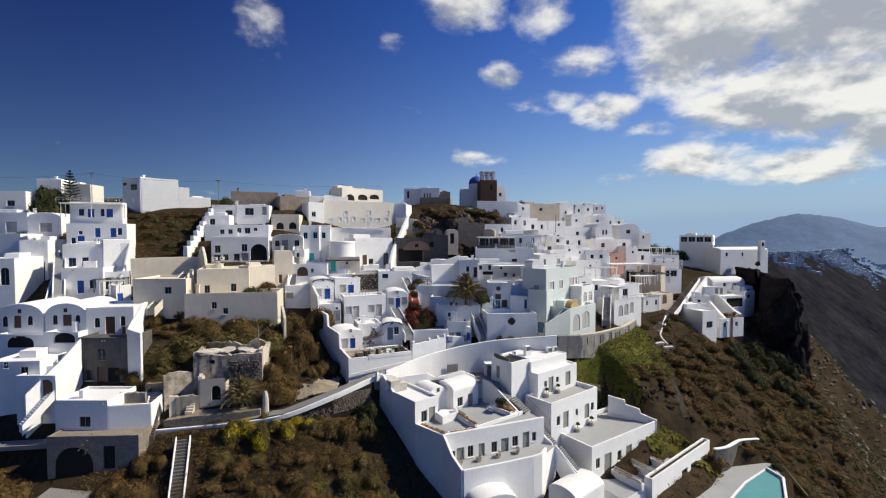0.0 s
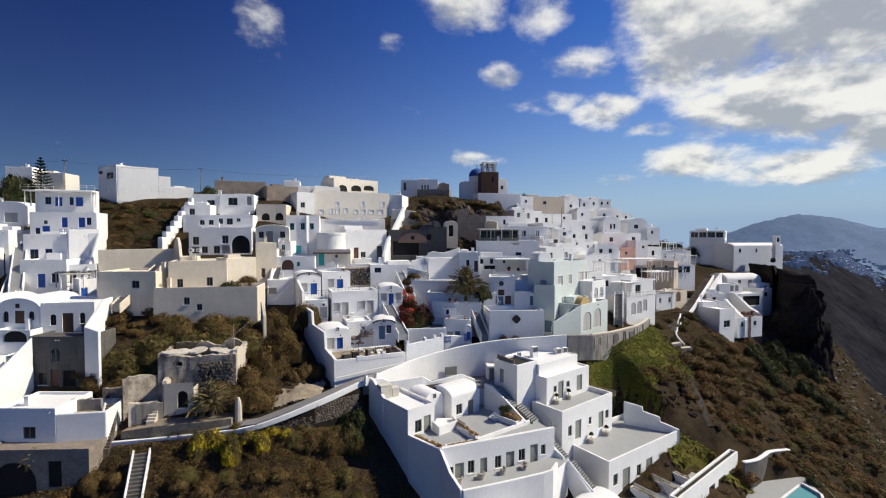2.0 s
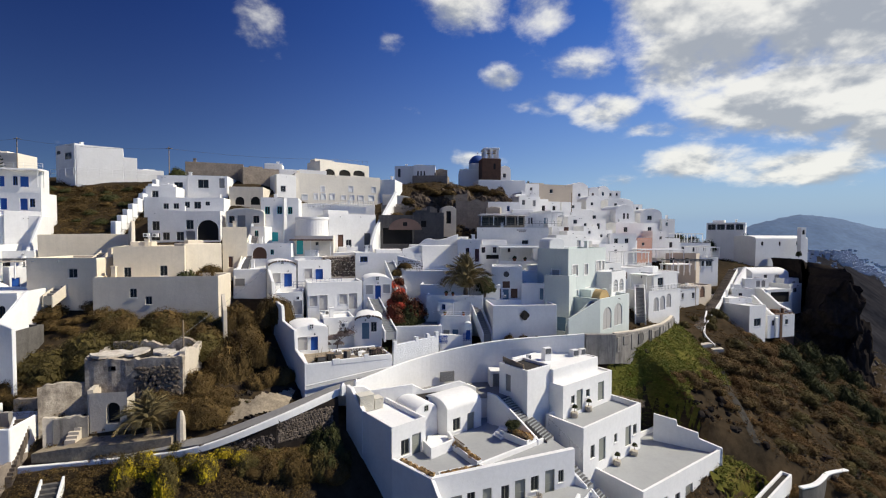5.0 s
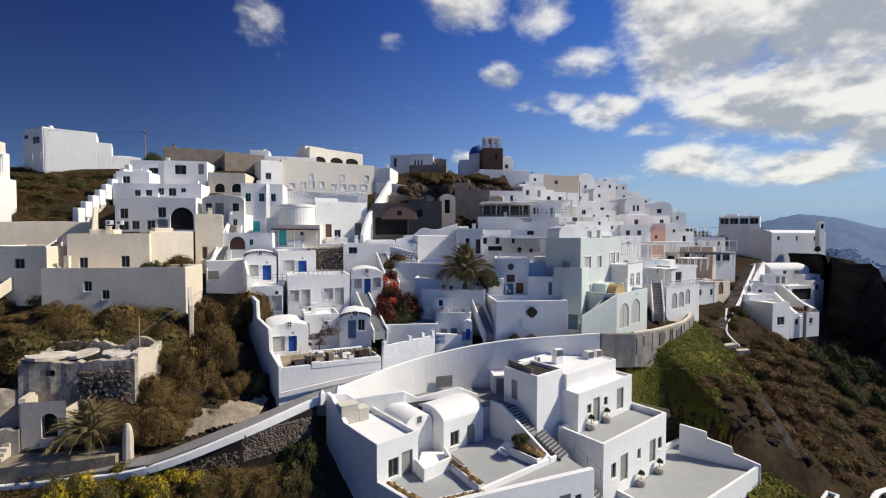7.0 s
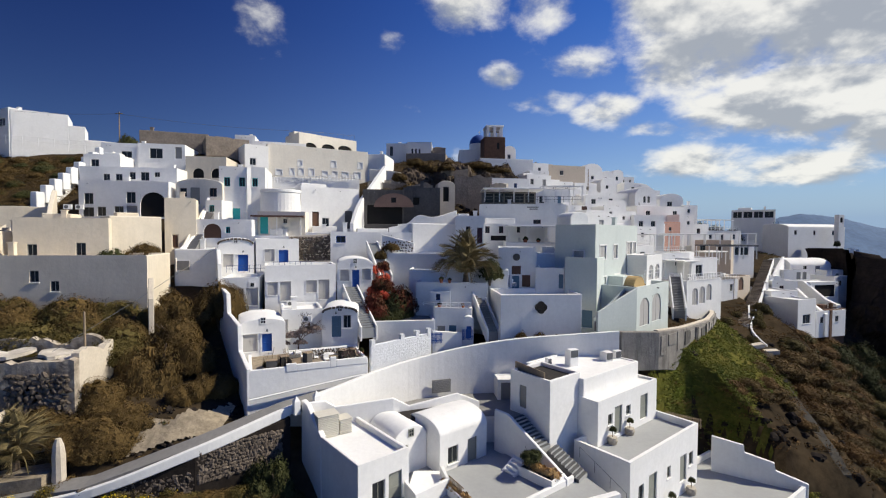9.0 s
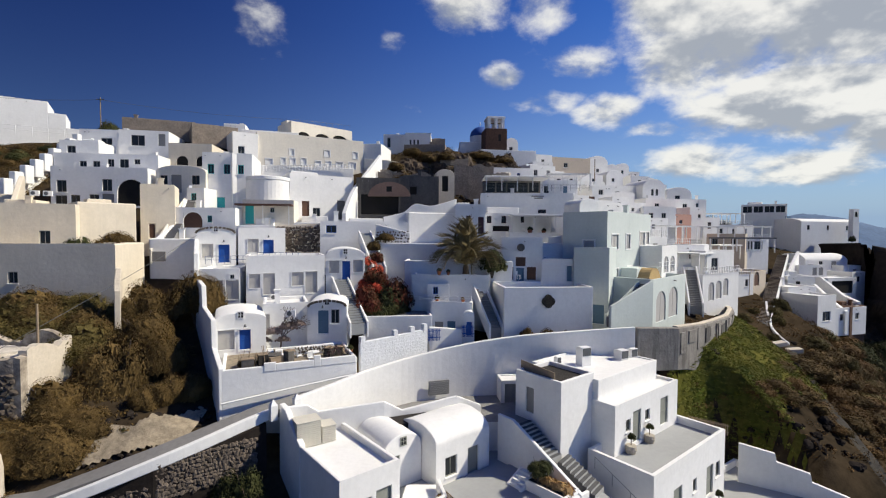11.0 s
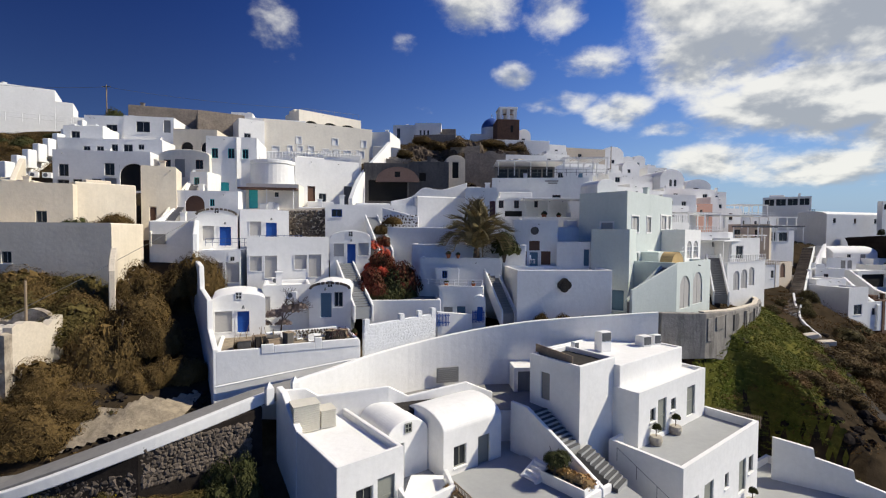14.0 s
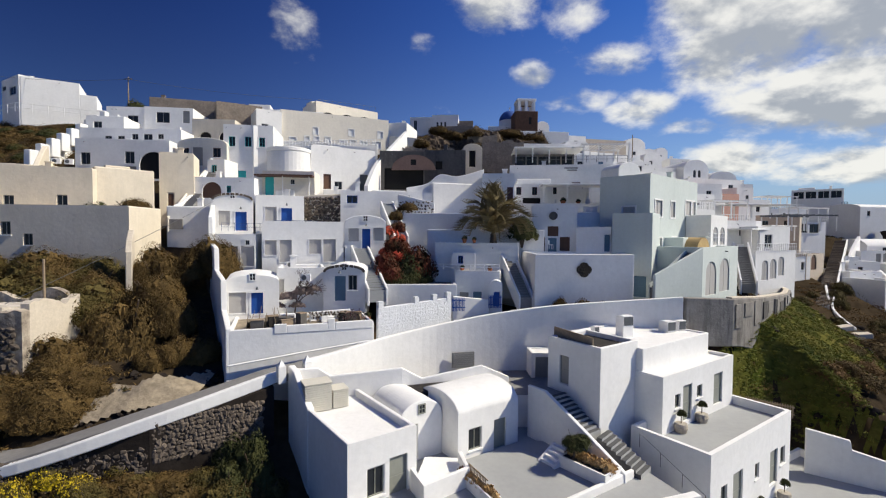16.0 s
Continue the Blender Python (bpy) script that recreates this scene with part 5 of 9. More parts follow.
house('terrace_building', 'white platform below the steps', -6.00, 84.60, 27.00, 8.0, 7.00, 6.00, 5.00, parapet=0.2, roofing=PAVING, category='terrace')
house('beige_house', 'low cream garden wall house beside a shrub', -37.39, 87.80, 35.32, 49.5, 5.53, 4.00, 8.36, walls=CREAM, edge=0.2)
house('bell_gable', 'small white bell gable of the church', 111.89, 161.50, 39.56, 14.7, 1.97, 1.20, 7.97, parapet=0.05, category='belfry', openings=[('F', 'voidA', 'n', 0.47, 1.62, 5.82, 7.3)])
house('stone_house', 'brown stone lower storey with a dark door', 78.06, 123.50, 18.54, 26.3, 5.64, 4.00, 8.56, walls=STONE, parapet=0.2, openings=[('F', 'door', 'n', 2.05, 4.01, 5.04, 7.64)])
house('white_house', 'white terrace wall of the cliff hotel', 70.39, 129.00, 26.61, -12.3, 4.68, 5.00, 5.73, parapet=0.5, roofing=DECK)
house('white_house', 'white hotel terrace with dark awning', 81.75, 133.00, 25.55, 14.6, 7.92, 4.00, 6.09, parapet=0.2, openings=[('F', 'void', 'n', 1.05, 7.0, 2.8, 5.37)])
house('white_house', 'small white hotel annex on the cliff', 90.18, 137.00, 24.17, 23.2, 5.07, 5.00, 8.42, openings=[('F', 'window', 'g', 1.65, 3.09, 6.19, 7.35)])
house('white_house', 'white wall set with blue shutters beside the steps', -13.25, 97.50, 37.08, 16.8, 5.18, 3.00, 4.38, parapet=0.2, openings=[('F', 'window', 'b', 0.27, 1.58, 3.29, 4.2)])
house('terrace_house', 'white stair house in the sun', -68.58, 92.50, 39.62, 40.3, 4.64, 4.00, 9.10, parapet=0.2)
house('terrace_house', 'small white house with a blue door and pergola', -60.82, 85.00, 33.62, 53.6, 2.48, 4.00, 6.61, parapet=0.3, openings=[('F', 'door', 'b', 0.24, 1.11, 3.21, 5.12)])
house('beige_house', 'cream limewashed stair house with a brown door', -34.65, 94.00, 35.89, 24.4, 3.64, 5.00, 10.38, walls=CREAM, edge=0.2, parapet=0.2, openings=[('F', 'door', 'n', 0.89, 1.46, 3.81, 5.48)])
house('white_house', 'white stepped terrace with low parapets', -18.91, 101.00, 39.00, 13.9, 8.30, 4.00, 2.86, parapet=0.4)
house('white_house', 'white terrace house with tall windows', 29.96, 101.00, 33.26, 29.2, 4.10, 5.00, 6.85, parapet=0.4, openings=[('F', 'door', 'g', 1.1, 2.1, 3.88, 5.95)])
house('white_house', 'white rendered house with a balcony', 38.03, 121.00, 38.11, 9.1, 6.31, 5.00, 7.38, parapet=0.4, openings=[('F', 'window', 'g', 1.02, 1.92, 5.17, 6.21), ('F', 'window', 'g', 3.54, 4.45, 5.18, 6.22)])
house('white_house', 'small white house with a dark window', 28.73, 121.00, 43.63, 14.8, 3.92, 5.00, 5.53, parapet=0.4, openings=[('F', 'window', 'g', 1.31, 2.24, 3.92, 4.83)])
house('white_house', 'small white house on the crowded slope', 51.43, 160.00, 49.62, 10.7, 5.40, 5.00, 6.14, parapet=0.4, openings=[('F', 'window', 'g', 2.17, 3.09, 4.18, 5.15)])
house('white_house', 'small white house on the crowded slope', 22.69, 124.00, 43.68, 15.6, 3.73, 5.00, 5.63, parapet=0.4, openings=[('F', 'window', 'b', 1.33, 2.14, 3.96, 4.9)])
house('loggia', 'small white loggia with two round arches beside the villa', 28.4, 93.6, 31.5, 46.0, 5.60, 2.60, 7.60, parapet=0.9, category='loggia', openings=[('F', 'shutterA', 's', 0.7, 2.4, 4.3, 6.3), ('F', 'shutterA', 's', 3.0, 4.7, 4.3, 6.3)])
house('villa_wing', 'white lower wing between the villa and the terrace', 15.4, 91.6, 29.0, 4.0, 3.2, 3.6, 8.4, parapet=0.4)
house('terrace_building', 'white terrace below the shaded veranda', 10.60, 98.20, 35.00, 0.0, 12.40, 3.00, 5.60, parapet=0.25, category='terrace', roofing=PAVING)
house('roof_room', 'small white vaulted stair head on the villa roof', 17.91, 92.00, 42.13, 20.9, 2.80, 3.00, 1.75, roof='vault', rise=0.8, category='roof room')
house('porch', 'tiny white gabled porch with a blue door', 4.10, 85.60, 28.27, -4.8, 1.19, 1.00, 3.70, roof='vault', rise=0.5, category='porch', openings=[('F', 'door', 'b', 0.39, 0.94, 1.64, 3.04)])
house('white_house', 'white planted ledge house below the palm', 0.30, 88.60, 30.83, -4.8, 2.39, 2.00, 4.06, parapet=0.3, openings=[('F', 'window', 'b', 0.65, 1.18, 2.96, 3.76)])
house('white_house', 'white retaining wall below the rounded steps', -31.42, 90.50, 32.89, 15.6, 4.84, 5.00, 6.80, edge=0.25, parapet=0.2)


pick = random.Random(44)
for k in range(74):
    y = pick.uniform(122, 196)
    x = pick.uniform(20 + (y - 122) * .42, 46 + (y - 122) * .52)
    w, d, h = pick.uniform(2.6, 5.2), pick.uniform(3.6, 6), pick.uniform(3.2, 5.0)
    z = slope_height(x, y) + pick.uniform(-.6, 1.8)
    tint = pick.choice(("g", "g", "b", "n", "d"))
    holes = [("F", pick.choice(("window", "window", "door")), tint, w * .18, w * .18 + .8, 4 + h - 2.3, 4 + h - 1.0)]
    if w > 3.4:
        holes.append(("F", "window", tint, w * .6, w * .6 + .7, 4 + h - 2.2, 4 + h - 1.1))
    vaulted = pick.random() < .34
    house("hill_cottage", pick.choice(("small white flat-roofed house on the crowded ridge", "small white house stepping down the ridge")) if not vaulted else "small white barrel-vaulted house on the ridge", x, y, z - 4, pick.uniform(6, 30), w, d, 4 + h, walls=pick.choice((WHITE, WHITE, WHITE, WHITE, IVORY)), roof="vault" if vaulted else "flat",
          rise=pick.uniform(.8, 1.5) if vaulted else 0, parapet=pick.uniform(.15, .6), openings=holes)

# ---- walls, road and stairs ----
def ribbon(name, label, points, width, material, category, lift=0.05, thick=0.6):
    """A path along a line of x, y, z."""
    bm = bmesh.new()
    rows = []
    for i, p in enumerate(points):
        a, b = points[max(i - 1, 0)], points[min(i + 1, len(points) - 1)]
        side = Vector((-(b[1] - a[1]), b[0] - a[0], 0)).normalized() * width / 2
        c = Vector((p[0], p[1], p[2] + lift))
        rows.append([bm.verts.new(v) for v in (c - side, c + side, c + side - Vector((0, 0, thick)), c - side - Vector((0, 0, thick)))])
    for a, b in zip(rows, rows[1:]):
        for k in range(4):
            bm.faces.new((a[k], b[k], b[(k + 1) % 4], a[(k + 1) % 4]))
    bm.faces.new(rows[0])
    bm.faces.new(rows[-1][::-1])
    bmesh.ops.recalc_face_normals(bm, faces=bm.faces)
    return tagged(part(name, bm, material, None), label, category, kind="structure")


low_wall("wall_curved", "long curved white retaining wall above the hotel", [(-9.2, 72.6, 22, 28.0), (-7, 75.2, 22, 28.2), (-4.4, 78.2, 22, 28.5), (-.7, 81, 22, 28.95), (4, 82.6, 22, 29.7), (9.4, 83.2, 22, 30.45), (15, 83, 22, 31.0), (20.6, 82.4, 22, 31.55)], .45, WHITE, kind="structure", bend=True)
cement = low_wall("wall_cement", "weathered grey concrete retaining wall with patched panels", [(20.7, 82.4, 27.3, 31.5), (25.0, 83.2, 27.2, 31.35), (26.2, 84.0, 27.0, 31.3), (29.5, 86.8, 26.0, 31.0), (33, 90.5, 25, 30.7), (38, 96, 25, 30.3), (42.5, 102.5, 25, 30.0), (45.0, 107.0, 25, 29.7)], .7, CEMENT, kind="structure")
CEMENT_LINE = [(25.0, 83.2, 31.35), (26.2, 84.0, 31.3), (29.5, 86.8, 31.0), (33, 90.5, 30.7), (38, 96, 30.3), (42.5, 102.5, 30.0), (45.0, 107.0, 29.7)]
low_wall("terrace_parapet", "thin white coping along the concrete wall", [(x - .1, y + .1, z - .02, z + .14) for x, y, z in CEMENT_LINE], .55, PALEMORTAR, category="parapet")
random.seed(21)
for (ax, ay, az), (bx, by, bz) in zip(CEMENT_LINE, CEMENT_LINE[1:]):
    run = math.hypot(bx - ax, by - ay)
    turn = math.degrees(math.atan2(by - ay, bx - ax))
    u = .2
    while u < run - .5:
        w = min(random.uniform(.7, 1.9), run - u - .1)
        k = u / run
        z = az + (bz - az) * k
        tall = random.uniform(.9, 2.6)
        top = z - random.uniform(.1, .7)
        patch = part("panel", boxes((0, w, -.40 - random.uniform(.0, .07), -.30, top - tall, top)), random.choice((CEMENT, STAINED, STAINED, DARKCEMENT)), cement)
        patch.matrix_basis = Matrix.Translation((-20.7, -82.4, -27.3)) @ pose(ax + (bx - ax) * k, ay + (by - ay) * k, 0, 0, 0, turn)
        if random.random() < .16:
            post = part("buttress", boxes((0, .22, -.52, -.3, z - 3.4, z - .25)), STAINED, cement)
            post.matrix_basis = Matrix.Translation((-20.7, -82.4, -27.3)) @ pose(ax + (bx - ax) * k, ay + (by - ay) * k, 0, 0, 0, turn)
        u += w + random.uniform(.05, .7)
ribbon("road", "narrow grey paved lane along the slope", [(-62, 62.5, 20.6), (-50, 63.4, 21.0), (-42, 65.2, 21.7), (-31, 66.0, 22.7), (-23.4, 65.9, 23.9), (-16.9, 68.5, 25.7), (-11.9, 72.4, 26.9), (-6.2, 77.8, 27.3), (-1.5, 82, 28.0), (4, 83.9, 28.9), (10, 84.6, 29.6), (18, 84.2, 30.4)], 1.9, PAVING, "road", lift=.16)
low_wall("kerb_wall", "low white parapet along the lane", [(-44, 63.9, 21.2, 21.95), (-31, 64.7, 22.1, 22.85), (-23.2, 64.6, 23.4, 24.05), (-16.5, 67.2, 25.2, 25.95), (-12.2, 70.6, 26.3, 27.1), (-10.5, 72.0, 26.8, 27.5)], .4, WHITE, category="parapet", bend=True)
low_wall("wall_rubble", "dark dry-stone wall below the lane", [(-44, 63.95, 17, 21.3), (-31, 64.75, 18, 22.2), (-23.2, 64.65, 19, 23.5), (-16.5, 67.25, 20, 25.3), (-10.9, 71.5, 21, 26.6)], .5, ROCK, kind="structure")
low_wall("side_wall", "tall stepped white side wall of the cave houses", [(-15.1, 73.5, 24, 29.9), (-17.3, 76.9, 25, 30.6), (-17.5, 77.2, 25, 33.0), (-20.5, 81.5, 27, 33.4), (-20.7, 81.8, 27, 35.4), (-23.1, 85, 29, 35.9), (-23.3, 85.3, 29, 38.3), (-25.7, 89.9, 31, 39.9)], .4, WHITE)
# this wall's bluish shade is in its limewash colour
rough = low_wall("rough_wall", "rough whitewashed block wall with stub posts, bluish shade painted in", [(-5.4, 79.0, 25, 30.7), (-2.4, 81.6, 26, 30.8), (.4, 83.8, 27, 31.0)], .4, ROUGHWASH)
for x, y, z in ((-5.2, 79.2, 30.7), (-2.5, 81.5, 30.8), (-1.0, 82.7, 30.9), (.2, 83.6, 31.0)):
    post = part("stub_post", boxes((-.22, .22, -.22, .22, -.3, .5)), ROUGHWASH, rough)
    post.matrix_basis = Matrix.Translation((5.4, -79.0, -25)) @ pose(x, y, z, 0, 0, 40)
random.seed(8)
for row in range(9):
    for k in range(14):
        u = (k + .5 * (row % 2)) / 14.5
        x, y = -5.4 + 5.8 * u, 79.0 + 4.8 * u
        block = part("block", boxes((0, .508, -.212 - random.uniform(.0, .006), -.19, 0, .283)), ROUGHWASH, rough)
        block.matrix_basis = Matrix.Translation((5.4, -79.0, -25)) @ pose(x, y, 28.05 + row * .29, 0, 0, 39.6)
low_wall("garden_wall", "white wall between the lane and the octagon terrace", [(.6, 84.6, 27, 31.0), (4, 85.6, 27, 30.6)], .35, WHITE)
low_wall("garden_wall", "wavy white wall above the palm garden", [(-6, 99.8, 38, 42.6), (-3.5, 100.5, 38, 43.2), (-1.8, 100.7, 38, 44.4), (.5, 101, 38, 44.2), (3.8, 101.8, 38, 45.2)], .4, WHITE, bend=True)
low_wall("rubble_wall", "pale mortared wall of dark lava stones", [(-19.4, 97.0, 36, 41.3), (-13.2, 98.5, 36, 41.7)], .5, PALEMORTAR)
low_wall("beige_wall", "long cream limewashed garden wall", [(-62.6, 91.8, 38, 44.95), (-54.5, 95.2, 38, 45.1), (-51.5, 96.6, 39, 45.0)], .45, CREAM)
low_wall("beige_wall", "rising cream wall with a rounded shoulder", [(-51.5, 96.6, 39, 45.0), (-50.2, 95.5, 39, 47.2), (-48.4, 93.0, 39, 46.0), (-46.6, 90.2, 38, 43.5)], .5, CREAM, bend=True)
low_wall("stair_wall", "white stepped stair wall climbing the slope", [(-55, 97.5, 42, 46.6), (-55.8, 101.5, 43, 48.2), (-56.2, 104.5, 45, 50.4), (-56.8, 108.5, 47, 53.0), (-57.3, 113, 49, 55.6)], .5, WHITE, bend=True)
for k in range(9):
    f = k / 8
    step_block = tagged(soft(part("stair_block", boxes((-.4, .8, -.5, .5, -2.2, .35)), WHITE, None, at=pose(-54.7 - 2.3 * f, 97.8 + 15 * f, 46.9 + 8.8 * f, 0, 0, 82)), .12), "rounded white block stepping up the stair wall", "wall", "stair blocks")
low_wall("stair_wall", "white rounded stair wall", [(-31.0, 91, 36, 39.6), (-31.6, 94, 37, 40.6), (-31.8, 97, 39, 42.3), (-33.0, 101, 41, 45.0), (-33.8, 104, 43, 47.6)], .4, WHITE, bend=True)
low_wall("stair_wall", "dark-backed white stair wall beside the mansion", [(-12.0, 103.2, 38, 43.2), (-11.6, 107, 40, 46.5), (-10.6, 113, 43, 50.0), (-9.4, 122, 48, 54.6)], .6, WHITE, bend=True)
low_wall("summit_wall", "pale wall at the foot of the summit ruins", [(-12.6, 123.6, 46, 54.1), (-8.4, 124.0, 46, 53.9), (-4.2, 124.4, 46, 53.2)], .5, IVORY)
# white side wall under the left terraces
low_wall("side_wall", "white sloping wall beside the cement house", [(-46.5, 70.2, 24, 34.6), (-49.3, 71.4, 24, 35.0), (-49.8, 75.5, 28, 38.2)], .4, WHITE)
low_wall("side_wall", "white sloping parapet of the lower stairs", [(-59.5, 64.5, 20, 27.0), (-57.3, 68.2, 22, 31.0), (-56.5, 71, 24, 33.6)], .35, WHITE)
# flights of steps
stairs("stairs", "dark stone steps between white cheek walls", (-6.1, 82.6, 31.5), (-9.6, 90, 35.2), 1.5, 20, rail=.35)
stairs("stairs", "dark stone steps beside the arched gable house", (-5.4, 92, 36.2), (-8.0, 97, 40.4), 1.3, 18, rail=.35)
stairs("stairs", "grey hotel steps between white walls", (10.35, 71.5, 23.95), (8.4, 73.9, 25.7), 1.5, 10, tread=TREAD, rail=.4, cheeks="")
stairs("stairs", "grey hotel steps below the stair block", (13.1, 69.9, 22.35), (11.0, 71.7, 23.95), 1.6, 9, tread=TREAD, cheeks="")
stairs("stairs", "grey hotel steps with a white sloping wall", (16.6, 67.0, 18.6), (12.6, 71.1, 22.2), 1.4, 19, rail=.5, cheeks="L")
stairs("stairs", "grey lower hotel steps with white walls", (21.2, 62.6, 13.8), (17.0, 66.6, 18.5), 1.4, 24, rail=.6, cheeks="L")
stairs("stairs", "narrow steps with white cheek walls beside the terrace", (7.5, 85.1, 30.6), (5.8, 89.6, 35.0), 1.2, 20, tread=PAVING, rail=.5)
stairs("stairs", "steep steps beside the arcade house", (35.0, 97.8, 31.0), (37.4, 104.0, 35.4), 1.4, 22, tread=PAVING, rail=.6)
stairs("stairs", "worn stone steps climbing between the houses", (50.4, 107.4, 27.5), (63, 123, 30.7), 1.8, 28, tread=PEBBLE, rail=.12, cheeks="R")
stairs("stairs", "worn stone steps below the cliff houses", (63, 123, 30.7), (78, 141, 36), 1.8, 30, tread=PEBBLE, rail=.3, cheeks="R")
stairs("stairs", "rough pale steps down the scrub slope", (47.6, 103.4, 25.9), (50.4, 107.4, 27.5), 1.5, 9, tread=PAVING, rail=.0, cheeks="")
for line in ([(56, 114.6), (53.4, 110.6), (51.6, 107.4), (49.9, 104.6), (49.4, 102.6), (49.9, 101.2)],):
    low_wall("path_kerb", "thin white kerb winding down the slope", [(x, y, ground_height(x, y) - .6, ground_height(x, y) + .35) for x, y in line], .3, WHITE, category="kerb", bend=True)
for x, y, turn in ((47.6, 100.2, 8), (49.4, 99.8, -6)):
    slab = tagged(soft(part("stone_slab", boxes((-1, 1, -.5, .5, -.3, .3)), PALEMORTAR, None, at=pose(x, y, ground_height(x, y) + .25, 4, -6, turn)), .08), "pale flat stone slab on the scrub slope", "stone slab", "path slabs")
# a worn foot track down the slope
ribbon("foot_track", "narrow stony foot track down the scrub slope", [(x, y, ground_height(x, y)) for x, y in curved(TRACK_LINE, 6)], 1.3, TRACK, "path", lift=.1)
stairs("stairs", "dark steps between white cheek walls below the lane", (-32.0, 52.5, 12.5), (-35.8, 62.3, 21.6), 1.5, 30, tread=DARKCEMENT, rail=.5)
stairs("stairs", "narrow steps beside the cream house", (-51.5, 80.5, 36.5), (-49.6, 88.5, 42.2), 1.4, 20, tread=PAVING, cheek=CREAM, rail=.4)
stairs("stairs", "steep white steps beside the terraced houses", (-71.5, 83.5, 37.5), (-77.5, 94, 46), 1.6, 34, tread=PAVING, rail=.5)
stairs("stairs", "stone steps beside the courtyard", (-41.0, 62.8, 21.5), (-42.2, 66.5, 26.0), 1.4, 16, tread=PEBBLE, rail=.3, cheeks="L")
stairs("stairs", "white steps of the low house", (-59.0, 63.2, 23.0), (-57.0, 66.8, 27.4), 1.2, 16, tread=WHITE, rail=.3, cheeks="R")
stairs("stairs", "grey-green outside steps up to the annex roof", (19.2, 85.0, 31.8), (23.6, 87.2, 35.2), 1.0, 20, tread=PAVING, cheek=MINT, rail=.4, cheeks="L")
low_wall("stair_wall", "sloping grey-green stair wall of the annex", [(18.7, 83.9, 30, 33.3), (24.1, 86.5, 30, 35.7)], .3, MINT)
stairs("stairs", "pale steps between the cream house and the arched house", (-30.4, 90.6, 38.0), (-32.9, 103.6, 46.2), 1.4, 40, tread=PAVING, cheek=IVORY, rail=.45, cheeks="L")


# ---- church, bar and roofs ----
tower = thing("bell_tower", "square brown stone bell tower with a white open belfry", "bell tower", pose(13.3, 163.6, 59.3, 0, 0, 6))
soft(part("shaft", boxes((0, 6.0, 0, 6.0, 0, 9.6)), STONE, tower, "brown masonry shaft"), .1)
# black box on the shaft paints the dark of a window hole
part("opening", boxes((3.6, 4.3, -.02, .3, 6.2, 8.0)), VOID, tower)
for x, y in ((0, 0), (1.92, 0), (3.85, 0), (0, 1.92), (3.85, 1.92), (0, 3.85), (1.92, 3.85), (3.85, 3.85)):
    part("belfry_post", boxes((x, x + .75, y, y + .75, 0, 2.8)), WHITE, tower, "white belfry post", at=pose(.8, .7, 9.6))
soft(part("belfry_roof", boxes((.6, 5.6, .5, 5.5, 12.4, 13.0)), WHITE, tower), .08)
part("bell_beam", boxes((1.2, 4.8, 2.6, 2.9, 11.4, 11.7)), TIMBER, tower)
church = thing("church_dome", "bright blue church dome on a white drum", "dome", pose(12.6, 173, 63.6))
bm = bmesh.new()
tube(bm, (0, 0, 0), (0, 0, 4.8), 2.95, 2.95, 24)
soft(part("drum", bm, WHITE, church), .08)
part("cupola", dome_mesh(2.95, 1.0, 9, 28), DOMEBLUE, church, "bright blue dome", smooth=True, at=pose(0, 0, 4.8))
bm = bmesh.new()
tube(bm, (0, 0, 7.8), (0, 0, 9.0), .08)
box(bm, -.35, .35, -.06, .06, 8.4, 8.55)
part("cross", bm, WHITE, church)


def canopy(name, label, x, y, z, yaw, w, d, h, slab=WHITE, posts=4, post=WHITE, slats=0, category="pergola"):
    """A flat or slatted roof on posts."""
    root = thing(name, label, category, pose(x, y, z, 0, 0, yaw))
    for k in range(posts):
        c = (w - .14) * k / (posts - 1)
        for r in (0, d - .14):
            part("post", boxes((c, c + .14, r, r + .14, 0, h)), post, root)
    if slats:
        for r in (0, d - .14):
            part("beam", boxes((-.2, w + .2, r, r + .14, h, h + .16)), slab, root)
        me = bpy.data.meshes.new("slat")
        boxes((0, .12, -.2, d + .2, h + .16, h + .24)).to_mesh(me)
        me.materials.append(slab)
        for k in range(slats):
            ob = new("slat", me)
            ob.parent, ob.location = root, ((w - .12) * k / (slats - 1), 0, 0)
    else:
        soft(part("roof_slab", boxes((-.2, w + .2, -.2, d + .2, h, h + .22)), slab, root), .05)
    return root


def railing(name, label, points, h, material, step=1.1, rails=2, r=.03, category="railing"):
    """A rail on posts along a line."""
    root = thing(name, label, category, pose(*points[0]))
    org = Vector(points[0])
    for a, b in zip(points, points[1:]):
        a, b = Vector(a) - org, Vector(b) - org
        n = max(1, round((b - a).length / step))
        for k in range(n + 1):
            p = a.lerp(b, k / n)
            part("post", tube(bmesh.new(), p, p + Vector((0, 0, h)), r, sides=6), material, root)
        for k in range(rails):
            z = Vector((0, 0, h * (k + 1) / rails))
            part("rail", tube(bmesh.new(), a + z, b + z, r * .8, sides=6), material, root)
    return root


canopy("bar_roof", "white flat roof of an open-sided hilltop bar", 8.4, 107.4, 46.9, -.4, 9.4, 6, 2.0, posts=5)
canopy("bar_pergola", "white slatted pergola of the bar", 17.6, 106.6, 46.9, -.4, 6.2, 5, 2.3, slats=14)
railing("bar_railing", "dark railing in front of the bar", [(8.5, 107.2, 46.8), (23.5, 106.3, 46.8)], .9, METAL, 1.4)
bar = thing("bar_room", "dark glazed back wall of the bar", "bar", pose(8.4, 112.4, 44.5))
part("wall", boxes((0, 9.2, .1, .5, 0, 4.4)), CEMENT, bar)
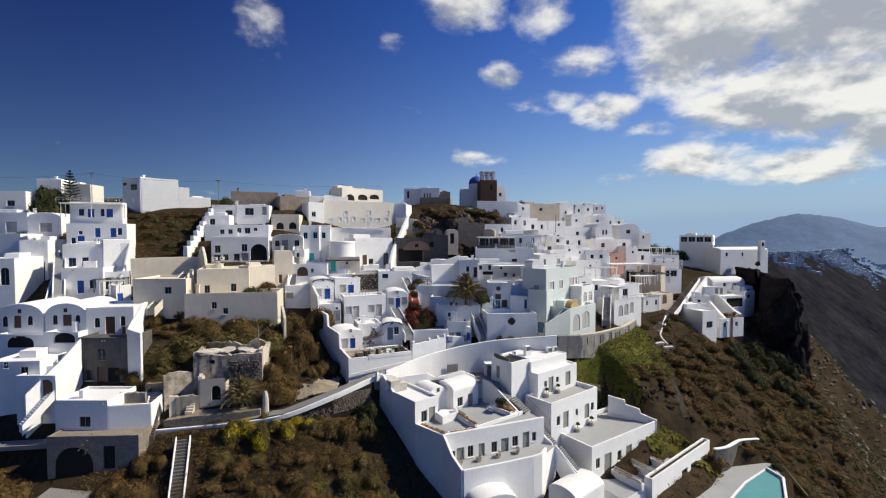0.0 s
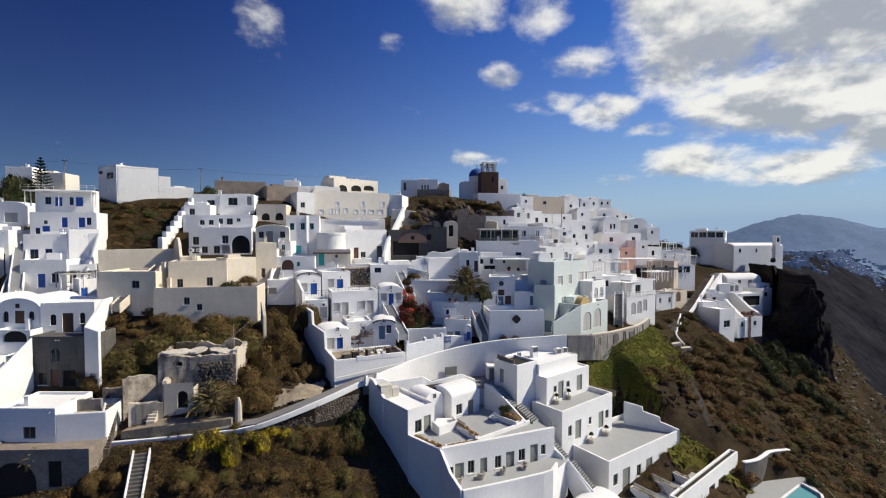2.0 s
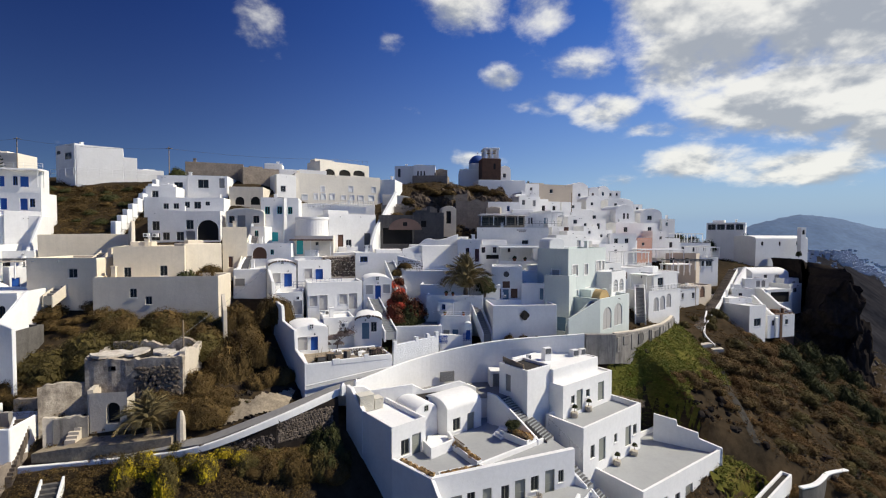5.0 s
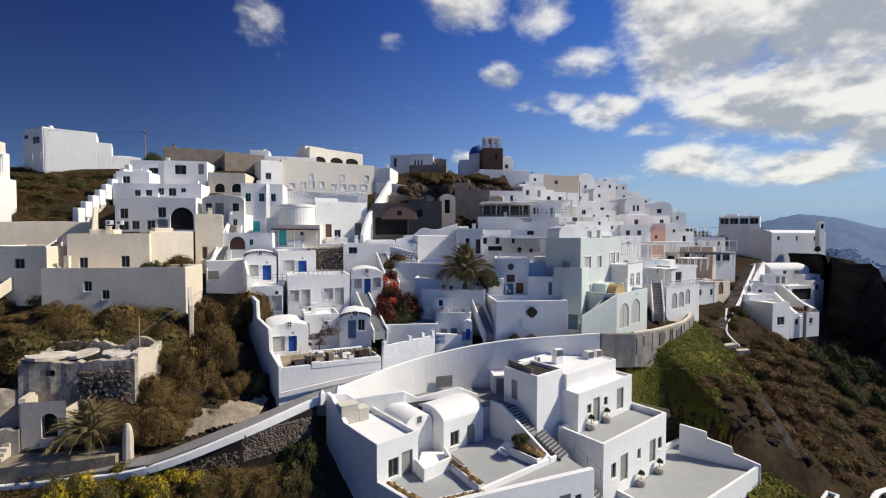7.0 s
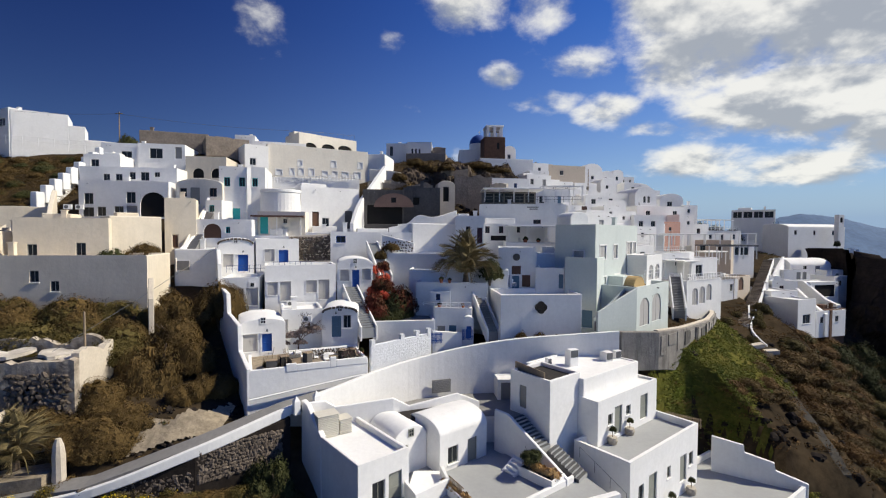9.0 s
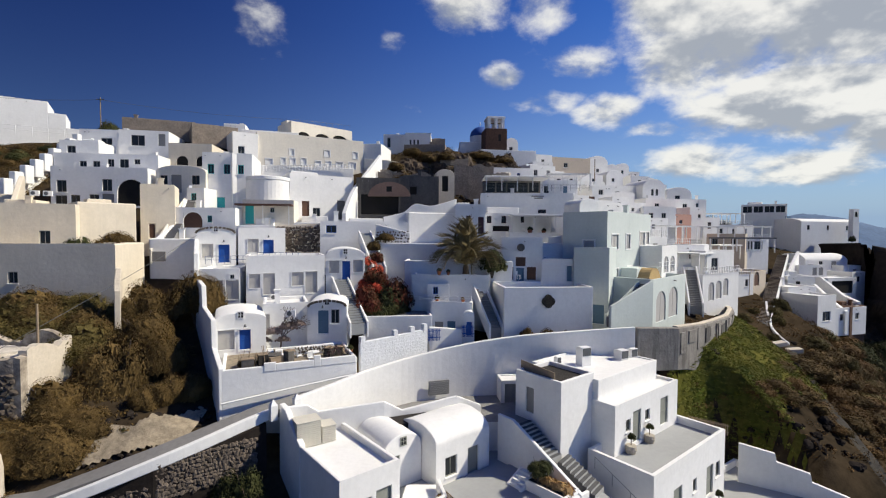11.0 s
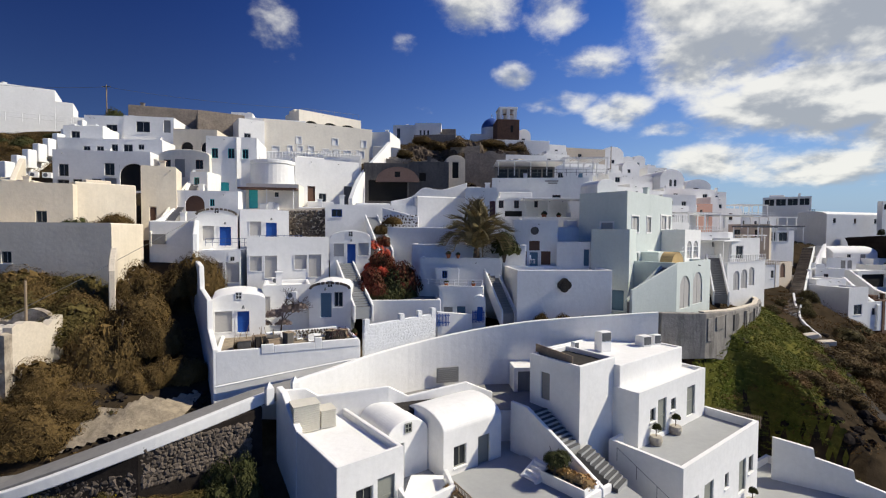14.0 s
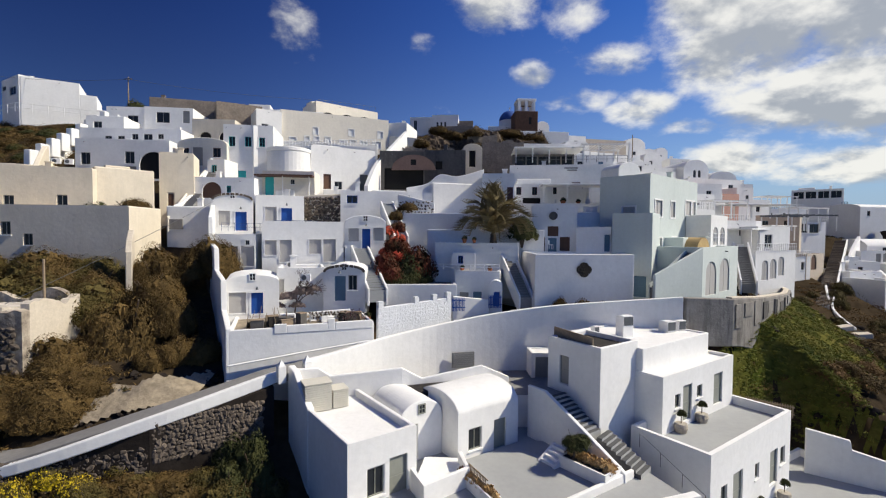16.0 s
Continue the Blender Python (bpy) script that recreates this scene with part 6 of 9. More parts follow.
for k in range(5):
    part("window", boxes((.4 + k * 1.75, 1.9 + k * 1.75, 0, .14, 2.6, 4.1)), GLASS, bar)
canopy("penthouse_canopy", "white flat canopy on square posts above the blue doors", -82.6, 99.2, 53.5, 16, 11.4, 2.2, 2.9, posts=3)
railing("roof_railing", "thin white roof railing on the terraced house", [(-85, 101, 57.0), (-82, 101.3, 57.0), (-72.3, 104.2, 57.0)], .9, WHITE, 1.5)
canopy("balcony_pergola", "thin metal pergola over a balcony", -66.5, 87.0, 38.6, 16, 5.0, 2.6, 2.5, slab=METAL, posts=3, post=METAL, slats=7)
canopy("veranda_pergola", "white flat veranda roof on pillars", 11.0, 98.4, 40.2, 0, 11.5, 2.6, 2.6, posts=5)
canopy("terrace_canopy", "white canopy over a roof terrace", 44, 118.5, 39.8, 8, 10, 4, 2.0, posts=4)
canopy("terrace_pergola", "white metal pergola with tables below it", 48.5, 112, 37.6, 10, 8, 5, 2.2, posts=4, slab=METAL, post=WHITE, slats=9)
canopy("balcony_canopy", "white canopy over the arcade balcony", 38.6, 103.8, 35.2, 38, 5.4, 3.0, 2.4, posts=3)
canopy("terrace_pergola", "white slatted pergola on a roof terrace", 36.0, 108.0, 39.2, 22, 6.4, 4.0, 2.4, posts=3, slats=12)
canopy("balcony_canopy", "white flat canopy on slim posts over a balcony", 44.6, 108.6, 35.0, 42, 5.6, 2.6, 2.5, posts=4)
canopy("terrace_pergola", "white slatted pergola on a roof terrace", 62.8, 131.0, 39.6, 16, 7.0, 4.0, 2.4, posts=4, slats=12)
canopy("balcony_canopy", "white flat canopy on slim posts over a balcony", 52.0, 121.4, 36.0, 24, 6.0, 3.0, 2.4, posts=4)
canopy("terrace_pergola", "white slatted pergola on a roof terrace", 66.0, 145.4, 43.0, 16, 8.0, 4.0, 2.3, posts=4, slats=14)
for line, h in (([(38.4, 102.3, 34.9), (46.6, 107.3, 34.9)], .95), ([(36.0, 107.8, 38.9), (42.2, 110.2, 38.9)], .9), ([(51.3, 116.8, 33.6), (57.0, 119.3, 33.6)], .9), ([(62.8, 131.8, 39.6), (69.8, 133.8, 39.6)], .9), ([(28.0, 100.4, 40.2), (33.4, 103.2, 40.2)], .9), ([(66.4, 146.8, 42.9), (77.0, 149.8, 42.9)], .9), ([(27.9, 93.2, 36.2), (31.8, 97.2, 36.2)], .9)):
    railing("terrace_railing", "white terrace railing with slim posts", line, h, WHITE, .45, 2, .045)
tarp = thing("straw_awning", "round straw-coloured barrel awning on the annex roof", "awning", pose(25.0, 89.4, 35.1, 0, 0, 42))
bm = bmesh.new()
rows = [[bm.verts.new((1.5 - 1.5 * math.cos(k * math.pi / 12), y, .1 + 1.45 * math.sin(k * math.pi / 12))) for y in (0, 1.8)] for k in range(13)]
for a, b in zip(rows, rows[1:]):
    bm.faces.new((a[0], b[0], b[1], a[1]))
bm.faces.new([r[0] for r in rows][::-1])
bm.faces.new([r[1] for r in rows])
part("cover", bm, STRAW, tarp)
part("side_frame", boxes((-.1, 0, -.1, 1.9, -.3, .5)), TIMBER, tarp)
part("side_frame", boxes((3.0, 3.1, -.1, 1.9, -.3, .5)), TIMBER, tarp)
turret = thing("round_bastion", "round white bastion with a raised rim", "bastion", pose(-22.9, 104.0, 41.5))
bm = bmesh.new()
for r0, r1, z0, z1 in ((3.1, 2.9, 0, 6.2), (3.0, 3.0, 6.2, 6.7)):
    tube(bm, (0, 0, z0), (0, 0, z1), r0, r1, 36)
soft(part("drum", bm, WHITE, turret, smooth=False), .08)
porch = thing("porch_roof", "thin brown porch roof on slim posts", "porch roof", pose(-25.1, 98.6, 44.0, 0, 0, 8.7))
part("slab", boxes((-.2, 7.0, -.2, 1.7, 0, .22)), BROWN, porch)
for x in (0, 3.3, 6.6):
    part("post", tube(bmesh.new(), (x, 0, -2.6), (x, 0, 0), .06, sides=6), WHITE, porch)
# garage gable
gable = thing("garage_gable", "pink plastered arch above the cave garage", "gable", pose(-9.4, 108.1, 46.0))
bm = bmesh.new()
rim = [(3.2 - 3.2 * math.cos(k * math.pi / 14), 2.2 * math.sin(k * math.pi / 14)) for k in range(15)]
f, b = [bm.verts.new((x, 0, z)) for x, z in rim], [bm.verts.new((x, .35, z)) for x, z in rim]
bm.faces.new(f[::-1])
bm.faces.new(b)
for k in range(15):
    bm.faces.new((f[k], f[(k + 1) % 15], b[(k + 1) % 15], b[k]))
bmesh.ops.recalc_face_normals(bm, faces=bm.faces)
part("arch_panel", bm, mat("dusty_pink_plaster", (.30, .19, .14), (.22, .14, .105), .92), gable)
# black box paints the dark of the vent hole
part("vent", boxes((2.8, 3.6, -.04, .1, .7, 1.5)), VOID, gable)


# ---- plants and rocks ----
def leaf_cloud(rng, count, radius, squash, leaf, lumps=20, shell=0.86, slim=1.0):
    """Leaf quads on a lumpy, rounded crown over a shell of broad inner leaves."""
    way = rng.normal(size=(lumps, 3))
    way /= np.linalg.norm(way, axis=1)[:, None]
    way[:, 2] = np.abs(way[:, 2])
    hub = way * rng.uniform(.38, .62, (lumps, 1)) * radius
    size = rng.uniform(.32, .46, lumps) * radius
    inner = count // 14
    pick = rng.integers(0, lumps, count + inner)
    d = rng.normal(size=(count + inner, 3))
    d /= np.linalg.norm(d, axis=1)[:, None]
    deep = np.where(np.arange(count + inner) < count, shell + (1.08 - shell) * rng.random(count + inner) ** .7, .72)
    c = hub[pick] + d * (size[pick] * deep)[:, None]
    # spread from the crown's middle and the lump's own
    d = d + c * .6
    d /= np.linalg.norm(d, axis=1)[:, None]
    c[:, 2] = np.abs(c[:, 2]) * squash
    return np.concatenate([leaves_at(rng, c[:count], d[:count], leaf, slim), leaves_at(rng, c[count:], d[count:], max(leaf * 4.2, .2))])


def leaves_at(rng, c, d, leaf, slim=1.0):
    n = len(c)
    out = d + rng.normal(scale=.34, size=(n, 3))
    side = np.cross(out, rng.normal(size=(n, 3)))
    side /= np.linalg.norm(side, axis=1)[:, None] + 1e-9
    up = np.cross(side, out)
    up /= np.linalg.norm(up, axis=1)[:, None] + 1e-9
    s = leaf * rng.uniform(.6, 1.4, (n, 1))
    a, b = .5 * slim, .35 / slim
    v = np.stack([c - side * s * a, c + up * s * b, c + side * s * a, c - up * s * b], 1)
    return v.reshape(-1, 3)


def quad_mesh(name, v, material):
    n = len(v) // 4
    me = bpy.data.meshes.new(name)
    me.vertices.add(n * 4)
    me.vertices.foreach_set("co", v.astype(np.float32).ravel())
    me.loops.add(n * 4)
    me.loops.foreach_set("vertex_index", np.arange(n * 4, dtype=np.int32))
    me.polygons.add(n)
    me.polygons.foreach_set("loop_start", np.arange(0, n * 4, 4, dtype=np.int32))
    me.update(calc_edges=True)
    me.materials.append(material)
    return me


rng = np.random.default_rng(7)
CROWNS = {key: [quad_mesh("crown", leaf_cloud(rng, count, 1.0, .85, leaf, slim=1.7 if key in ("dry", "low", "dark", "olive", "rust") else 1.0), material) for _ in range(3)]
          for key, material, count, leaf in (("dry", DRYLEAF, 32000, .029), ("low", DRYLEAF, 7000, .058), ("dark", DARKLEAF, 7000, .055), ("olive", OLIVELEAF, 14000, .04), ("rust", RUSTLEAF, 7000, .055), ("yellow", YELLOWLEAF, 3800, .05), ("tuft", TUFT, 500, .2), ("red", REDLEAF, 1200, .09), ("maroon", MAROONLEAF, 3200, .085), ("mauve", MAUVELEAF, 1300, .09))}


def limb_mesh():
    bm = bmesh.new()
    for k in range(7):
        a = k * math.tau / 7 + random.uniform(-.3, .3)
        tip = Vector((math.cos(a) * random.uniform(.3, .6), math.sin(a) * random.uniform(.3, .6), random.uniform(.35, .7)))
        tube(bm, (0, 0, -.3), tip * .5 + Vector((0, 0, .08)), .05, .03, 5)
        tube(bm, tip * .5 + Vector((0, 0, .08)), tip, .03, .012, 5)
    me = bpy.data.meshes.new("trunk")
    bm.to_mesh(me)
    bm.free()
    me.materials.append(BARK)
    return me


TWIGS = limb_mesh()


def bush(kind, label, x, y, r, h=None, z=None, name="bush", category="bush", group="hillside bushes"):
    """A shrub with limbs and a lumpy leaf crown, r wide and h high, standing on the slope."""
    z = ground_height(x, y) - .2 if z is None else z
    root = thing(name, label, category, pose(x, y, z, 0, 0, random.uniform(0, 360)), group)
    h = (h or r * .95) * 1.25
    r *= 1.12
    for nm, me in (("trunk", TWIGS), ("crown", random.choice(CROWNS[kind]))):
        ob = new(nm, me)
        ob.parent, ob.scale = root, (r, r, h)
    return root


for x, y, r, h in ((-45.5, 73.5, 3.2, 3.2), (-41.5, 75.5, 3.4, 3.2), (-37.5, 77, 3.2, 2.8), (-39.5, 72.6, 2.6, 2.6), (-44.0, 70.4, 2.3, 2.4), (-47.2, 71.2, 2.0, 2.4),
                   (-33.8, 78.5, 3.0, 2.6), (-29.6, 78.5, 3.0, 2.8), (-33, 82.5, 2.6, 2.2), (-28.6, 83, 2.6, 2.4), (-36.8, 80.5, 2.6, 2.4), (-41.5, 79.5, 2.6, 2.2)):
    bush("olive" if r > 2.5 else "dry", "large dry brown-green shrub on the stony slope", x, y, r * 1.1, h * 1.1)
for x, y, r, h, z in ((-25.4, 77.0, 3.6, 7.6, 24.9), (-35.4, 80.4, 3.8, 3.6, 31.6), (-40.2, 78.6, 3.0, 3.6, 31.4), (-30.6, 80.0, 2.6, 3.6, 30.2), (-25.2, 70.2, 3.1, 3.0, 24.6), (-23.0, 84.6, 2.8, 4.4, 32.5), (-27.2, 82.6, 2.6, 4.0, 31.5), (-25.4, 79.6, 2.8, 3.6, 30.0), (-22.4, 78.2, 2.0, 3.2, 28.6), (-26.0, 72.0, 2.5, 2.0, 25.6), (-23.6, 71.0, 1.7, 1.5, 25.8), (-30.6, 71.0, 1.6, 1.4, 25.6)):
    bush("dry", "tall rounded brown shrub beside the lane", x, y, r, h, z)
for x, y, r, h in ((-55.5, 57.0, 3.4, 3.4), (-52.2, 55.0, 2.8, 2.8), (-58.5, 60.0, 2.4, 2.4), (-42.4, 57.6, 2.4, 2.6), (-39.2, 57.0, 2.3, 2.6), (-40.5, 60.4, 1.8, 2.0), (-37.6, 60.6, 1.5, 1.6)):
    bush("dry", "dense dry shrub below the stone cellar", x, y, r, h)
gen = np.random.default_rng(15)
for k in range(560):
    x, y = gen.uniform(33, 104), gen.uniform(64, 124)
    beside = min(math.hypot(x - a, y - b) for a, b in TRACK_LINE)
    if y > 90 + (x - 37) * .84 or x > 66 + (y - 66) * .66 or (y < 84 and x < 41 + (80 - y) * .9) or beside < 1.9 or y > x + 51:
        continue
    r = gen.uniform(1.1, 2.0) + 1.0 * (noise.noise(Vector((x * .1, y * .1, 4))) > .05)
    bush(("low", "rust", "low", "olive", "rust")[k % 5], "rounded dry shrub on the slope above the bay", x, y, r, r * .72, name="slope_shrub", group="slope shrubs")
for k in range(70):
    x, y = gen.uniform(-52, -21), gen.uniform(66, 88)
    if (-40 < x < -27 and y < 75) or y > 96 + x * .25 or y < 69 + max(0, x + 30) * .5 or x > -25 + (76 - y) * .45:
        continue
    r = gen.uniform(1.3, 2.3)
    bush("low", "low dry shrub on the stony slope", x, y, r, r * .8)
for k in range(150):
    x, y = gen.uniform(-45, -4), gen.uniform(43, 63.5)
    if -37.5 < x < -30.5 or x > -13.5 + (64 - y) * .95 or y > 62 + max(0, x + 22) * .3:
        continue
    r = gen.uniform(1.1, 2.1)
    bush(("low", "rust", "olive", "low")[k % 4], "dense dry shrub below the lane", x, y, r, r * .72)
for x, y, r in ((-11.5, 62.8, 1.5), (-9.6, 60.6, 1.6), (-12.8, 60.0, 1.7), (-8.4, 57.6, 1.6), (-11.2, 57.2, 1.7), (-6.6, 55.2, 1.5), (-9.4, 54.4, 1.6)):
    bush("olive", "green-brown hedge shrub beside the hotel", x, y, r, r * .9, group="hedge shrubs")
for k in range(16):
    x = -18.6 + k * .58
    y = 67.6 + (x + 18.6) * .2 - (1.0 if k % 2 else 2.6)
    low = ground_height(x, y) - .2
    bush(("olive", "low", "dry")[k % 3], "dark dry shrub at the foot of the lane wall", x, y, 1.4 + .25 * (k % 3), max(1.2, 23.6 - .4 * (k % 4) - low) / 1.25, low, group="lane wall shrubs")
for x, y, r, top in ((-12.6, 68.9, 1.2, 25.0), (-11.4, 69.0, 1.3, 25.8), (-10.6, 68.2, 1.3, 25.2), (-11.8, 67.4, 1.5, 24.2), (-10.4, 66.6, 1.4, 23.6)):
    low = ground_height(x, y) - .2
    bush("dark", "dark tangled shrub growing up the lane wall beside the hotel", x, y, r, (top - low) / 1.25, low, group="lane wall shrubs")
for x, y, r in ((-20.2, 75.2, 1.5), (-18.8, 76.4, 1.6), (-21.4, 74.0, 1.3)):
    bush("dry", "dark shrub in the shade of the terrace wall", x, y, r, r * 1.3)
for k in range(16):
    x, y = gen.uniform(73, 93), gen.uniform(108, 124)
    r = gen.uniform(1.8, 3.2)
    bush("dark", "dark bushy tree on the slope below the crag", x, y, r, r * 1.4, name="evergreen_tree", category="tree", group="crag trees")
for k in range(44):
    x, y = gen.uniform(-86, -57), gen.uniform(99, 118)
    r = gen.uniform(1.1, 2.2)
    bush(("low", "dark")[k % 2], "dry shrub on the hilltop slope", x, y, r, r * .7)
for k, (x, y, r) in enumerate(((-29.6, 63.2, 1.3), (-28.2, 64.2, 1.5), (-26.6, 64.0, 1.6), (-25.6, 65.2, 1.3), (-24.0, 64.9, 1.6), (-22.6, 65.9, 1.4), (-21.2, 66.2, 1.6), (-19.7, 67.4, 1.4), (-18.4, 67.4, 1.3), (-25.2, 62.6, 1.4), (-22.0, 63.9, 1.3), (-19.4, 65.2, 1.2))):
    low = ground_height(x, y) - .2
    h = max(1.3, 24.7 - .5 * (k % 3) - low) / 1.25
    shrub = bush("olive", "green shrub speckled with bright yellow flowers", x, y, r, h, low, name="flowering_bush", group="yellow flowering bushes")
    ob = new("flowers", CROWNS["yellow"][k % 3])
    ob.parent, ob.scale, ob.rotation_euler = shrub, (r * 1.15, r * 1.15, h * 1.29), (0, 0, k)
for x, y, r, h, z in ((-36.6, 86.8, 1.8, 2.4, 37.5), (-4.6, 87.4, 2.2, 2.6, 31.4), (-3.2, 88.4, 1.6, 2.0, 31.8)):
    bush("dark", "dark leafy shrub against a house wall", x, y, r, h, z)
bush("dry", "pale bare shrub in front of the cream house", -34.8, 89.5, 2.2, 2.6, 38.2)
for x, y, r, h, z in ((-6.4, 89.6, 1.3, 1.3, 34.2), (-5.2, 88.2, 1.2, 1.0, 34.0), (-6.8, 92.2, .9, .9, 36.8)):
    bush("red", "red flowering bougainvillea spilling over the steps", x, y, r, h, z, name="bougainvillea", group="bougainvillea")
for x, y, r in ((10.6, 84.2, .9), (12.6, 84.1, 1.0), (14.4, 83.8, .8)):
    bush("dry", "round clipped shrub at the foot of the terrace", x, y, r, r + .7, 29.5, group="clipped shrubs")
for x, y, r, h, z in ((-4.2, 131, 2.2, 1.6, 56), (-8, 126, 3.0, 2.6, 51), (-5, 120, 2.6, 2.2, 49), (9, 133, 3.6, 1.6, 55.6), (4, 132.4, 3.6, 1.6, 55.6), (13.6, 131.6, 3.0, 1.5, 54.6), (6.4, 130, 2.4, 1.8, 53.6), (11.4, 130, 2.4, 1.6, 53.0), (1.0, 130.6, 2.6, 1.6, 54.6), (-6.4, 122.4, 1.8, 1.6, 52.0), (2.4, 124, 2.0, 1.5, 54.0), (-1, 128, 2.4, 2.0, 54.2), (-9, 116, 2.2, 2.0, 48)):
    bush("dry", "dark dry shrub below the summit", x, y, r, h, z)
for x, y, r, h in ((80, 174, 5, 6), (86, 176, 4.4, 5), (76, 172, 3.6, 6.5), (90, 173, 3.4, 4), (72, 170, 3.4, 6)):
    bush("dark", "dark evergreen tree on the ridge", x, y, r, h, 40, name="evergreen_tree", category="tree", group="ridge trees")
for x, y, r, h, z in ((84.0, 126.5, 3.0, 6.0, 12.5), (88.0, 125.0, 3.0, 5.6, 9.5), (80.5, 124.6, 2.2, 3.6, 14.5), (91.5, 124.0, 2.6, 5.0, 7.0)):
    bush("dark", "dark bushy tree at the foot of the crag", x, y, r, h, z, name="evergreen_tree", category="tree", group="crag trees")
bush("dark", "dark spreading tree on the hilltop", -100, 117, 4.6, 6.5, 55.5, name="spreading_tree", category="tree", group="hilltop trees")
bush("dark", "small dark hilltop tree", -55.5, 118, 2.0, 3.0, 56.6, name="spreading_tree", category="tree", group="hilltop trees")
bush("dark", "dark tree crown behind the arcade house", -34, 150, 4, 4, 62, name="spreading_tree", category="tree", group="hilltop trees")


def conifer(x, y, z, h):
    root = thing("norfolk_pine", "tall tiered dark pine on the hilltop", "tree", pose(x, y, z))
    part("trunk", tube(bmesh.new(), (0, 0, -1), (0, 0, h), .22, .04), BARK, root)
    for k in range(11):
        f = k / 10
        r = (1 - f) ** .8 * h * .26 + .25
        n = 16
        c, d = [], []
        for i in range(n * 16):
            a, q = rng.uniform(0, math.tau), rng.random() ** .6
            a = round(a / math.tau * 9) / 9 * math.tau + rng.normal(0, .12) + k
            c.append((math.cos(a) * r * q, math.sin(a) * r * q, h * (.14 + .84 * f) + .28 * q * q * r + rng.normal(0, .07)))
            d.append((0, 0, 1))
        ob = new("branch_tier", quad_mesh("branch_tier", leaves_at(rng, np.array(c), np.array(d, float), .34), PINELEAF))
        ob.parent = root


conifer(-95.5, 118, 57, 9.0)


def frond_mesh(length, droop):
    """An arched palm frond with two rows of leaflets."""
    bm = bmesh.new()
    n = 30
    rib = [Vector((length * k / n * math.cos(droop * k / n * .6), 0, length * (.42 * math.sin(k / n * 2.0) - droop * .42 * (k / n) ** 2))) for k in range(n + 1)]
    for a, b in zip(rib, rib[1:]):
        tube(bm, a, b, .012, .01, 4, False)
    for k in range(3, n + 1):
        t = k / n
        size = length * .19 * math.sin(min(1, t * 1.15 + .12) * math.pi * .8) + .12
        for s in (-1, 1):
            for q in (0, .5):
                p = rib[k].lerp(rib[k - 1], q)
                tip = p + Vector((size * .75, s * size * .6, -size * (.05 + .3 * random.random())))
                w = Vector((.007, 0, .004))
                bm.faces.new([bm.verts.new(v) for v in (p - w, p + w, tip)])
    me = bpy.data.meshes.new("frond")
    bm.to_mesh(me)
    bm.free()
    me.materials.append(PALMLEAF)
    return me


FRONDS = [frond_mesh(1.0, d) for d in (.25, .5, .8, 1.2)]


def palm(label, x, y, z, trunk, length, count):
    root = thing("palm_tree", label, "palm tree", pose(x, y, z), "palms")
    bm = bmesh.new()
    for k in range(7):
        tube(bm, (0, 0, trunk * k / 7 - .4), (0, 0, trunk * (k + 1) / 7 - .4), .42 - .015 * k, .34 - .015 * k, 10)
    part("trunk", bm, BARK, root)
    for k in range(count):
        f = k / count
        ob = new("frond", FRONDS[min(3, int(f * 4))])
        ob.parent = root
        ob.matrix_basis = pose(0, 0, trunk - .5, 0, -84 + 80 * f + random.uniform(-7, 7), k * 137.5) @ Matrix.Scale(length * random.uniform(.85, 1.1), 4)
    return root


palm("large date palm with a broad feathery crown", 4.6, 90.0, 36.3, 1.0, 4.6, 58)
palm("unkempt palm in front of the ruined house", -29.9, 67.3, 23.9, 1.3, 3.5, 62)
palm("low green palm below the hotel", -2.6, 56.4, 13.5, .8, 2.2, 30)
palm("spiky palm above the stone cellar", -47.6, 61.0, 20.8, .5, 1.8, 26)
palm("small palm beside the church", 27.5, 162, 58, 1.6, 2.2, 22)
bush("dark", "dark shrub beside the palm", 7.6, 90.4, 1.8, 2.6, 36.4)


def in_any(x, y, spots):
    return any(a <= x <= b and c <= y <= d for a, b, c, d in spots)


def scatter(name, label, spots, count, material, low, high, leaf, per, lie=.62, keep=None, lift=-.05):
    """Low growth over stretches of the slope, one sheet of many small clumps."""
    gen = np.random.default_rng(len(name) + count)
    area = np.array([(b - a) * (d - c) for a, b, c, d in spots], float)
    cs, ds = [], []
    for _ in range(count):
        a, b, c, d = spots[gen.choice(len(spots), p=area / area.sum())]
        x, y = gen.uniform(a, b), gen.uniform(c, d)
        if keep and not keep(x, y, gen):
            continue
        r = gen.uniform(low, high) * (.6 + .8 * max(0, noise.noise(Vector((x * .15, y * .15, 3)))) + .2)
        dirs = gen.normal(size=(per, 3))
        dirs /= np.linalg.norm(dirs, axis=1)[:, None]
        dirs[:, 2] = np.abs(dirs[:, 2])
        p = dirs * r * gen.uniform(.7, 1.0, (per, 1))
        p[:, 2] *= lie
        cs.append(p + (x, y, ground_height(x, y) + lift))
        ds.append(dirs)
    v = leaves_at(gen, np.concatenate(cs), np.concatenate(ds), leaf, 1.7)
    return tagged(new(name, quad_mesh(name, v, material)), label, "scrub", kind="stuff")


def patchy(x, y, gen):
    return noise.noise(Vector((x * .09, y * .09, 0))) + gen.uniform(-.5, .5) > -.22


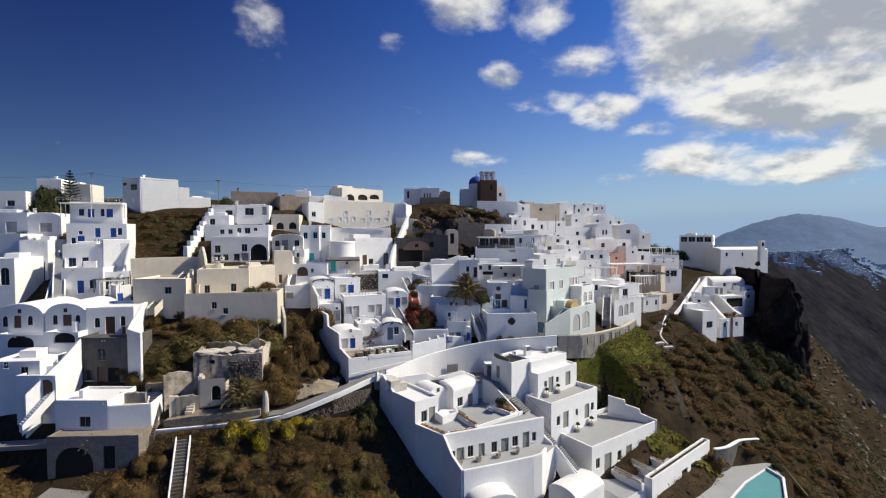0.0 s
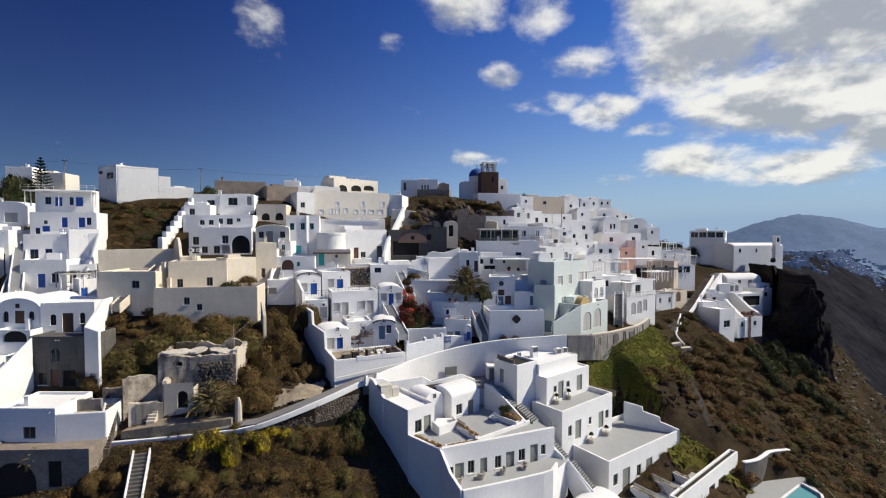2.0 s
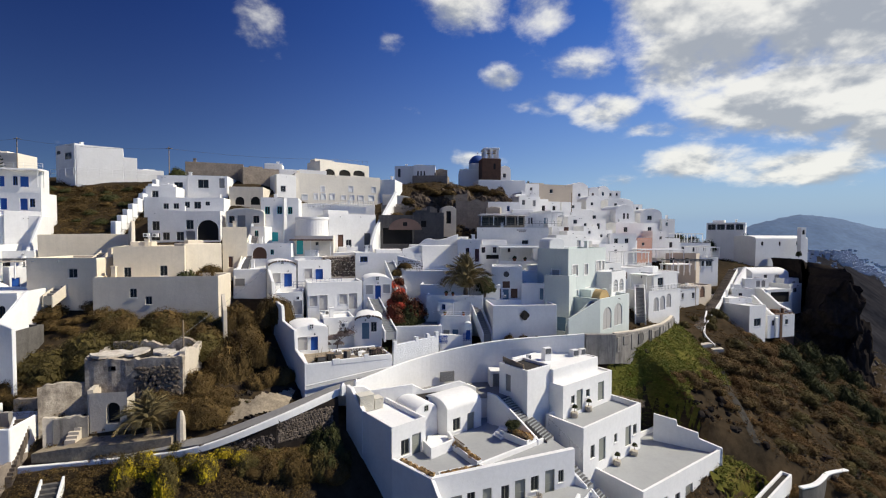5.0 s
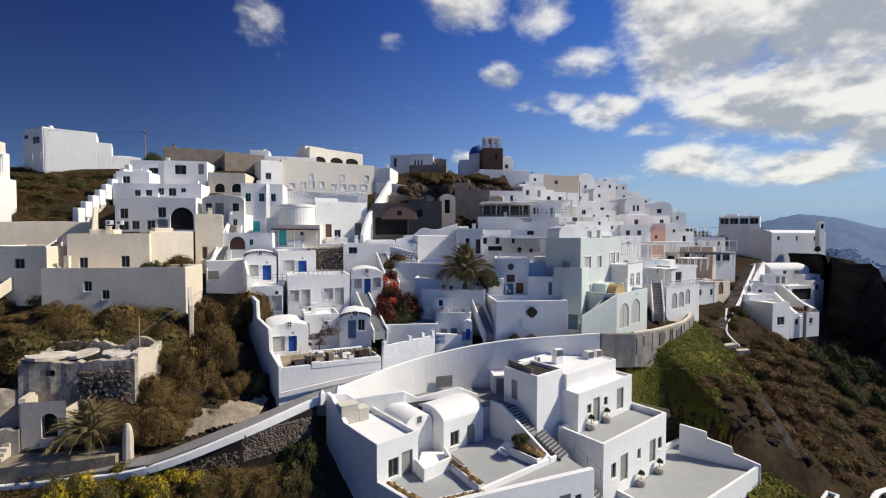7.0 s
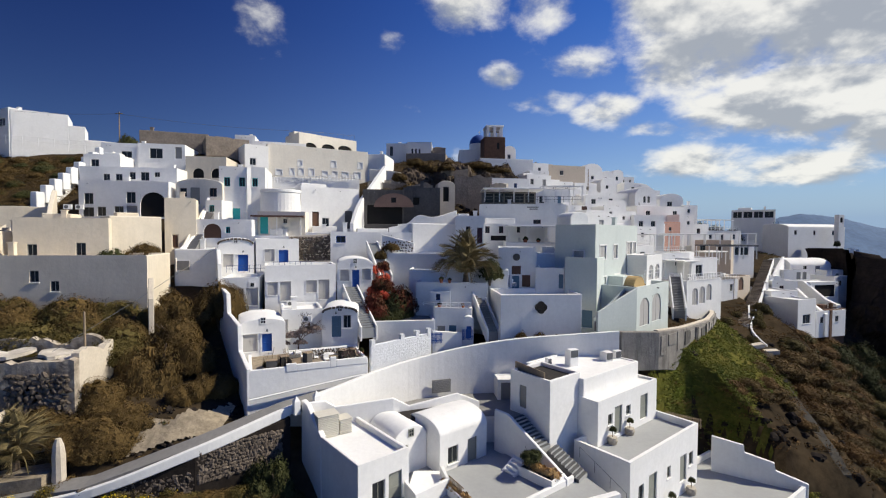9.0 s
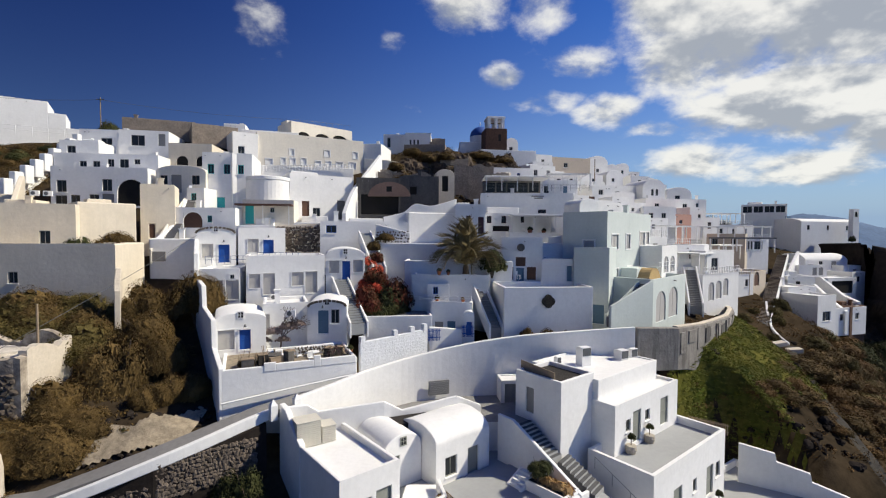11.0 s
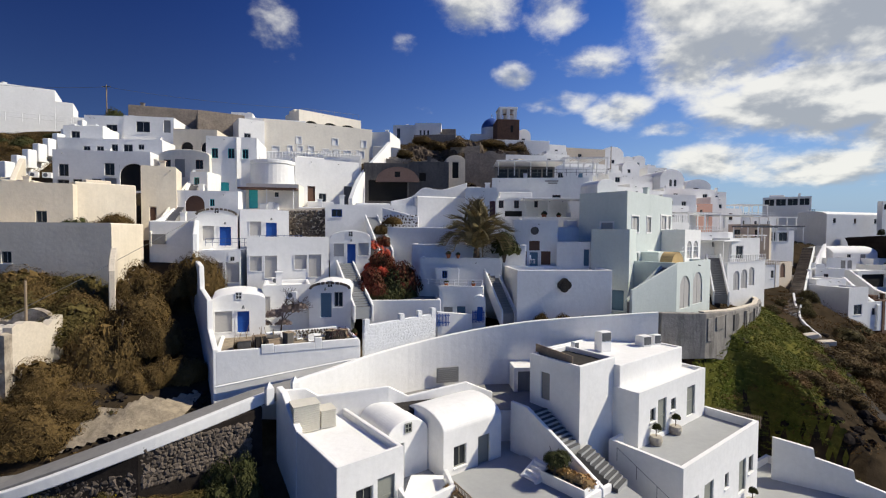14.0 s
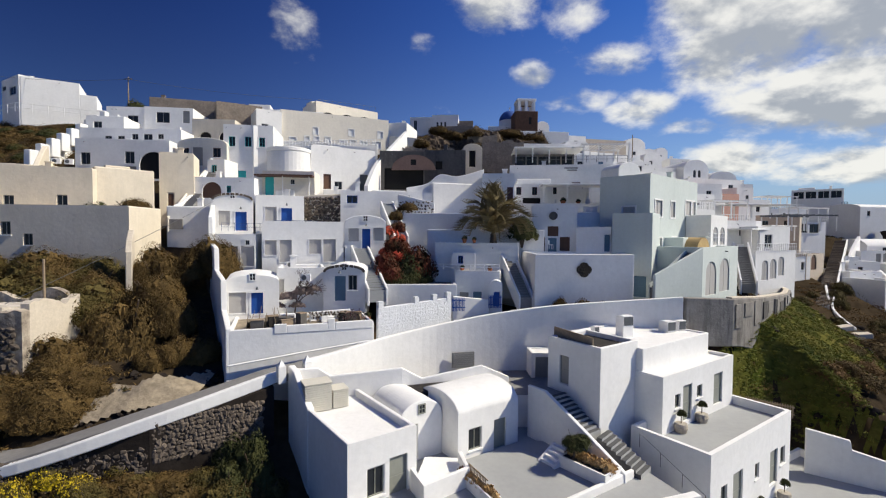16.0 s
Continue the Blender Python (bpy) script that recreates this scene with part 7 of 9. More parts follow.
def below_wall(x, y, gen):
    """On the bank within some metres of the concrete wall, thinning out, and in a strip beside the wide deck."""
    if y < 78 and x > 33:
        return y > 72 + (x - 33) * .1 and gen.random() < .8
    far = 99.0
    for (ax, ay, az), (bx, by, bz) in zip(BANK, BANK[1:]):
        k = min(max(((x - ax) * (bx - ax) + (y - ay) * (by - ay)) / ((bx - ax) ** 2 + (by - ay) ** 2), 0), 1)
        gap = math.hypot(x - ax - (bx - ax) * k, y - ay - (by - ay) * k)
        if gap < far:
            far, uphill = gap, (bx - ax) * (y - ay) - (by - ay) * (x - ax) > 0
    if uphill:
        return False
    reach = 7.5 + 4 * noise.noise(Vector((x * .12, y * .12, 8))) - .16 * max(0, y - 92)
    return far < reach + gen.uniform(-2, 1)


def turf(name, label, x0, x1, y0, y1, step, material, keep, lift, category):
    """A thin uneven mat lying on the slope, with a ragged edge."""
    bm, grid = bmesh.new(), {}

    def at(i, j):
        if (i, j) not in grid:
            x, y = x0 + i * step, y0 + j * step
            p = Vector((x, y, 0))
            grid[i, j] = bm.verts.new((x, y, ground_height(x, y) + lift + .09 * noise.noise(p * 1.7) + .07 * noise.noise(p * 4.3)))
        return grid[i, j]

    gen = np.random.default_rng(31)
    for i in range(int((x1 - x0) / step)):
        for j in range(int((y1 - y0) / step)):
            if keep(x0 + (i + .5) * step, y0 + (j + .5) * step, gen):
                bm.faces.new((at(i, j), at(i + 1, j), at(i + 1, j + 1), at(i, j + 1)))
    return tagged(part(name, bm, material, None, smooth=True), label, category, kind="stuff")


turf("grass_mat", "mat of green and yellowing grass on the bank", 22, 46, 72, 105, .3, TURF, below_wall, .45, "grass")


def beside_lane(x, y, gen):
    """The trodden ground between the lane and the shrubs."""
    off = y - 71.0 - (x + 20) * .52
    return -1.2 < off < .9 + .9 * noise.noise(Vector((x * .5, y * .5, 2))) + .1 * (x + 24) + gen.uniform(-.4, .4) and -22.6 < x < -16.8


turf("earth_patch", "pale stony trodden ground beside the lane", -25.5, -15, 67, 77, .25, PALE_EARTH, beside_lane, .22, "ground")
scatter("scrub_below_lane", "dense dry brown scrub below the lane", [(-48, -4, 44, 64), (-34, -12, 60, 67)], 3000, DRYLEAF, .5, 1.3, .135, 70)
scatter("scrub_green", "green creeping plants beside the hotel", [(-17, -1, 48, 60)], 420, GREENLEAF, .5, 1.1, .17, 44, keep=patchy)
scatter("scrub_left", "dry stony scrub among the shrubs", [(-50, -21, 66, 86)], 900, DRYLEAF, .3, .9, .16, 40, keep=patchy)
scatter("scrub_hill", "brown scrub on the hilltop slope", [(-84, -55, 96, 120), (-110, -80, 104, 124)], 2300, DRYLEAF, .6, 1.4, .15, 66)
scatter("scrub_summit", "dry brush among the summit ruins", [(-14, 16, 116, 150)], 700, DRYLEAF, .4, 1.1, .2, 44, keep=patchy)
scatter("scrub_bay", "brown scrub on the slope above the bay", [(27, 75, 62, 108), (50, 100, 70, 135)], 3600, RUSTLEAF, .5, 1.5, .16, 60, keep=patchy)
scatter("scrub_bay_green", "bright green grass below the concrete wall", [(22, 46, 80, 105), (26, 40, 77, 88), (34, 42, 72, 79)], 6800, GREENLEAF, .3, .8, .135, 36, lie=.16, keep=below_wall, lift=.42)
scatter("scrub_far", "dark scrub on the lower slope", [(60, 150, 40, 128)], 2600, DARKLEAF, .7, 1.7, .3, 36, keep=patchy)
scatter("scrub_cliff_foot", "sparse dry scrub on the steep slope below the crag", [(88, 150, 60, 172)], 2200, OLIVELEAF, .6, 1.5, .30, 30, keep=patchy)
scatter("scrub_village", "dry weeds between the houses", [(-60, 70, 86, 150)], 900, DRYLEAF, .3, .7, .16, 30, keep=patchy)


def boulder(seed, detail=3):
    bm = bmesh.new()
    bmesh.ops.create_icosphere(bm, subdivisions=detail, radius=1)
    for v in bm.verts:
        p = v.co.copy()
        v.co *= 1 + .35 * noise.noise(p * 1.3 + Vector((seed * 7.3, 0, 0))) + .22 * noise.noise(p * 3.1 + Vector((0, seed * 5.1, 0))) + .1 * noise.noise(p * 7)
    me = bpy.data.meshes.new("crag_rock")
    bm.to_mesh(me)
    bm.free()
    me.materials.append(ROCK)
    return me


def cliff(plan, z0, rng_seed):
    """A rugged headland over a closed plan of x, y, top: stacked rings pushed in and out, and a broken crown."""
    rim = curved([*plan, plan[0]], 14)[:-1]
    n, rows = len(rim), 44
    cx, cy = sum(p[0] for p in rim) / n, sum(p[1] for p in rim) / n
    bm = bmesh.new()
    rings = []
    for j in range(rows + 7):
        k = min(j / rows, 1.0)
        shrink = max(j - rows, 0) / 7
        ring = []
        for x, y, top in rim:
            z = z0 + (top - z0) * k
            q = Vector((x, y, z))
            ledge = noise.noise(Vector((x * .05, y * .05, z * .33 + rng_seed))) * 1.6
            push = 3.6 * noise.noise(q * .16) + 1.7 * noise.noise(q * .45) + .8 * noise.noise(q * 1.2) + ledge + (1 - k) * 3.0
            dx, dy = x - cx, y - cy
            r = math.hypot(dx, dy)
            scale = (1 - shrink) * (r + push * (1 - shrink)) / r
            ring.append(bm.verts.new((cx + dx * scale, cy + dy * scale, z + shrink * 1.6 * noise.noise(q * .2) + 1.0 * noise.noise(q * .5) + .5 * noise.noise(q * 1.4))))
        rings.append(ring)
    for a, b in zip(rings, rings[1:]):
        for k in range(n):
            bm.faces.new((a[k], a[(k + 1) % n], b[(k + 1) % n], b[k]))
    bmesh.ops.remove_doubles(bm, verts=bm.verts, dist=.02)
    bmesh.ops.recalc_face_normals(bm, faces=bm.faces)
    return tagged(part("cliff", bm, ROCK, None), "dark craggy lava cliff below the houses", "cliff", kind="structure")


cliff(((81.5, 134.5, 22), (86, 131.5, 24), (90.5, 129, 28), (94, 127, 33.5), (97, 126.5, 35.5), (99.5, 131, 36.5), (101, 142, 37.2), (103.5, 152, 38), (103, 161, 38), (99.5, 151, 36.5), (96.5, 143, 33), (90, 139, 27)), -4, 2.0)
CRAGS = [boulder(k, 4) for k in range(4)]
for k, (x, y, z, a, b, c) in enumerate(((87, 132, 14, 4, 4, 7), (93, 128, 8, 4.5, 4, 8), (96, 125, 8, 4.4, 4, 11), (98.5, 127, 15, 3, 4, 9))):
    ob = tagged(new("crag", CRAGS[k % 4]), "dark craggy lava rock at the cliff foot", "rock", "cliff crags")
    ob.matrix_basis = Matrix.LocRotScale((x, y, z), Euler((0, 0, k * 1.7)), (a, b, c))
PEBBLES = [boulder(k + 10, 2) for k in range(3)]
gen = np.random.default_rng(5)
for k in range(170):
    x, y = gen.uniform(30, 84), gen.uniform(66, 104)
    s = gen.uniform(.25, .9)
    ob = tagged(new("slope_rock", PEBBLES[k % 3]), "dark loose rock on the dry slope", "rock", "slope rocks")
    ob.matrix_basis = Matrix.LocRotScale((x, y, ground_height(x, y)), Euler((gen.uniform(0, 3), 0, gen.uniform(0, 6))), (s, s * .8, s * .6))

gen = np.random.default_rng(12)
bm = bmesh.new()
for k in range(1700):
    x, y = gen.uniform(70, 160), gen.uniform(46, 176)
    if x < 74 + (y - 60) * .5:
        continue
    c, s = Vector((x, y, ground_height(x, y))), gen.uniform(.25, 1.2) * (1.6 if gen.random() < .08 else 1)
    v = [bm.verts.new(c + Vector((px * gen.uniform(.6, 1.3), py * gen.uniform(.6, 1.3), pz * gen.uniform(.4, .9))) * s) for px, py, pz in ((1, 0, 0), (0, 1, .1), (-1, 0, 0), (0, -1, .1), (.2, .1, 1), (0, 0, -1))]
    for f in ((0, 1, 4), (1, 2, 4), (2, 3, 4), (3, 0, 4), (1, 0, 5), (2, 1, 5), (3, 2, 5), (0, 3, 5)):
        bm.faces.new([v[i] for i in f])
tagged(part("scree", bm, PEBBLE, None), "grey broken scree on the steep lower slope", "scree", kind="stuff")
gen = np.random.default_rng(6)
KNOLLS = [boulder(k + 50, 5) for k in range(4)]
for me in KNOLLS:
    for v in me.vertices:
        v.co *= 1 + .06 * noise.noise(v.co * 11) + .05 * noise.noise(v.co * 23)
    me.materials[0] = KNOLL
tops, outs = [], []
for k, (x, y, z, a, b, c) in enumerate(((-5, 126, 49.4, 5, 4, 4.0), (0, 127.5, 50, 5, 4, 4.2), (5.5, 128, 50.5, 5, 4, 4.4), (10.5, 128.5, 50, 4.5, 4, 3.8), (-8.5, 120.5, 46.6, 3, 3, 3.4), (3, 124.5, 47, 5, 3.0, 3.6), (8.5, 125.5, 47, 5, 3.0, 3.6), (-3, 121.5, 46.5, 4.6, 2.6, 3.4), (4, 133, 52.3, 5.5, 3.4, 4.4), (9.8, 134, 52.2, 5.5, 3.4, 4.4), (14.4, 132.6, 51.5, 4.4, 3.2, 4.2), (-3.6, 132, 51.5, 4.4, 3.2, 3.8))):
    ob = tagged(new("rock_outcrop", KNOLLS[k % 4]), "brown weathered rock outcrop below the summit", "rock", "summit rocks")
    ob.matrix_basis = Matrix.LocRotScale((x, y, z), Euler((0, 0, k * 2.1)), (a, b, c))
    for v in KNOLLS[k % 4].vertices:
        p = ob.matrix_basis @ v.co
        if p.z > z + .3 * c and noise.noise(p * .45) > -.12 and gen.random() < .9:
            for _ in range(5):
                d = gen.normal(size=3)
                d[2] = abs(d[2]) + .4
                d /= np.linalg.norm(d)
                tops.append((p.x + gen.normal(0, .16), p.y + gen.normal(0, .16), p.z + abs(gen.normal(.12, .2))))
                outs.append(d)
tagged(new("brush_summit", quad_mesh("brush_summit", leaves_at(gen, np.array(tops), np.array(outs), .12, 1.7), DRYLEAF)), "dry brush growing over the summit rocks", "scrub", kind="stuff")
for k in range(90):
    x, y = gen.uniform(-9, 12), gen.uniform(117.5, 125)
    s = gen.uniform(.25, .9)
    ob = tagged(new("summit_rock", PEBBLES[k % 3]), "brown fallen stone below the summit ruins", "rock", "summit stones")
    ob.matrix_basis = Matrix.LocRotScale((x, y, ground_height(x, y) + .1), Euler((gen.uniform(0, 3), 0, gen.uniform(0, 6))), (s, s * .8, s * .7))

for k in range(46):
    x = gen.uniform(-24, -15.6)
    y = 71.0 + (x + 20) * .52 + gen.uniform(.6, 2.6) * (1 if k % 3 else -1)
    s = gen.uniform(.12, .38)
    ob = tagged(new("slope_rock", PEBBLES[k % 3]), "pale grey rubble beside the lane", "rock", "lane rubble")
    ob.matrix_basis = Matrix.LocRotScale((x, y, ground_height(x, y) + .05), Euler((gen.uniform(0, 3), 0, gen.uniform(0, 6))), (s, s * .8, s * .6))
for k in range(34):
    x, y = gen.uniform(31, 42), gen.uniform(79, 86)
    s = gen.uniform(.2, .6)
    ob = tagged(new("slope_rock", PEBBLES[k % 3]), "grey loose rock on the dry slope", "rock", "slope rocks")
    ob.matrix_basis = Matrix.LocRotScale((x, y, ground_height(x, y) + .1), Euler((gen.uniform(0, 3), 0, gen.uniform(0, 6))), (s, s * .8, s * .6))
for x, y, r, h in ((-26.6, 69.4, 2.4, 2.2), (-28.8, 69.8, 2.6, 2.4), (-24.4, 71.6, 1.7, 1.5), (-30.6, 71.6, 2.2, 2.2), (-27.4, 72.6, 2.6, 2.6)):
    bush("dry", "broad green-brown shrub beside the lane", x, y, r, h)

for x, y, r in ((47.2, 106.6, 1.2), (52.8, 107.6, 1.3), (54.6, 110.6, 1.5), (48.0, 101.8, 1.1), (57.5, 113.5, 1.6), (60.5, 117, 1.5), (51.6, 111.0, 1.0), (70.4, 122.4, 1.6), (74.8, 120.6, 1.5), (79.6, 121.8, 1.8), (84.0, 125.0, 2.0)):
    bush("olive", "green shrub beside the worn steps", x, y, r, r * 1.0, name="slope_shrub", group="slope shrubs")


# ---- hotel decks, planters, pots and roof plant ----
def prism(name, label, points, z0, z1, material, category="terrace", side=None, kind=""):
    """A level slab over a plan outline."""
    bm = bmesh.new()
    lo, hi = [bm.verts.new((x, y, z0)) for x, y in points], [bm.verts.new((x, y, z1)) for x, y in points]
    bm.faces.new(lo[::-1])
    bm.faces.new(hi)
    n = len(points)
    for k in range(n):
        bm.faces.new((lo[k], lo[(k + 1) % n], hi[(k + 1) % n], hi[k])).material_index = 1
    bmesh.ops.recalc_face_normals(bm, faces=bm.faces)
    return tagged(part(name, bm, (material, side or WHITE), None), label, category, kind=kind)


prism("hotel_deck", "grey screed deck of the upper hotel terrace", [(.5, 61.55), (14.7, 67.25), (13.0, 71.2), (9.0, 76.0), (4.0, 77.5), (-5.5, 72), (-3.8, 65.0)], 12, 22.25, DECK)
prism("hotel_deck", "grey screed deck of the lower hotel terrace", [(2.6, 58.4), (13.6, 62.6), (16.6, 66.4), (15.0, 67.0), (.4, 61.0)], 9, 18.85, DECK)
prism("hotel_deck", "grey path behind the vaulted rooms", [(-8.6, 72.2), (-4.6, 78.0), (-.8, 80.7), (4, 82.3), (9.4, 82.9), (14, 82.7), (14, 78), (8.2, 76.4), (3, 76.2), (-4.5, 71.5)], 18, 24.7, PAVING)
prism("mulch_bed", "bed of dark volcanic mulch behind the vaults", [(-2.6, 72.4), (3.0, 74.6), (2.6, 76.2), (-2.9, 74.1)], 24, 25.9, TARP, "planting bed", TARP)
prism("hotel_deck", "grey landing beside the stair block", [(6.6, 75.2), (8.6, 73.6), (9.6, 76.6), (8.6, 78.0)], 20, 25.6, PAVING)
prism("hotel_deck", "grey deck in front of the lower units", [(21.9, 65.5), (35.3, 74.8), (38.0, 70.9), (24.6, 61.4)], 7, 13.62, DECK)
low_wall("hotel_parapet", "low white deck parapet of the hotel", [(2.6, 58.2, 12, 19.45), (7.5, 60.0, 12, 19.45), (12.4, 61.9, 12, 19.5), (13.6, 62.5, 12, 19.6), (14.6, 64.2, 12, 19.6)], .35, WHITE, category="parapet")
low_wall("hotel_parapet", "sloping white side parapet of the hotel", [(2.5, 58.2, 10, 19.5), (1.3, 59.7, 10, 20.6), (.15, 61.2, 10, 22.7), (-3.9, 64.8, 14, 22.8)], .4, WHITE, category="parapet")
low_wall("hotel_parapet", "white corner wall where the lane meets the hotel", [(-7.55, 69.35, 18, 25.9), (-8.2, 70.1, 18, 26.5), (-9.2, 71.3, 18, 27.6), (-9.9, 72.1, 18, 27.8)], .45, WHITE, category="parapet")
low_wall("roof_parapet", "wavy white parapet behind the hotel roofs", [(-9.6, 71.9, 22, 27.6), (-8.2, 72.6, 22, 27.5), (-7.4, 72.9, 22, 26.9), (-2.6, 74.2, 22, 27.2), (-1.2, 74.8, 22, 26.3), (3.2, 76.4, 22, 26.9), (5.3, 77.4, 22, 25.8)], .3, WHITE, category="parapet")
low_wall("stair_parapet", "white sloping wall beside the hotel steps", [(6.6, 74.9, 20, 26.0), (7.6, 73.7, 20, 26.0), (9.7, 70.9, 20, 24.4), (11.6, 68.9, 20, 22.8)], .3, WHITE, category="parapet")
low_wall("stair_parapet", "white stair wall of the lower terrace", [(14.9, 67.4, 16, 20.1), (16.3, 66.2, 16, 18.7), (17.4, 65.0, 14, 17.8), (19.6, 62.4, 11, 15.0)], .3, WHITE, category="parapet")
low_wall("stepped_parapet", "stepped white end wall of the wide deck", [(28.9, 79.3, 14, 21.7), (31.2, 77.9, 14, 21.4), (31.3, 77.85, 14, 20.7), (33.3, 76.6, 14, 20.3), (33.4, 76.55, 14, 19.6), (35.6, 75.3, 12, 18.95)], .35, WHITE, category="parapet")
house("utility_room", "small white utility room with a grey shutter", 7.5, 80.6, 23.5, 5, 2.2, 2.0, 3.3, openings=[("F", "shutter", "g", .35, 1.95, .9, 2.95)], category="shed", group="", parapet=.1)
vent = thing("wall_vent", "grey louvred vent in the curved wall", "vent", pose(.75, 81.05, 25.2, 0, 0, 17))
part("vent_frame", boxes((0, 2.0, -.05, .1, 0, 1.35)), GREYPAINT, vent)
for k in range(7):
    part("louvre", boxes((.08, 1.92, -.08, -.04, .1 + k * .17, .2 + k * .17)), GREYPAINT, vent)


prism("hotel_deck", "white patio floor between two rooms", [(-.8, 67.2), (-.1, 66), (2.1, 68), (1.6, 70.4), (-.5, 70.4)], 21, 22.62, WHITE)


def planter(label, x, y, z, yaw, w, d, h, plants=12, size=.35):
    """A white masonry box with earth and dry grass tufts."""
    root = thing("planter", label, "planter", pose(x, y, z, 0, 0, yaw), "hotel planters")
    bm = boxes((0, w, 0, .12, 0, h), (0, w, d - .12, d, 0, h), (0, .12, .12, d - .12, 0, h), (w - .12, w, .12, d - .12, 0, h))
    part("planter_box", bm, WHITE, root)
    part("earth", boxes((.12, w - .12, .12, d - .12, 0, h - .08)), TARP, root)
    for k in range(plants):
        ob = new("grass_tuft", CROWNS["tuft"][k % 3])
        ob.parent = root
        s = size * random.uniform(.7, 1.2)
        ob.location, ob.scale = (.25 + (w - .5) * (k + .5) / plants, d / 2 + random.uniform(-.1, .1), h - .15), (s, s, s * 1.2)
    return root


planter("white planter of dry ornamental grass on the terrace edge", -3.5, 64.6, 22.0, -44, 5.0, .7, .75, 13, .4)
planter("white planter of low dark plants on the terrace rim", .9, 61.9, 22.0, 21.9, 4.6, .7, .6, 9, .3)
planter("white planter of dry ornamental grass between the decks", 1.6, 68.6, 22.0, -59, 5.6, .6, .95, 15, .38)
planter("raised white planter below the olive tree", 7.9, 70.2, 22.0, -47, 3.2, 1.8, 1.15, 9, .55)
planter("white planter dividing the lower units", 25.2, 67.6, 13.6, -56, 5.0, .6, 1.0, 10, .3)
planter("white planter dividing the lower units", 28.6, 69.9, 13.6, -56, 5.0, .6, 1.0, 10, .3)
planter("white planter dividing the lower units", 32.0, 72.3, 13.6, -56, 5.0, .6, 1.0, 10, .3)
deck_rim = low_wall("low_parapet", "low white rim between two hotel decks", [(4.6, 63.9, 21, 22.75), (11.3, 68.9, 21, 22.75), (12.2, 69.6, 21, 22.75)], .25, WHITE, category="parapet")
prism("hotel_deck", "raised grey deck in front of the vaulted room", [(4.7, 64.2), (11.4, 69.2), (8.8, 73.8), (6.0, 73.6), (1.8, 70.4), (1.9, 68.7)], 20, 22.42, DECK)
stairs("deck_steps", "three small white steps to the planter", (7.2, 70.4, 22.4), (8.3, 71.3, 23.2), 1.0, 4, tread=WHITE, rail=.1)
patio = low_wall("patio_wall", "low white patio wall between two rooms", [(-.9, 67.3, 21, 23.5), (-.1, 65.75, 21, 23.4), (2.25, 67.9, 21, 23.35), (1.75, 69.9, 21, 23.3)], .28, WHITE, category="parapet")


def fence(name, label, x, y, z, yaw, length, h, material, gap=.16):
    """Upright palings on two rails."""
    root = thing(name, label, "fence", pose(x, y, z, 0, 0, yaw))
    me = bpy.data.meshes.new("paling")
    boxes((0, .07, 0, .03, 0, h)).to_mesh(me)
    me.materials.append(material)
    for k in range(int(length / gap)):
        ob = new("paling", me)
        ob.parent, ob.location = root, (k * gap, 0, 0)
    for q in (.25, .8):
        part("rail", boxes((0, length, .03, .06, h * q, h * q + .07)), material, root)
    return root


fence("picket_fence", "small pale wooden fence on the planter", 2.3, 68.1, 22.9, -59, 2.0, .6, TIMBER)
fence("picket_fence", "pale wooden fence at the end of the deck", 24.6, 79.9, 22.9, -38, 3.2, 1.0, TIMBER)
fence("picket_fence", "pale wooden fence on the dividing planter", 25.6, 67.4, 14.5, -56, 4.2, .8, SLATS)
fence("picket_fence", "pale wooden fence on the dividing planter", 29.0, 69.7, 14.5, -56, 4.2, .8, SLATS)
fence("blue_gate", "small blue wooden gate beside the lane", .55, 84.3, 29.6, 12, 1.3, 1.2, BLUE, .14)
fence("blue_gate", "small blue wooden gate beside the lane", 4.0, 85.3, 29.8, 8, 1.3, 1.2, BLUE, .14)


def slat_box(label, x, y, z, yaw, w, d, h):
    """A louvred casing round roof equipment."""
    root = thing("equipment_screen", label, "screen", pose(x, y, z, 0, 0, yaw))
    part("casing", boxes((.05, w - .05, .05, d - .05, 0, h - .03)), SLATS, root)
    n = int(h / .14)
    for k in range(n):
        part("slat", boxes((0, w, 0, .05, .03 + k * .14, .12 + k * .14)), SLATS, root)
        part("slat", boxes((0, .05, .05, d, .03 + k * .14, .12 + k * .14)), SLATS, root)
    part("cover", boxes((-.03, w + .03, -.03, d + .03, h, h + .05)), SLATS, root)
    return root


slat_box("ivory slatted screen round roof equipment", -8.0, 69.6, 25.45, 32, 1.7, 1.3, 1.75)
slat_box("lower ivory slatted screen round roof equipment", -6.5, 70.6, 25.45, 32, 1.0, 1.2, 1.15)


def roof_unit(label, x, y, z, yaw, w, d, h):
    """A white masonry hood with a dark grille."""
    root = thing("roof_vent", label, "roof vent", pose(x, y, z, 0, 0, yaw), "roof vents")
    bm = bmesh.new()
    rim = [(0, 0), (0, h * .8), (w * .12, h * .95), (w * .3, h), (w, h), (w, 0)]
    a, b = [bm.verts.new((x_, 0, z_)) for x_, z_ in rim], [bm.verts.new((x_, d, z_)) for x_, z_ in rim]
    bm.faces.new(a[::-1])
    bm.faces.new(b)
    for k in range(len(rim)):
        bm.faces.new((a[k], a[(k + 1) % len(rim)], b[(k + 1) % len(rim)], b[k]))
    bmesh.ops.recalc_face_normals(bm, faces=bm.faces)
    soft(part("hood", bm, WHITE, root), .04)
    part("grille", boxes((w, w + .03, .07, d - .07, h - min(.75, h * .85), h - .07)), METAL, root, "dark louvred grille")
    return root


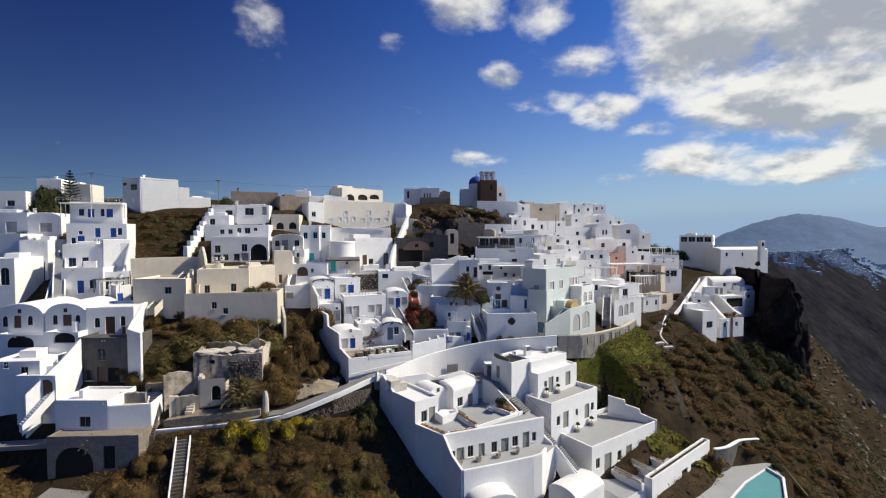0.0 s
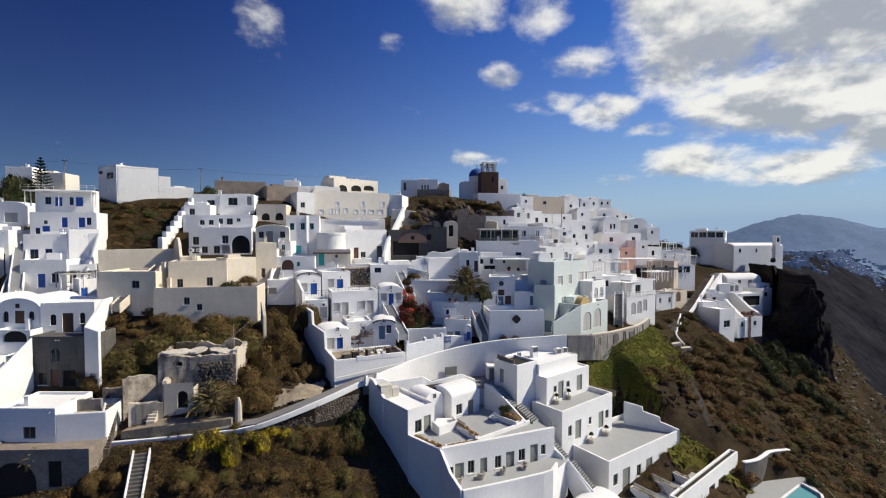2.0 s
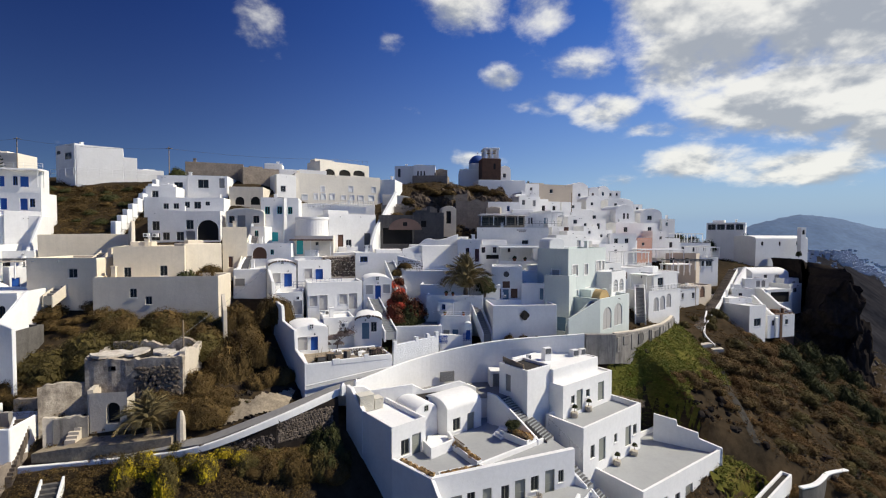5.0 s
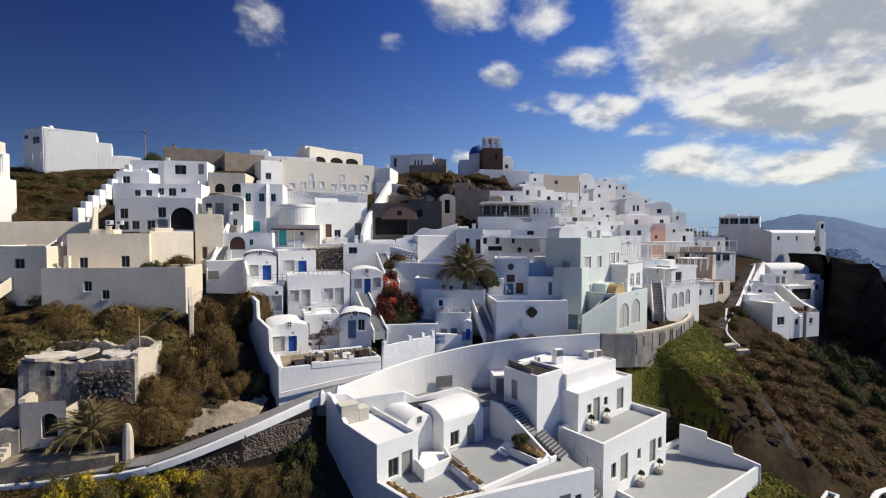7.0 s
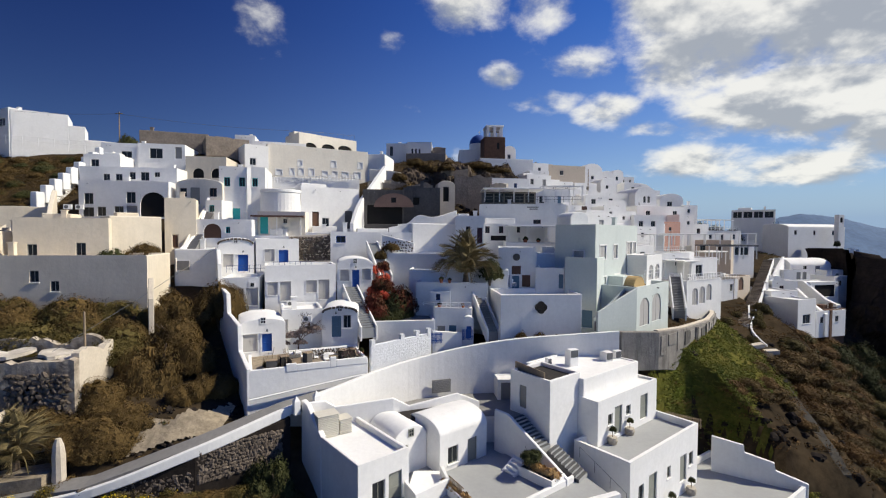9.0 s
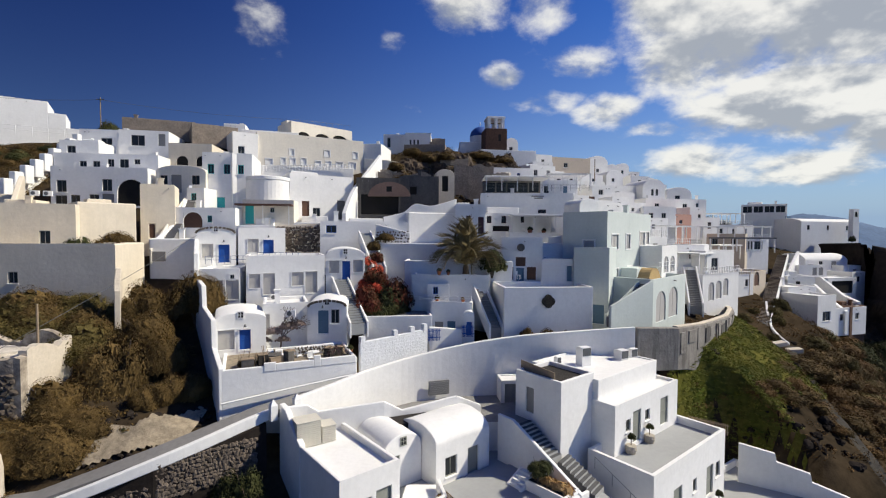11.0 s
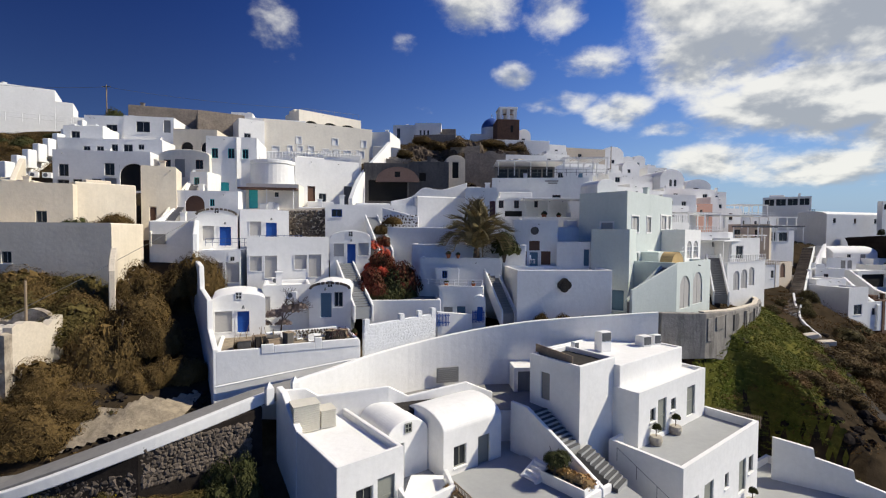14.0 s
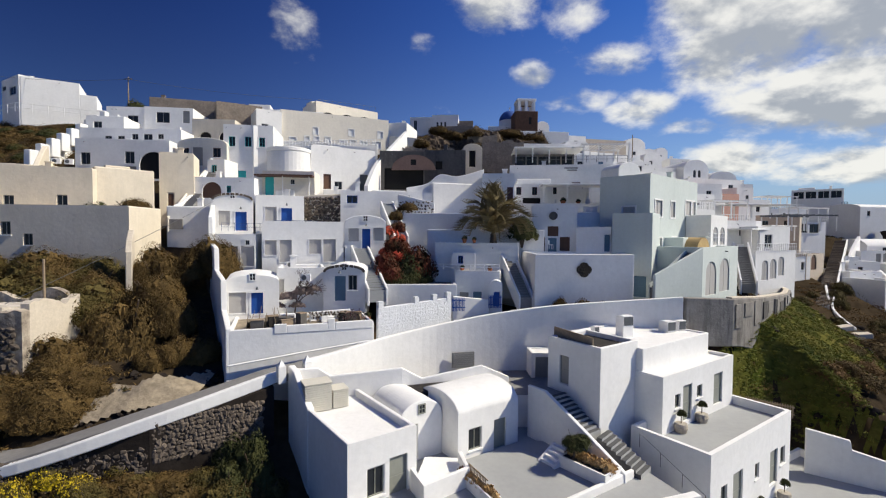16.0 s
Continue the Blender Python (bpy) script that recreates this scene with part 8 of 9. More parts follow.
roof_unit("tall white roof hood with a dark grille", 14.0, 79.3, 28.75, -68, .9, 1.0, 1.7)
roof_unit("low white roof hood with a dark grille", 18.2, 81.4, 28.75, -68, 1.0, .9, .95)
roof_unit("low white roof hood with a dark grille", 19.6, 82.0, 28.75, -68, .7, .8, .9)
roof_unit("small dark roof hood", 12.0, 79.2, 28.75, -68, .5, .5, .8)
fence_board = low_wall("roof_screen", "grey timber screen on the stair block", [(8.6, 76.3, 29.0, 30.0), (10.6, 73.0, 29.0, 29.9)], .08, TIMBER, category="screen")


def topiary(label, x, y, z):
    """A ball-headed bush in a round wicker basket."""
    root = thing("potted_tree", label, "potted tree", pose(x, y, z), "potted topiary trees")
    bm = bmesh.new()
    tube(bm, (0, 0, 0), (0, 0, .35), .36, .46, 16)
    tube(bm, (0, 0, .35), (0, 0, .62), .46, .40, 16)
    part("basket", bm, WICKER, root)
    part("stem", tube(bmesh.new(), (0, 0, .5), (0, 0, 1.35), .035, sides=6), BARK, root)
    ob = new("crown", CROWNS["dark"][0])
    ob.parent, ob.location, ob.scale = root, (0, 0, 1.2), (.42, .42, .5)
    return root


for x, y, z in ((16.9, 73.9, 23.3), (19.2, 75.8, 23.3), (21.6, 72.6, 18.15), (24.6, 75.0, 18.15)):
    topiary("ball-headed topiary tree in a wicker basket", x, y, z)


def armchair(label, x, y, z, yaw):
    root = thing("wicker_armchair", label, "chair", pose(x, y, z, 0, 0, yaw), "wicker chairs")
    bm = bmesh.new()
    tube(bm, (0, 0, 0), (0, 0, .42), .40, .46, 14)
    soft(part("seat", bm, WICKER, root), .04)
    bm = bmesh.new()
    for k in range(9):
        a = math.pi * k / 8
        tube(bm, (math.cos(a) * .42, math.sin(a) * .42, .4), (math.cos(a) * .46, math.sin(a) * .46, .8), .08, .07, 6)
    part("backrest", bm, WICKER, root)
    return root


for k, (x, y) in enumerate(((2.2, 60.6), (4.9, 61.7), (7.6, 62.8), (10.4, 63.9))):
    armchair("round wicker armchair on the grey deck", x, y, 18.85, 200 + 20 * k)
# olive tree
olive = thing("olive_tree", "small olive tree in a raised planter", "tree", pose(8.7, 69.9, 22.9))
bm = bmesh.new()
tube(bm, (0, 0, 0), (.1, 0, .9), .08, .06, 7)
for k in range(6):
    a = k * 1.05
    tube(bm, (.1, 0, .85), (.1 + math.cos(a) * .6, math.sin(a) * .6, 1.5 + .15 * (k % 3)), .04, .012, 5)
part("trunk", bm, BARK, olive)
ob = new("crown", CROWNS["dark"][1])
ob.parent, ob.location, ob.scale = olive, (.1, 0, 1.0), (1.15, 1.15, 1.1)
# lane posts
for x, y in ((-10.3, 71.4), (-9.0, 72.7)):
    post = thing("gate_post", "white pointed gate post beside the lane", "post", pose(x, y, 26.8, 0, 0, 40), "gate posts")
    bm = boxes((-.25, .25, -.25, .25, 0, 1.1))
    top = bm.verts.new((0, 0, 1.55))
    ring = [bm.verts.new((a * .25, b * .25, 1.1)) for a, b in ((-1, -1), (1, -1), (1, 1), (-1, 1))]
    for k in range(4):
        bm.faces.new((ring[k], ring[(k + 1) % 4], top))
    part("shaft", bm, WHITE, post)
# pool terrace
prism("pool_deck", "pale grey deck round the hotel pool", [(31.0, 60.5), (44.8, 74.3), (47.5, 75.4), (52.0, 79.0), (57.4, 82.4), (56.4, 77.0), (55.2, 72.6), (51.0, 67.0), (44, 56), (36, 52)], 0, 10.3, DECK)
low_wall("pool_wall", "dark rendered wall with a curved white coping", [(44.9, 74.7, 6, 14.2), (47.5, 75.8, 6, 14.0), (49.8, 77.4, 6, 13.9), (52.2, 79.3, 6, 13.6), (57.6, 82.7, 6, 12.3)], .4, DARKCEMENT, bend=True)
low_wall("pool_coping", "curved white coping of the pool wall", [(44.9, 74.7, 14.2, 14.42), (47.5, 75.8, 14.0, 14.22), (49.8, 77.4, 13.9, 14.12), (52.2, 79.3, 13.6, 13.82), (57.6, 82.7, 12.3, 12.52)], .6, WHITE, category="coping", bend=True)
prism("pool_water", "still turquoise pool water with a pale rim", [(54.0, 75.4), (48.2, 71.4), (43.4, 67.2), (40.0, 61.0), (45.5, 59.6), (50.4, 66.8), (54.2, 72.4)], 10.1, 10.36, POOL, "pool", POOL)
low_wall("low_parapet", "pale rim of the pool", [(54.3, 75.6, 10, 10.75), (54.8, 72.6, 10, 10.75), (50.9, 66.7, 10, 10.75), (46, 59.2, 10, 10.75)], .4, WHITE, category="rim")
low_wall("low_parapet", "pale inner rim of the pool", [(54.0, 75.6, 10, 10.5), (48.0, 71.6, 10, 10.5), (43.1, 67.3, 10, 10.5), (39.7, 61.0, 10, 10.5)], .3, WHITE, category="rim")
fence("sun_deck", "weathered timber boardwalk beside the pool", 60.2, 83.6, 10.2, -108, 17.0, .14, TIMBER, .3)
for k, (x, y, r) in enumerate(((57.2, 79.0, 1.3), (56.6, 76.2, 1.1), (57.8, 81.0, 1.0))):
    bush("dark", "dark shrub between the pool and the boardwalk", x, y, r, r, 10.2, group="pool shrubs")
# round medallion in the terrace front
medal = thing("wall_medallion", "dark round carved medallion on the white wall", "medallion", pose(12.83, 85.18, 33.57, 0, 0, 10.5))
for k in range(4):
    a = k * math.pi / 2
    part("lobe", tube(bmesh.new(), (math.cos(a) * .28, -.16, math.sin(a) * .28), (math.cos(a) * .28, .06, math.sin(a) * .28), .42, .42, 20), TARP, medal)
part("boss", tube(bmesh.new(), (0, -.2, 0), (0, .0, 0), .3, .3, 16), TARP, medal)
medal = thing("wall_medallion", "dark round carved medallion above the blue door", "medallion", pose(11.15, 92.2, 38.85, 0, 0, -6))
part("disc", tube(bmesh.new(), (0, -.12, 0), (0, .06, 0), .45, .45, 20), DARKCEMENT, medal)


# ---- loose stonework, stone by stone ----
STONES = [boulder(k + 30, 1) for k in range(4)]
for stone_mesh in STONES:
    stone_mesh.name = "stone"
    stone_mesh.materials[0] = PEBBLE


def stone_facing(host, a, b, foot, top, count, size, proud=.1, seed=1):
    """Rough stones set into the face of a wall that runs from a to b."""
    gen = np.random.default_rng(seed)
    a, b = Vector((*a, 0)), Vector((*b, 0))
    along = (b - a).normalized()
    out = Vector((along.y, -along.x, 0))
    rows = max(1, round(math.sqrt(count * (top - foot) / (b - a).length)))
    cols = max(1, count // rows)
    inv = host.matrix_basis.inverted()
    for r in range(rows):
        for c in range(cols):
            p = a.lerp(b, (c + .5 + .5 * (r % 2) * .6 + gen.uniform(-.25, .25)) / (cols + .5)) + out * proud
            p.z = foot + (top - foot) * (r + .5 + gen.uniform(-.2, .2)) / rows
            s = size * gen.uniform(.7, 1.25)
            ob = new("stone", STONES[int(gen.integers(4))])
            ob.parent = host
            ob.matrix_basis = inv @ Matrix.LocRotScale(p, Euler((gen.uniform(-.4, .4), gen.uniform(0, 6), math.atan2(along.y, along.x))), (s * 1.25, s * .7, s * .8))


def named(prefix, index=0):
    return [o for o in scene.objects if o.parent is None and o.name.startswith(prefix)][index]


stone_facing(named("rubble_wall"), (-19.3, 97.0), (-13.3, 98.5), 38.0, 41.2, 130, .27, .27, 2)
lane = named("wall_rubble")
stone_facing(lane, (-23.2, 64.75), (-16.5, 67.35), 22.0, 24.2, 300, .2, .24, 3)
stone_facing(lane, (-16.5, 67.35), (-11.4, 71.0), 23.2, 25.8, 260, .2, .24, 4)


# ---- ruin, poles, railings and clutter ----
def broken_wall(host, a, b, foot, top, thick, material, seed, gaps=()):
    """A wall whose upper edge has crumbled; a gap: from, to, foot and head of an opening."""
    a, b = Vector((*a, 0)), Vector((*b, 0))
    length, along = (b - a).length, (b - a).normalized()
    side = Vector((-along.y, along.x, 0)) * thick / 2
    marks = sorted({*[length * k / 22 for k in range(23)], *[u for g in gaps for u in g[:2]]})
    bm = bmesh.new()

    def crest(u):
        return top + min(1, length / 8) * (.8 * noise.noise(Vector((seed * 3.7, u * .45, 0))) + .45 * noise.noise(Vector((seed, u * 1.7, 5))))

    def face_at(u):
        return 1 + .16 * noise.noise(Vector((u * 1.3, seed, 9)))

    for u, v in zip(marks, marks[1:]):
        stack = [(foot, foot, crest(u), crest(v))]
        for g in gaps:
            if g[0] - .01 <= u and v <= g[1] + .01:
                stack = [(foot, foot, g[2], g[2]), (g[3], g[3], crest(u), crest(v))]
        for z0, z1, z2, z3 in stack:
            p, q, m, n = a + along * u, a + along * v, face_at(u), face_at(v)
            c = [bm.verts.new(w) for w in (p - side * m + Vector((0, 0, z0)), q - side * n + Vector((0, 0, z1)), q + side + Vector((0, 0, z1)), p + side + Vector((0, 0, z0)),
                                           p - side * m + Vector((0, 0, z2)), q - side * n + Vector((0, 0, z3)), q + side + Vector((0, 0, z3)), p + side + Vector((0, 0, z2)))]
            for f in ((3, 2, 1, 0), (4, 5, 6, 7), (0, 1, 5, 4), (1, 2, 6, 5), (2, 3, 7, 6), (3, 0, 4, 7)):
                bm.faces.new([c[i] for i in f])
    bmesh.ops.remove_doubles(bm, verts=bm.verts, dist=.004)
    return part("broken_wall", bm, material, host)


def roof_fragment(host, x, y, z, wide, deep, seed, tilt):
    """A jagged plate of plastered flat roof left standing."""
    bm = bmesh.new()
    rim = []
    for k in range(14):
        a = k * math.tau / 14
        r = 1 + .35 * noise.noise(Vector((seed, k * 1.3, 0)))
        rim.append((math.cos(a) * wide * r, math.sin(a) * deep * r))
    lo, hi = [bm.verts.new((p, q, -.28)) for p, q in rim], [bm.verts.new((p, q, .1 * noise.noise(Vector((p, q, seed))))) for p, q in rim]
    bm.faces.new(lo[::-1])
    bm.faces.new(hi)
    for k in range(14):
        bm.faces.new((lo[k], lo[(k + 1) % 14], hi[(k + 1) % 14], hi[k]))
    return part("roof_fragment", bm, ROOFPLASTER, host, "bright broken roof plaster", at=pose(x, y, z, tilt, tilt * .6, seed * 40))


ROOFPLASTER = mat("chalky_roof_plaster", (.66, .61, .53), (.40, .35, .29), .95, .8, 4, .6, .4, .2)
ruin = thing("ruined_house", "roofless ruined stone house with crumbling walls", "ruin", pose(-38.2, 69.8, 25.0, 0, 0, 8.5))
broken_wall(ruin, (0, 0), (10.0, 0), -2.5, 6.2, .7, OLDPLASTER, 1, ((2.3, 3.1, 4.9, 5.5), (6.0, 7.3, 2.9, 4.4)))
broken_wall(ruin, (0, .35), (-.3, 5), -2, 6.4, .6, OLDPLASTER, 2)
broken_wall(ruin, (9.7, .35), (9.8, 5.2), -1.5, 6.7, .6, PALEMORTAR, 3)
broken_wall(ruin, (.3, 5), (9.4, 5.2), 0, 6.9, .6, OLDPLASTER, 4)
# solid black block fills the ruin to paint its inner shade
part("dark_room", boxes((.4, 9.3, 1.2, 4.6, -2, 5.5)), VOID, ruin, "black block painting the shade inside the ruin")
for x, y, z, wide, deep, seed, tilt in ((2.0, 1.0, 6.7, 1.9, 1.0, 1, 6), (4.2, 2.0, 6.6, 1.5, 1.2, 2, -5), (7.0, 2.4, 6.4, 2.2, 1.1, 3, 4), (8.9, 1.6, 6.3, .9, 1.3, 4, -3)):
    roof_fragment(ruin, x, y, z, wide, deep, seed, tilt)
broken_wall(ruin, (-.2, .1), (-3.6, -2.0), -3, 3.9, .6, OLDPLASTER, 5)
stone_facing(ruin, (-33.2, 70.3), (-28.4, 71.05), 25.6, 30.4, 120, .26, .34, 6)
annex = thing("ruined_annex", "small ruined stone annex with an arched doorway", "ruin", pose(-36.2, 67.5, 24.0, 0, 0, 10))
bm = bmesh.new()
wall_face(bm, (0, 0, 0), (1, 0, 0), (0, 1, 0), 3.6, 4.3, [(1.6, 2.9, .9, 3.2, True)], .5)
box(bm, 0, .02, .02, 2.6, 0, 4.3)
box(bm, 3.58, 3.6, .02, 2.6, 0, 3.6)
part("front", bm, PALEMORTAR, annex)
# black sheet behind the arch paints the doorway's shade
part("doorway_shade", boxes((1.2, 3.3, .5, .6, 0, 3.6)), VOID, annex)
broken_wall(annex, (0, .2), (-.6, 3.0), -.5, 4.6, .5, PALEMORTAR, 6)
broken_wall(annex, (-3.0, -.6), (-.1, 0), -1.2, 2.0, .5, CEMENT, 7)
broken_wall(annex, (3.7, 0), (8.4, .4), -1.2, 1.5, .5, RUIN, 8)
for k in range(4):
    part("worn_step", boxes((-1.6, -.6, -.5 - .32 * k, -.18 - .32 * k, -1.5, .9 - .3 * k)), PALEMORTAR, annex)
pillar = thing("stone_pillar", "stubby pale stone pillar beside the lane", "pillar", pose(-26.1, 66.7, 23.2))
bm = bmesh.new()
for k, (r, z) in enumerate(((.52, 0), (.47, 1.2), (.45, 2.3), (.36, 3.1), (.18, 3.6))):
    ring = [bm.verts.new((math.cos(q * math.tau / 9) * r * (1 + .12 * noise.noise(Vector((q, z, 2)))), math.sin(q * math.tau / 9) * r * .8, z)) for q in range(9)]
    if k:
        for q in range(9):
            bm.faces.new((last[q], last[(q + 1) % 9], ring[(q + 1) % 9], ring[q]))
    last = ring
bm.faces.new(last)
part("shaft", bm, PALEMORTAR, pillar)
for k, (a, b, z) in enumerate((((-44.5, 68.0), (-40.2, 69.0), 27.6), ((-40.0, 66.2), (-37.2, 67.6), 26.2), ((-47, 66.0), (-43.5, 66.4), 26.8))):
    w = thing("ruined_wall", "crumbling rubble garden wall on the slope", "wall", pose(0, 0, 0))
    broken_wall(w, a, b, 20, z, .5, (RUIN, PALEMORTAR, CEMENT)[k], 11 + k)
# crumbling masonry below the summit
for k, (a, b, foot, top, material, gaps) in enumerate((((3.9, 121.0), (11.0, 121.6), 44, 52.6, RUIN, ()), ((-9.4, 118.4), (-.2, 119.4), 42, 50.6, RUIN, ((4.6, 5.9, 47.2, 49.8), (7.6, 8.4, 48, 49.6))),
                                                       ((-12.4, 120.4), (-6.4, 121.4), 44, 51.6, OLDPLASTER, ()), ((1.4, 123.6), (6.6, 124.6), 46, 54.4, RUIN, ((1.6, 2.6, 51.2, 53),)), ((10.8, 120.6), (13.4, 117.4), 42, 51.0, PALEMORTAR, ()))):
    w = thing("ruined_wall", "crumbling brown rubble wall below the summit", "wall", pose(0, 0, 0), "summit ruins")
    broken_wall(w, a, b, foot, top, .6, material, 21 + k, gaps)
ribbon("earth_patch", "pale dusty ground between the ruin and the lane", [(-40, 66.4, 22.9), (-36, 66.3, 23.6), (-31, 66.9, 23.8), (-26.8, 67.4, 24.2)], 3.2, PALE_EARTH, "ground", lift=.2, thick=2)


def pole(label, x, y, z, h, arms=1):
    root = thing("utility_pole", label, "pole", pose(x, y, z), "utility poles")
    part("mast", tube(bmesh.new(), (0, 0, -1), (0, 0, h), .11, .08), TIMBER, root)
    for k in range(arms):
        part("cross_arm", boxes((-.7, .7, -.05, .05, h - .4 - .5 * k, h - .28 - .5 * k)), TIMBER, root)
    return root


def cable(label, a, b, sag):
    """A thin sagging wire."""
    a, b = Vector(a), Vector(b)
    root = thing("cable", label, "cable", pose(*a), "overhead cables")
    bm = bmesh.new()
    pts = [a.lerp(b, k / 10) - a - Vector((0, 0, sag * 4 * k / 10 * (1 - k / 10))) for k in range(11)]
    turn = (b - a).to_track_quat("Z", "Y").to_matrix()
    rings = [[bm.verts.new(p + turn @ Vector((math.cos(k * math.pi / 2) * .022, math.sin(k * math.pi / 2) * .022, 0))) for k in range(4)] for p in pts]
    for r, q in zip(rings, rings[1:]):
        for k in range(4):
            bm.faces.new((r[k], r[(k + 1) % 4], q[(k + 1) % 4], q[k]))
    part("wire", bm, METAL, root)
    return root


pole("thin pale pole beside the ruin", -30.2, 74.6, 28.5, 6.2, 0)
pole("timber utility pole on the hilltop", -58.5, 120, 57, 7.0)
pole("timber utility pole on the hilltop", -91.5, 120, 58, 8.0)
pole("dark lamp pole among the houses", 31.4, 128, 46, 9.0, 0)
cable("thin cable from the ruin to the cave houses", (-33.5, 69.5, 29.6), (-25.3, 89.6, 40.2), .25)
cable("overhead cable on the hilltop", (-91.5, 120, 65.6), (-58.5, 120, 63.6), .8)
cable("overhead cable on the hilltop", (-130, 120, 65.0), (-91.5, 120, 65.6), .8)
cable("overhead cable on the skyline", (-58.5, 120, 63.6), (-30, 133, 63.5), .5)
railing("iron_railing", "blue iron balcony railing of the cave house", [(-24.2, 88.9, 36.95), (-20.1, 90.6, 36.95)], .85, IRON, .6, 2, .025)
railing("iron_railing", "blue iron balcony railing beside the blue door", [(-19.2, 90.7, 37.3), (-15.0, 92.2, 37.3)], .85, IRON, .6, 2, .025)
railing("villa_fence", "white post fence below the hilltop villa", [(-84.5, 120.2, 57.4), (-77.6, 117.8, 57.6), (-64.6, 126.6, 57.8)], 1.5, WHITE, 2.2, 2, .05)
railing("roof_railing", "thin roof railing above the arcade house", [(-28.8, 133.4, 62.9), (-19.2, 143, 63.9)], .7, METAL, 1.5, 1)
railing("terrace_railing", "white terrace railing below the palm", [(-1.8, 88.9, 33.2), (.8, 87.1, 33.2), (5.0, 86.5, 33.3)], .55, WHITE, 1.4, 2, .05)
railing("stair_rail", "thin metal handrail of the hotel steps", [(16.3, 69.2, 20.6), (13.3, 71.6, 23.2)], .9, METAL, 1.6, 1, .02)


def ac_unit(x, y, z, yaw):
    root = thing("air_conditioner", "white boxed air conditioner on a wall", "air conditioner", pose(x, y, z, 0, 0, yaw), "air conditioners")
    part("casing", boxes((0, .85, 0, .35, 0, .6)), WHITE, root)
    part("fan_grille", tube(bmesh.new(), (.3, -.02, .3), (.3, .01, .3), .22, .22, 16), METAL, root)
    return root


for x, y, z, yaw in ((-24.6, 87.0, 36.0, 24), (-16.2, 86.6, 33.3, 20), (-12.6, 80.9, 32.6, 10), (6.4, 87.6, 32.4, 0), (-46.2, 92, 44.6, 20), (-45.0, 92.4, 44.6, 20)):
    ac_unit(x, y, z, yaw)


def pot(x, y, z, s, plant="dry"):
    root = thing("flower_pot", "terracotta pot with a small plant", "flower pot", pose(x, y, z), "flower pots")
    bm = bmesh.new()
    tube(bm, (0, 0, 0), (0, 0, .32 * s), .13 * s, .2 * s, 12)
    tube(bm, (0, 0, .32 * s), (0, 0, .4 * s), .23 * s, .23 * s, 12)
    part("vessel", bm, TERRACOTTA, root)
    ob = new("plant", CROWNS[plant][0])
    ob.parent, ob.location, ob.scale = root, (0, 0, .35 * s), (.3 * s, .3 * s, .4 * s)
    return root


for x, y, z, s, k in ((-22.0, 71.0, 25.4, 1.2, "dry"), (-21.2, 71.3, 25.55, 1.0, "dark"), (-23.6, 70.0, 24.85, 1.4, "red"), (-23.9, 69.0, 24.6, 1.1, "dry"), (-6.6, 80.8, 29.2, 1.3, "dark"), (-7.2, 80.2, 29.2, 1.0, "red"),
                      (-12.4, 77.0, 29.2, 1.0, "dry"), (1.6, 88.6, 35.9, 1.2, "dark"), (2.6, 88.5, 35.9, 1.0, "dark"), (1.4, 88.2, 33.0, 1.1, "dark"), (4.2, 87.6, 33.0, 1.0, "dry"), (13.6, 99.6, 40.4, 1.6, "dark"), (15.4, 99.4, 40.4, 1.3, "dark")):
    pot(x, y, z, s, k)


def chair(x, y, z, yaw, paint=WHITE):
    root = thing("garden_chair", "simple white garden chair on the terrace", "chair", pose(x, y, z, 0, 0, yaw), "garden chairs")
    for a, b in ((-.22, -.22), (.18, -.22), (-.22, .18), (.18, .18)):
        part("leg", boxes((a, a + .04, b, b + .04, 0, .44)), paint, root)
    part("seat", boxes((-.24, .24, -.24, .24, .44, .48)), paint, root)
    part("backrest", boxes((-.24, .24, .2, .24, .5, .92)), paint, root)
    return root


for x, y, z, yaw in ((-9.4, 77.8, 29.2, 30), (-10.6, 78.4, 29.2, 120), (-8.3, 78.8, 29.2, 200), (13.0, 100.3, 40.3, 40), (16.8, 100.2, 40.3, 160), (10.6, 90.4, 35.3, 60)):
    chair(x, y, z, yaw)
table = thing("garden_table", "round white garden table on the terrace", "table", pose(-9.4, 78.7, 29.2))
part("tabletop", tube(bmesh.new(), (0, 0, .7), (0, 0, .75), .5, .5, 18), WHITE, table)
part("pedestal", tube(bmesh.new(), (0, 0, 0), (0, 0, .7), .06, .05), WHITE, table)
bench = thing("stone_bench", "whitewashed bench set with dark stones", "bench", pose(-12.4, 78.3, 29.2, 0, 0, 24))
soft(part("seat", boxes((0, 2.6, 0, .5, 0, .5)), WHITE, bench), .08)
for k in range(14):
    ob = new("inset_stone", STONES[k % 4])
    ob.parent, ob.location, ob.scale = bench, (.15 + k * .178, -.01, .16 + .2 * (k % 2)), (.09, .05, .08)
# bare climber on the white wall
climber = thing("bare_climber", "leafless twisted climber on a white wall", "climbing plant", pose(-13.2, 81.0, 29.2, 0, 0, 12))
bm = bmesh.new()


def twig(p, d, length, r, depth):
    q = p + d * length
    tube(bm, p, q, r, r * .7, 5, False)
    if depth:
        for _ in range(3):
            e = (d + Vector((random.uniform(-.9, .9), random.uniform(-.25, .15), random.uniform(-.5, .7)))).normalized()
            twig(q, e, length * random.uniform(.6, .85), r * .65, depth - 1)


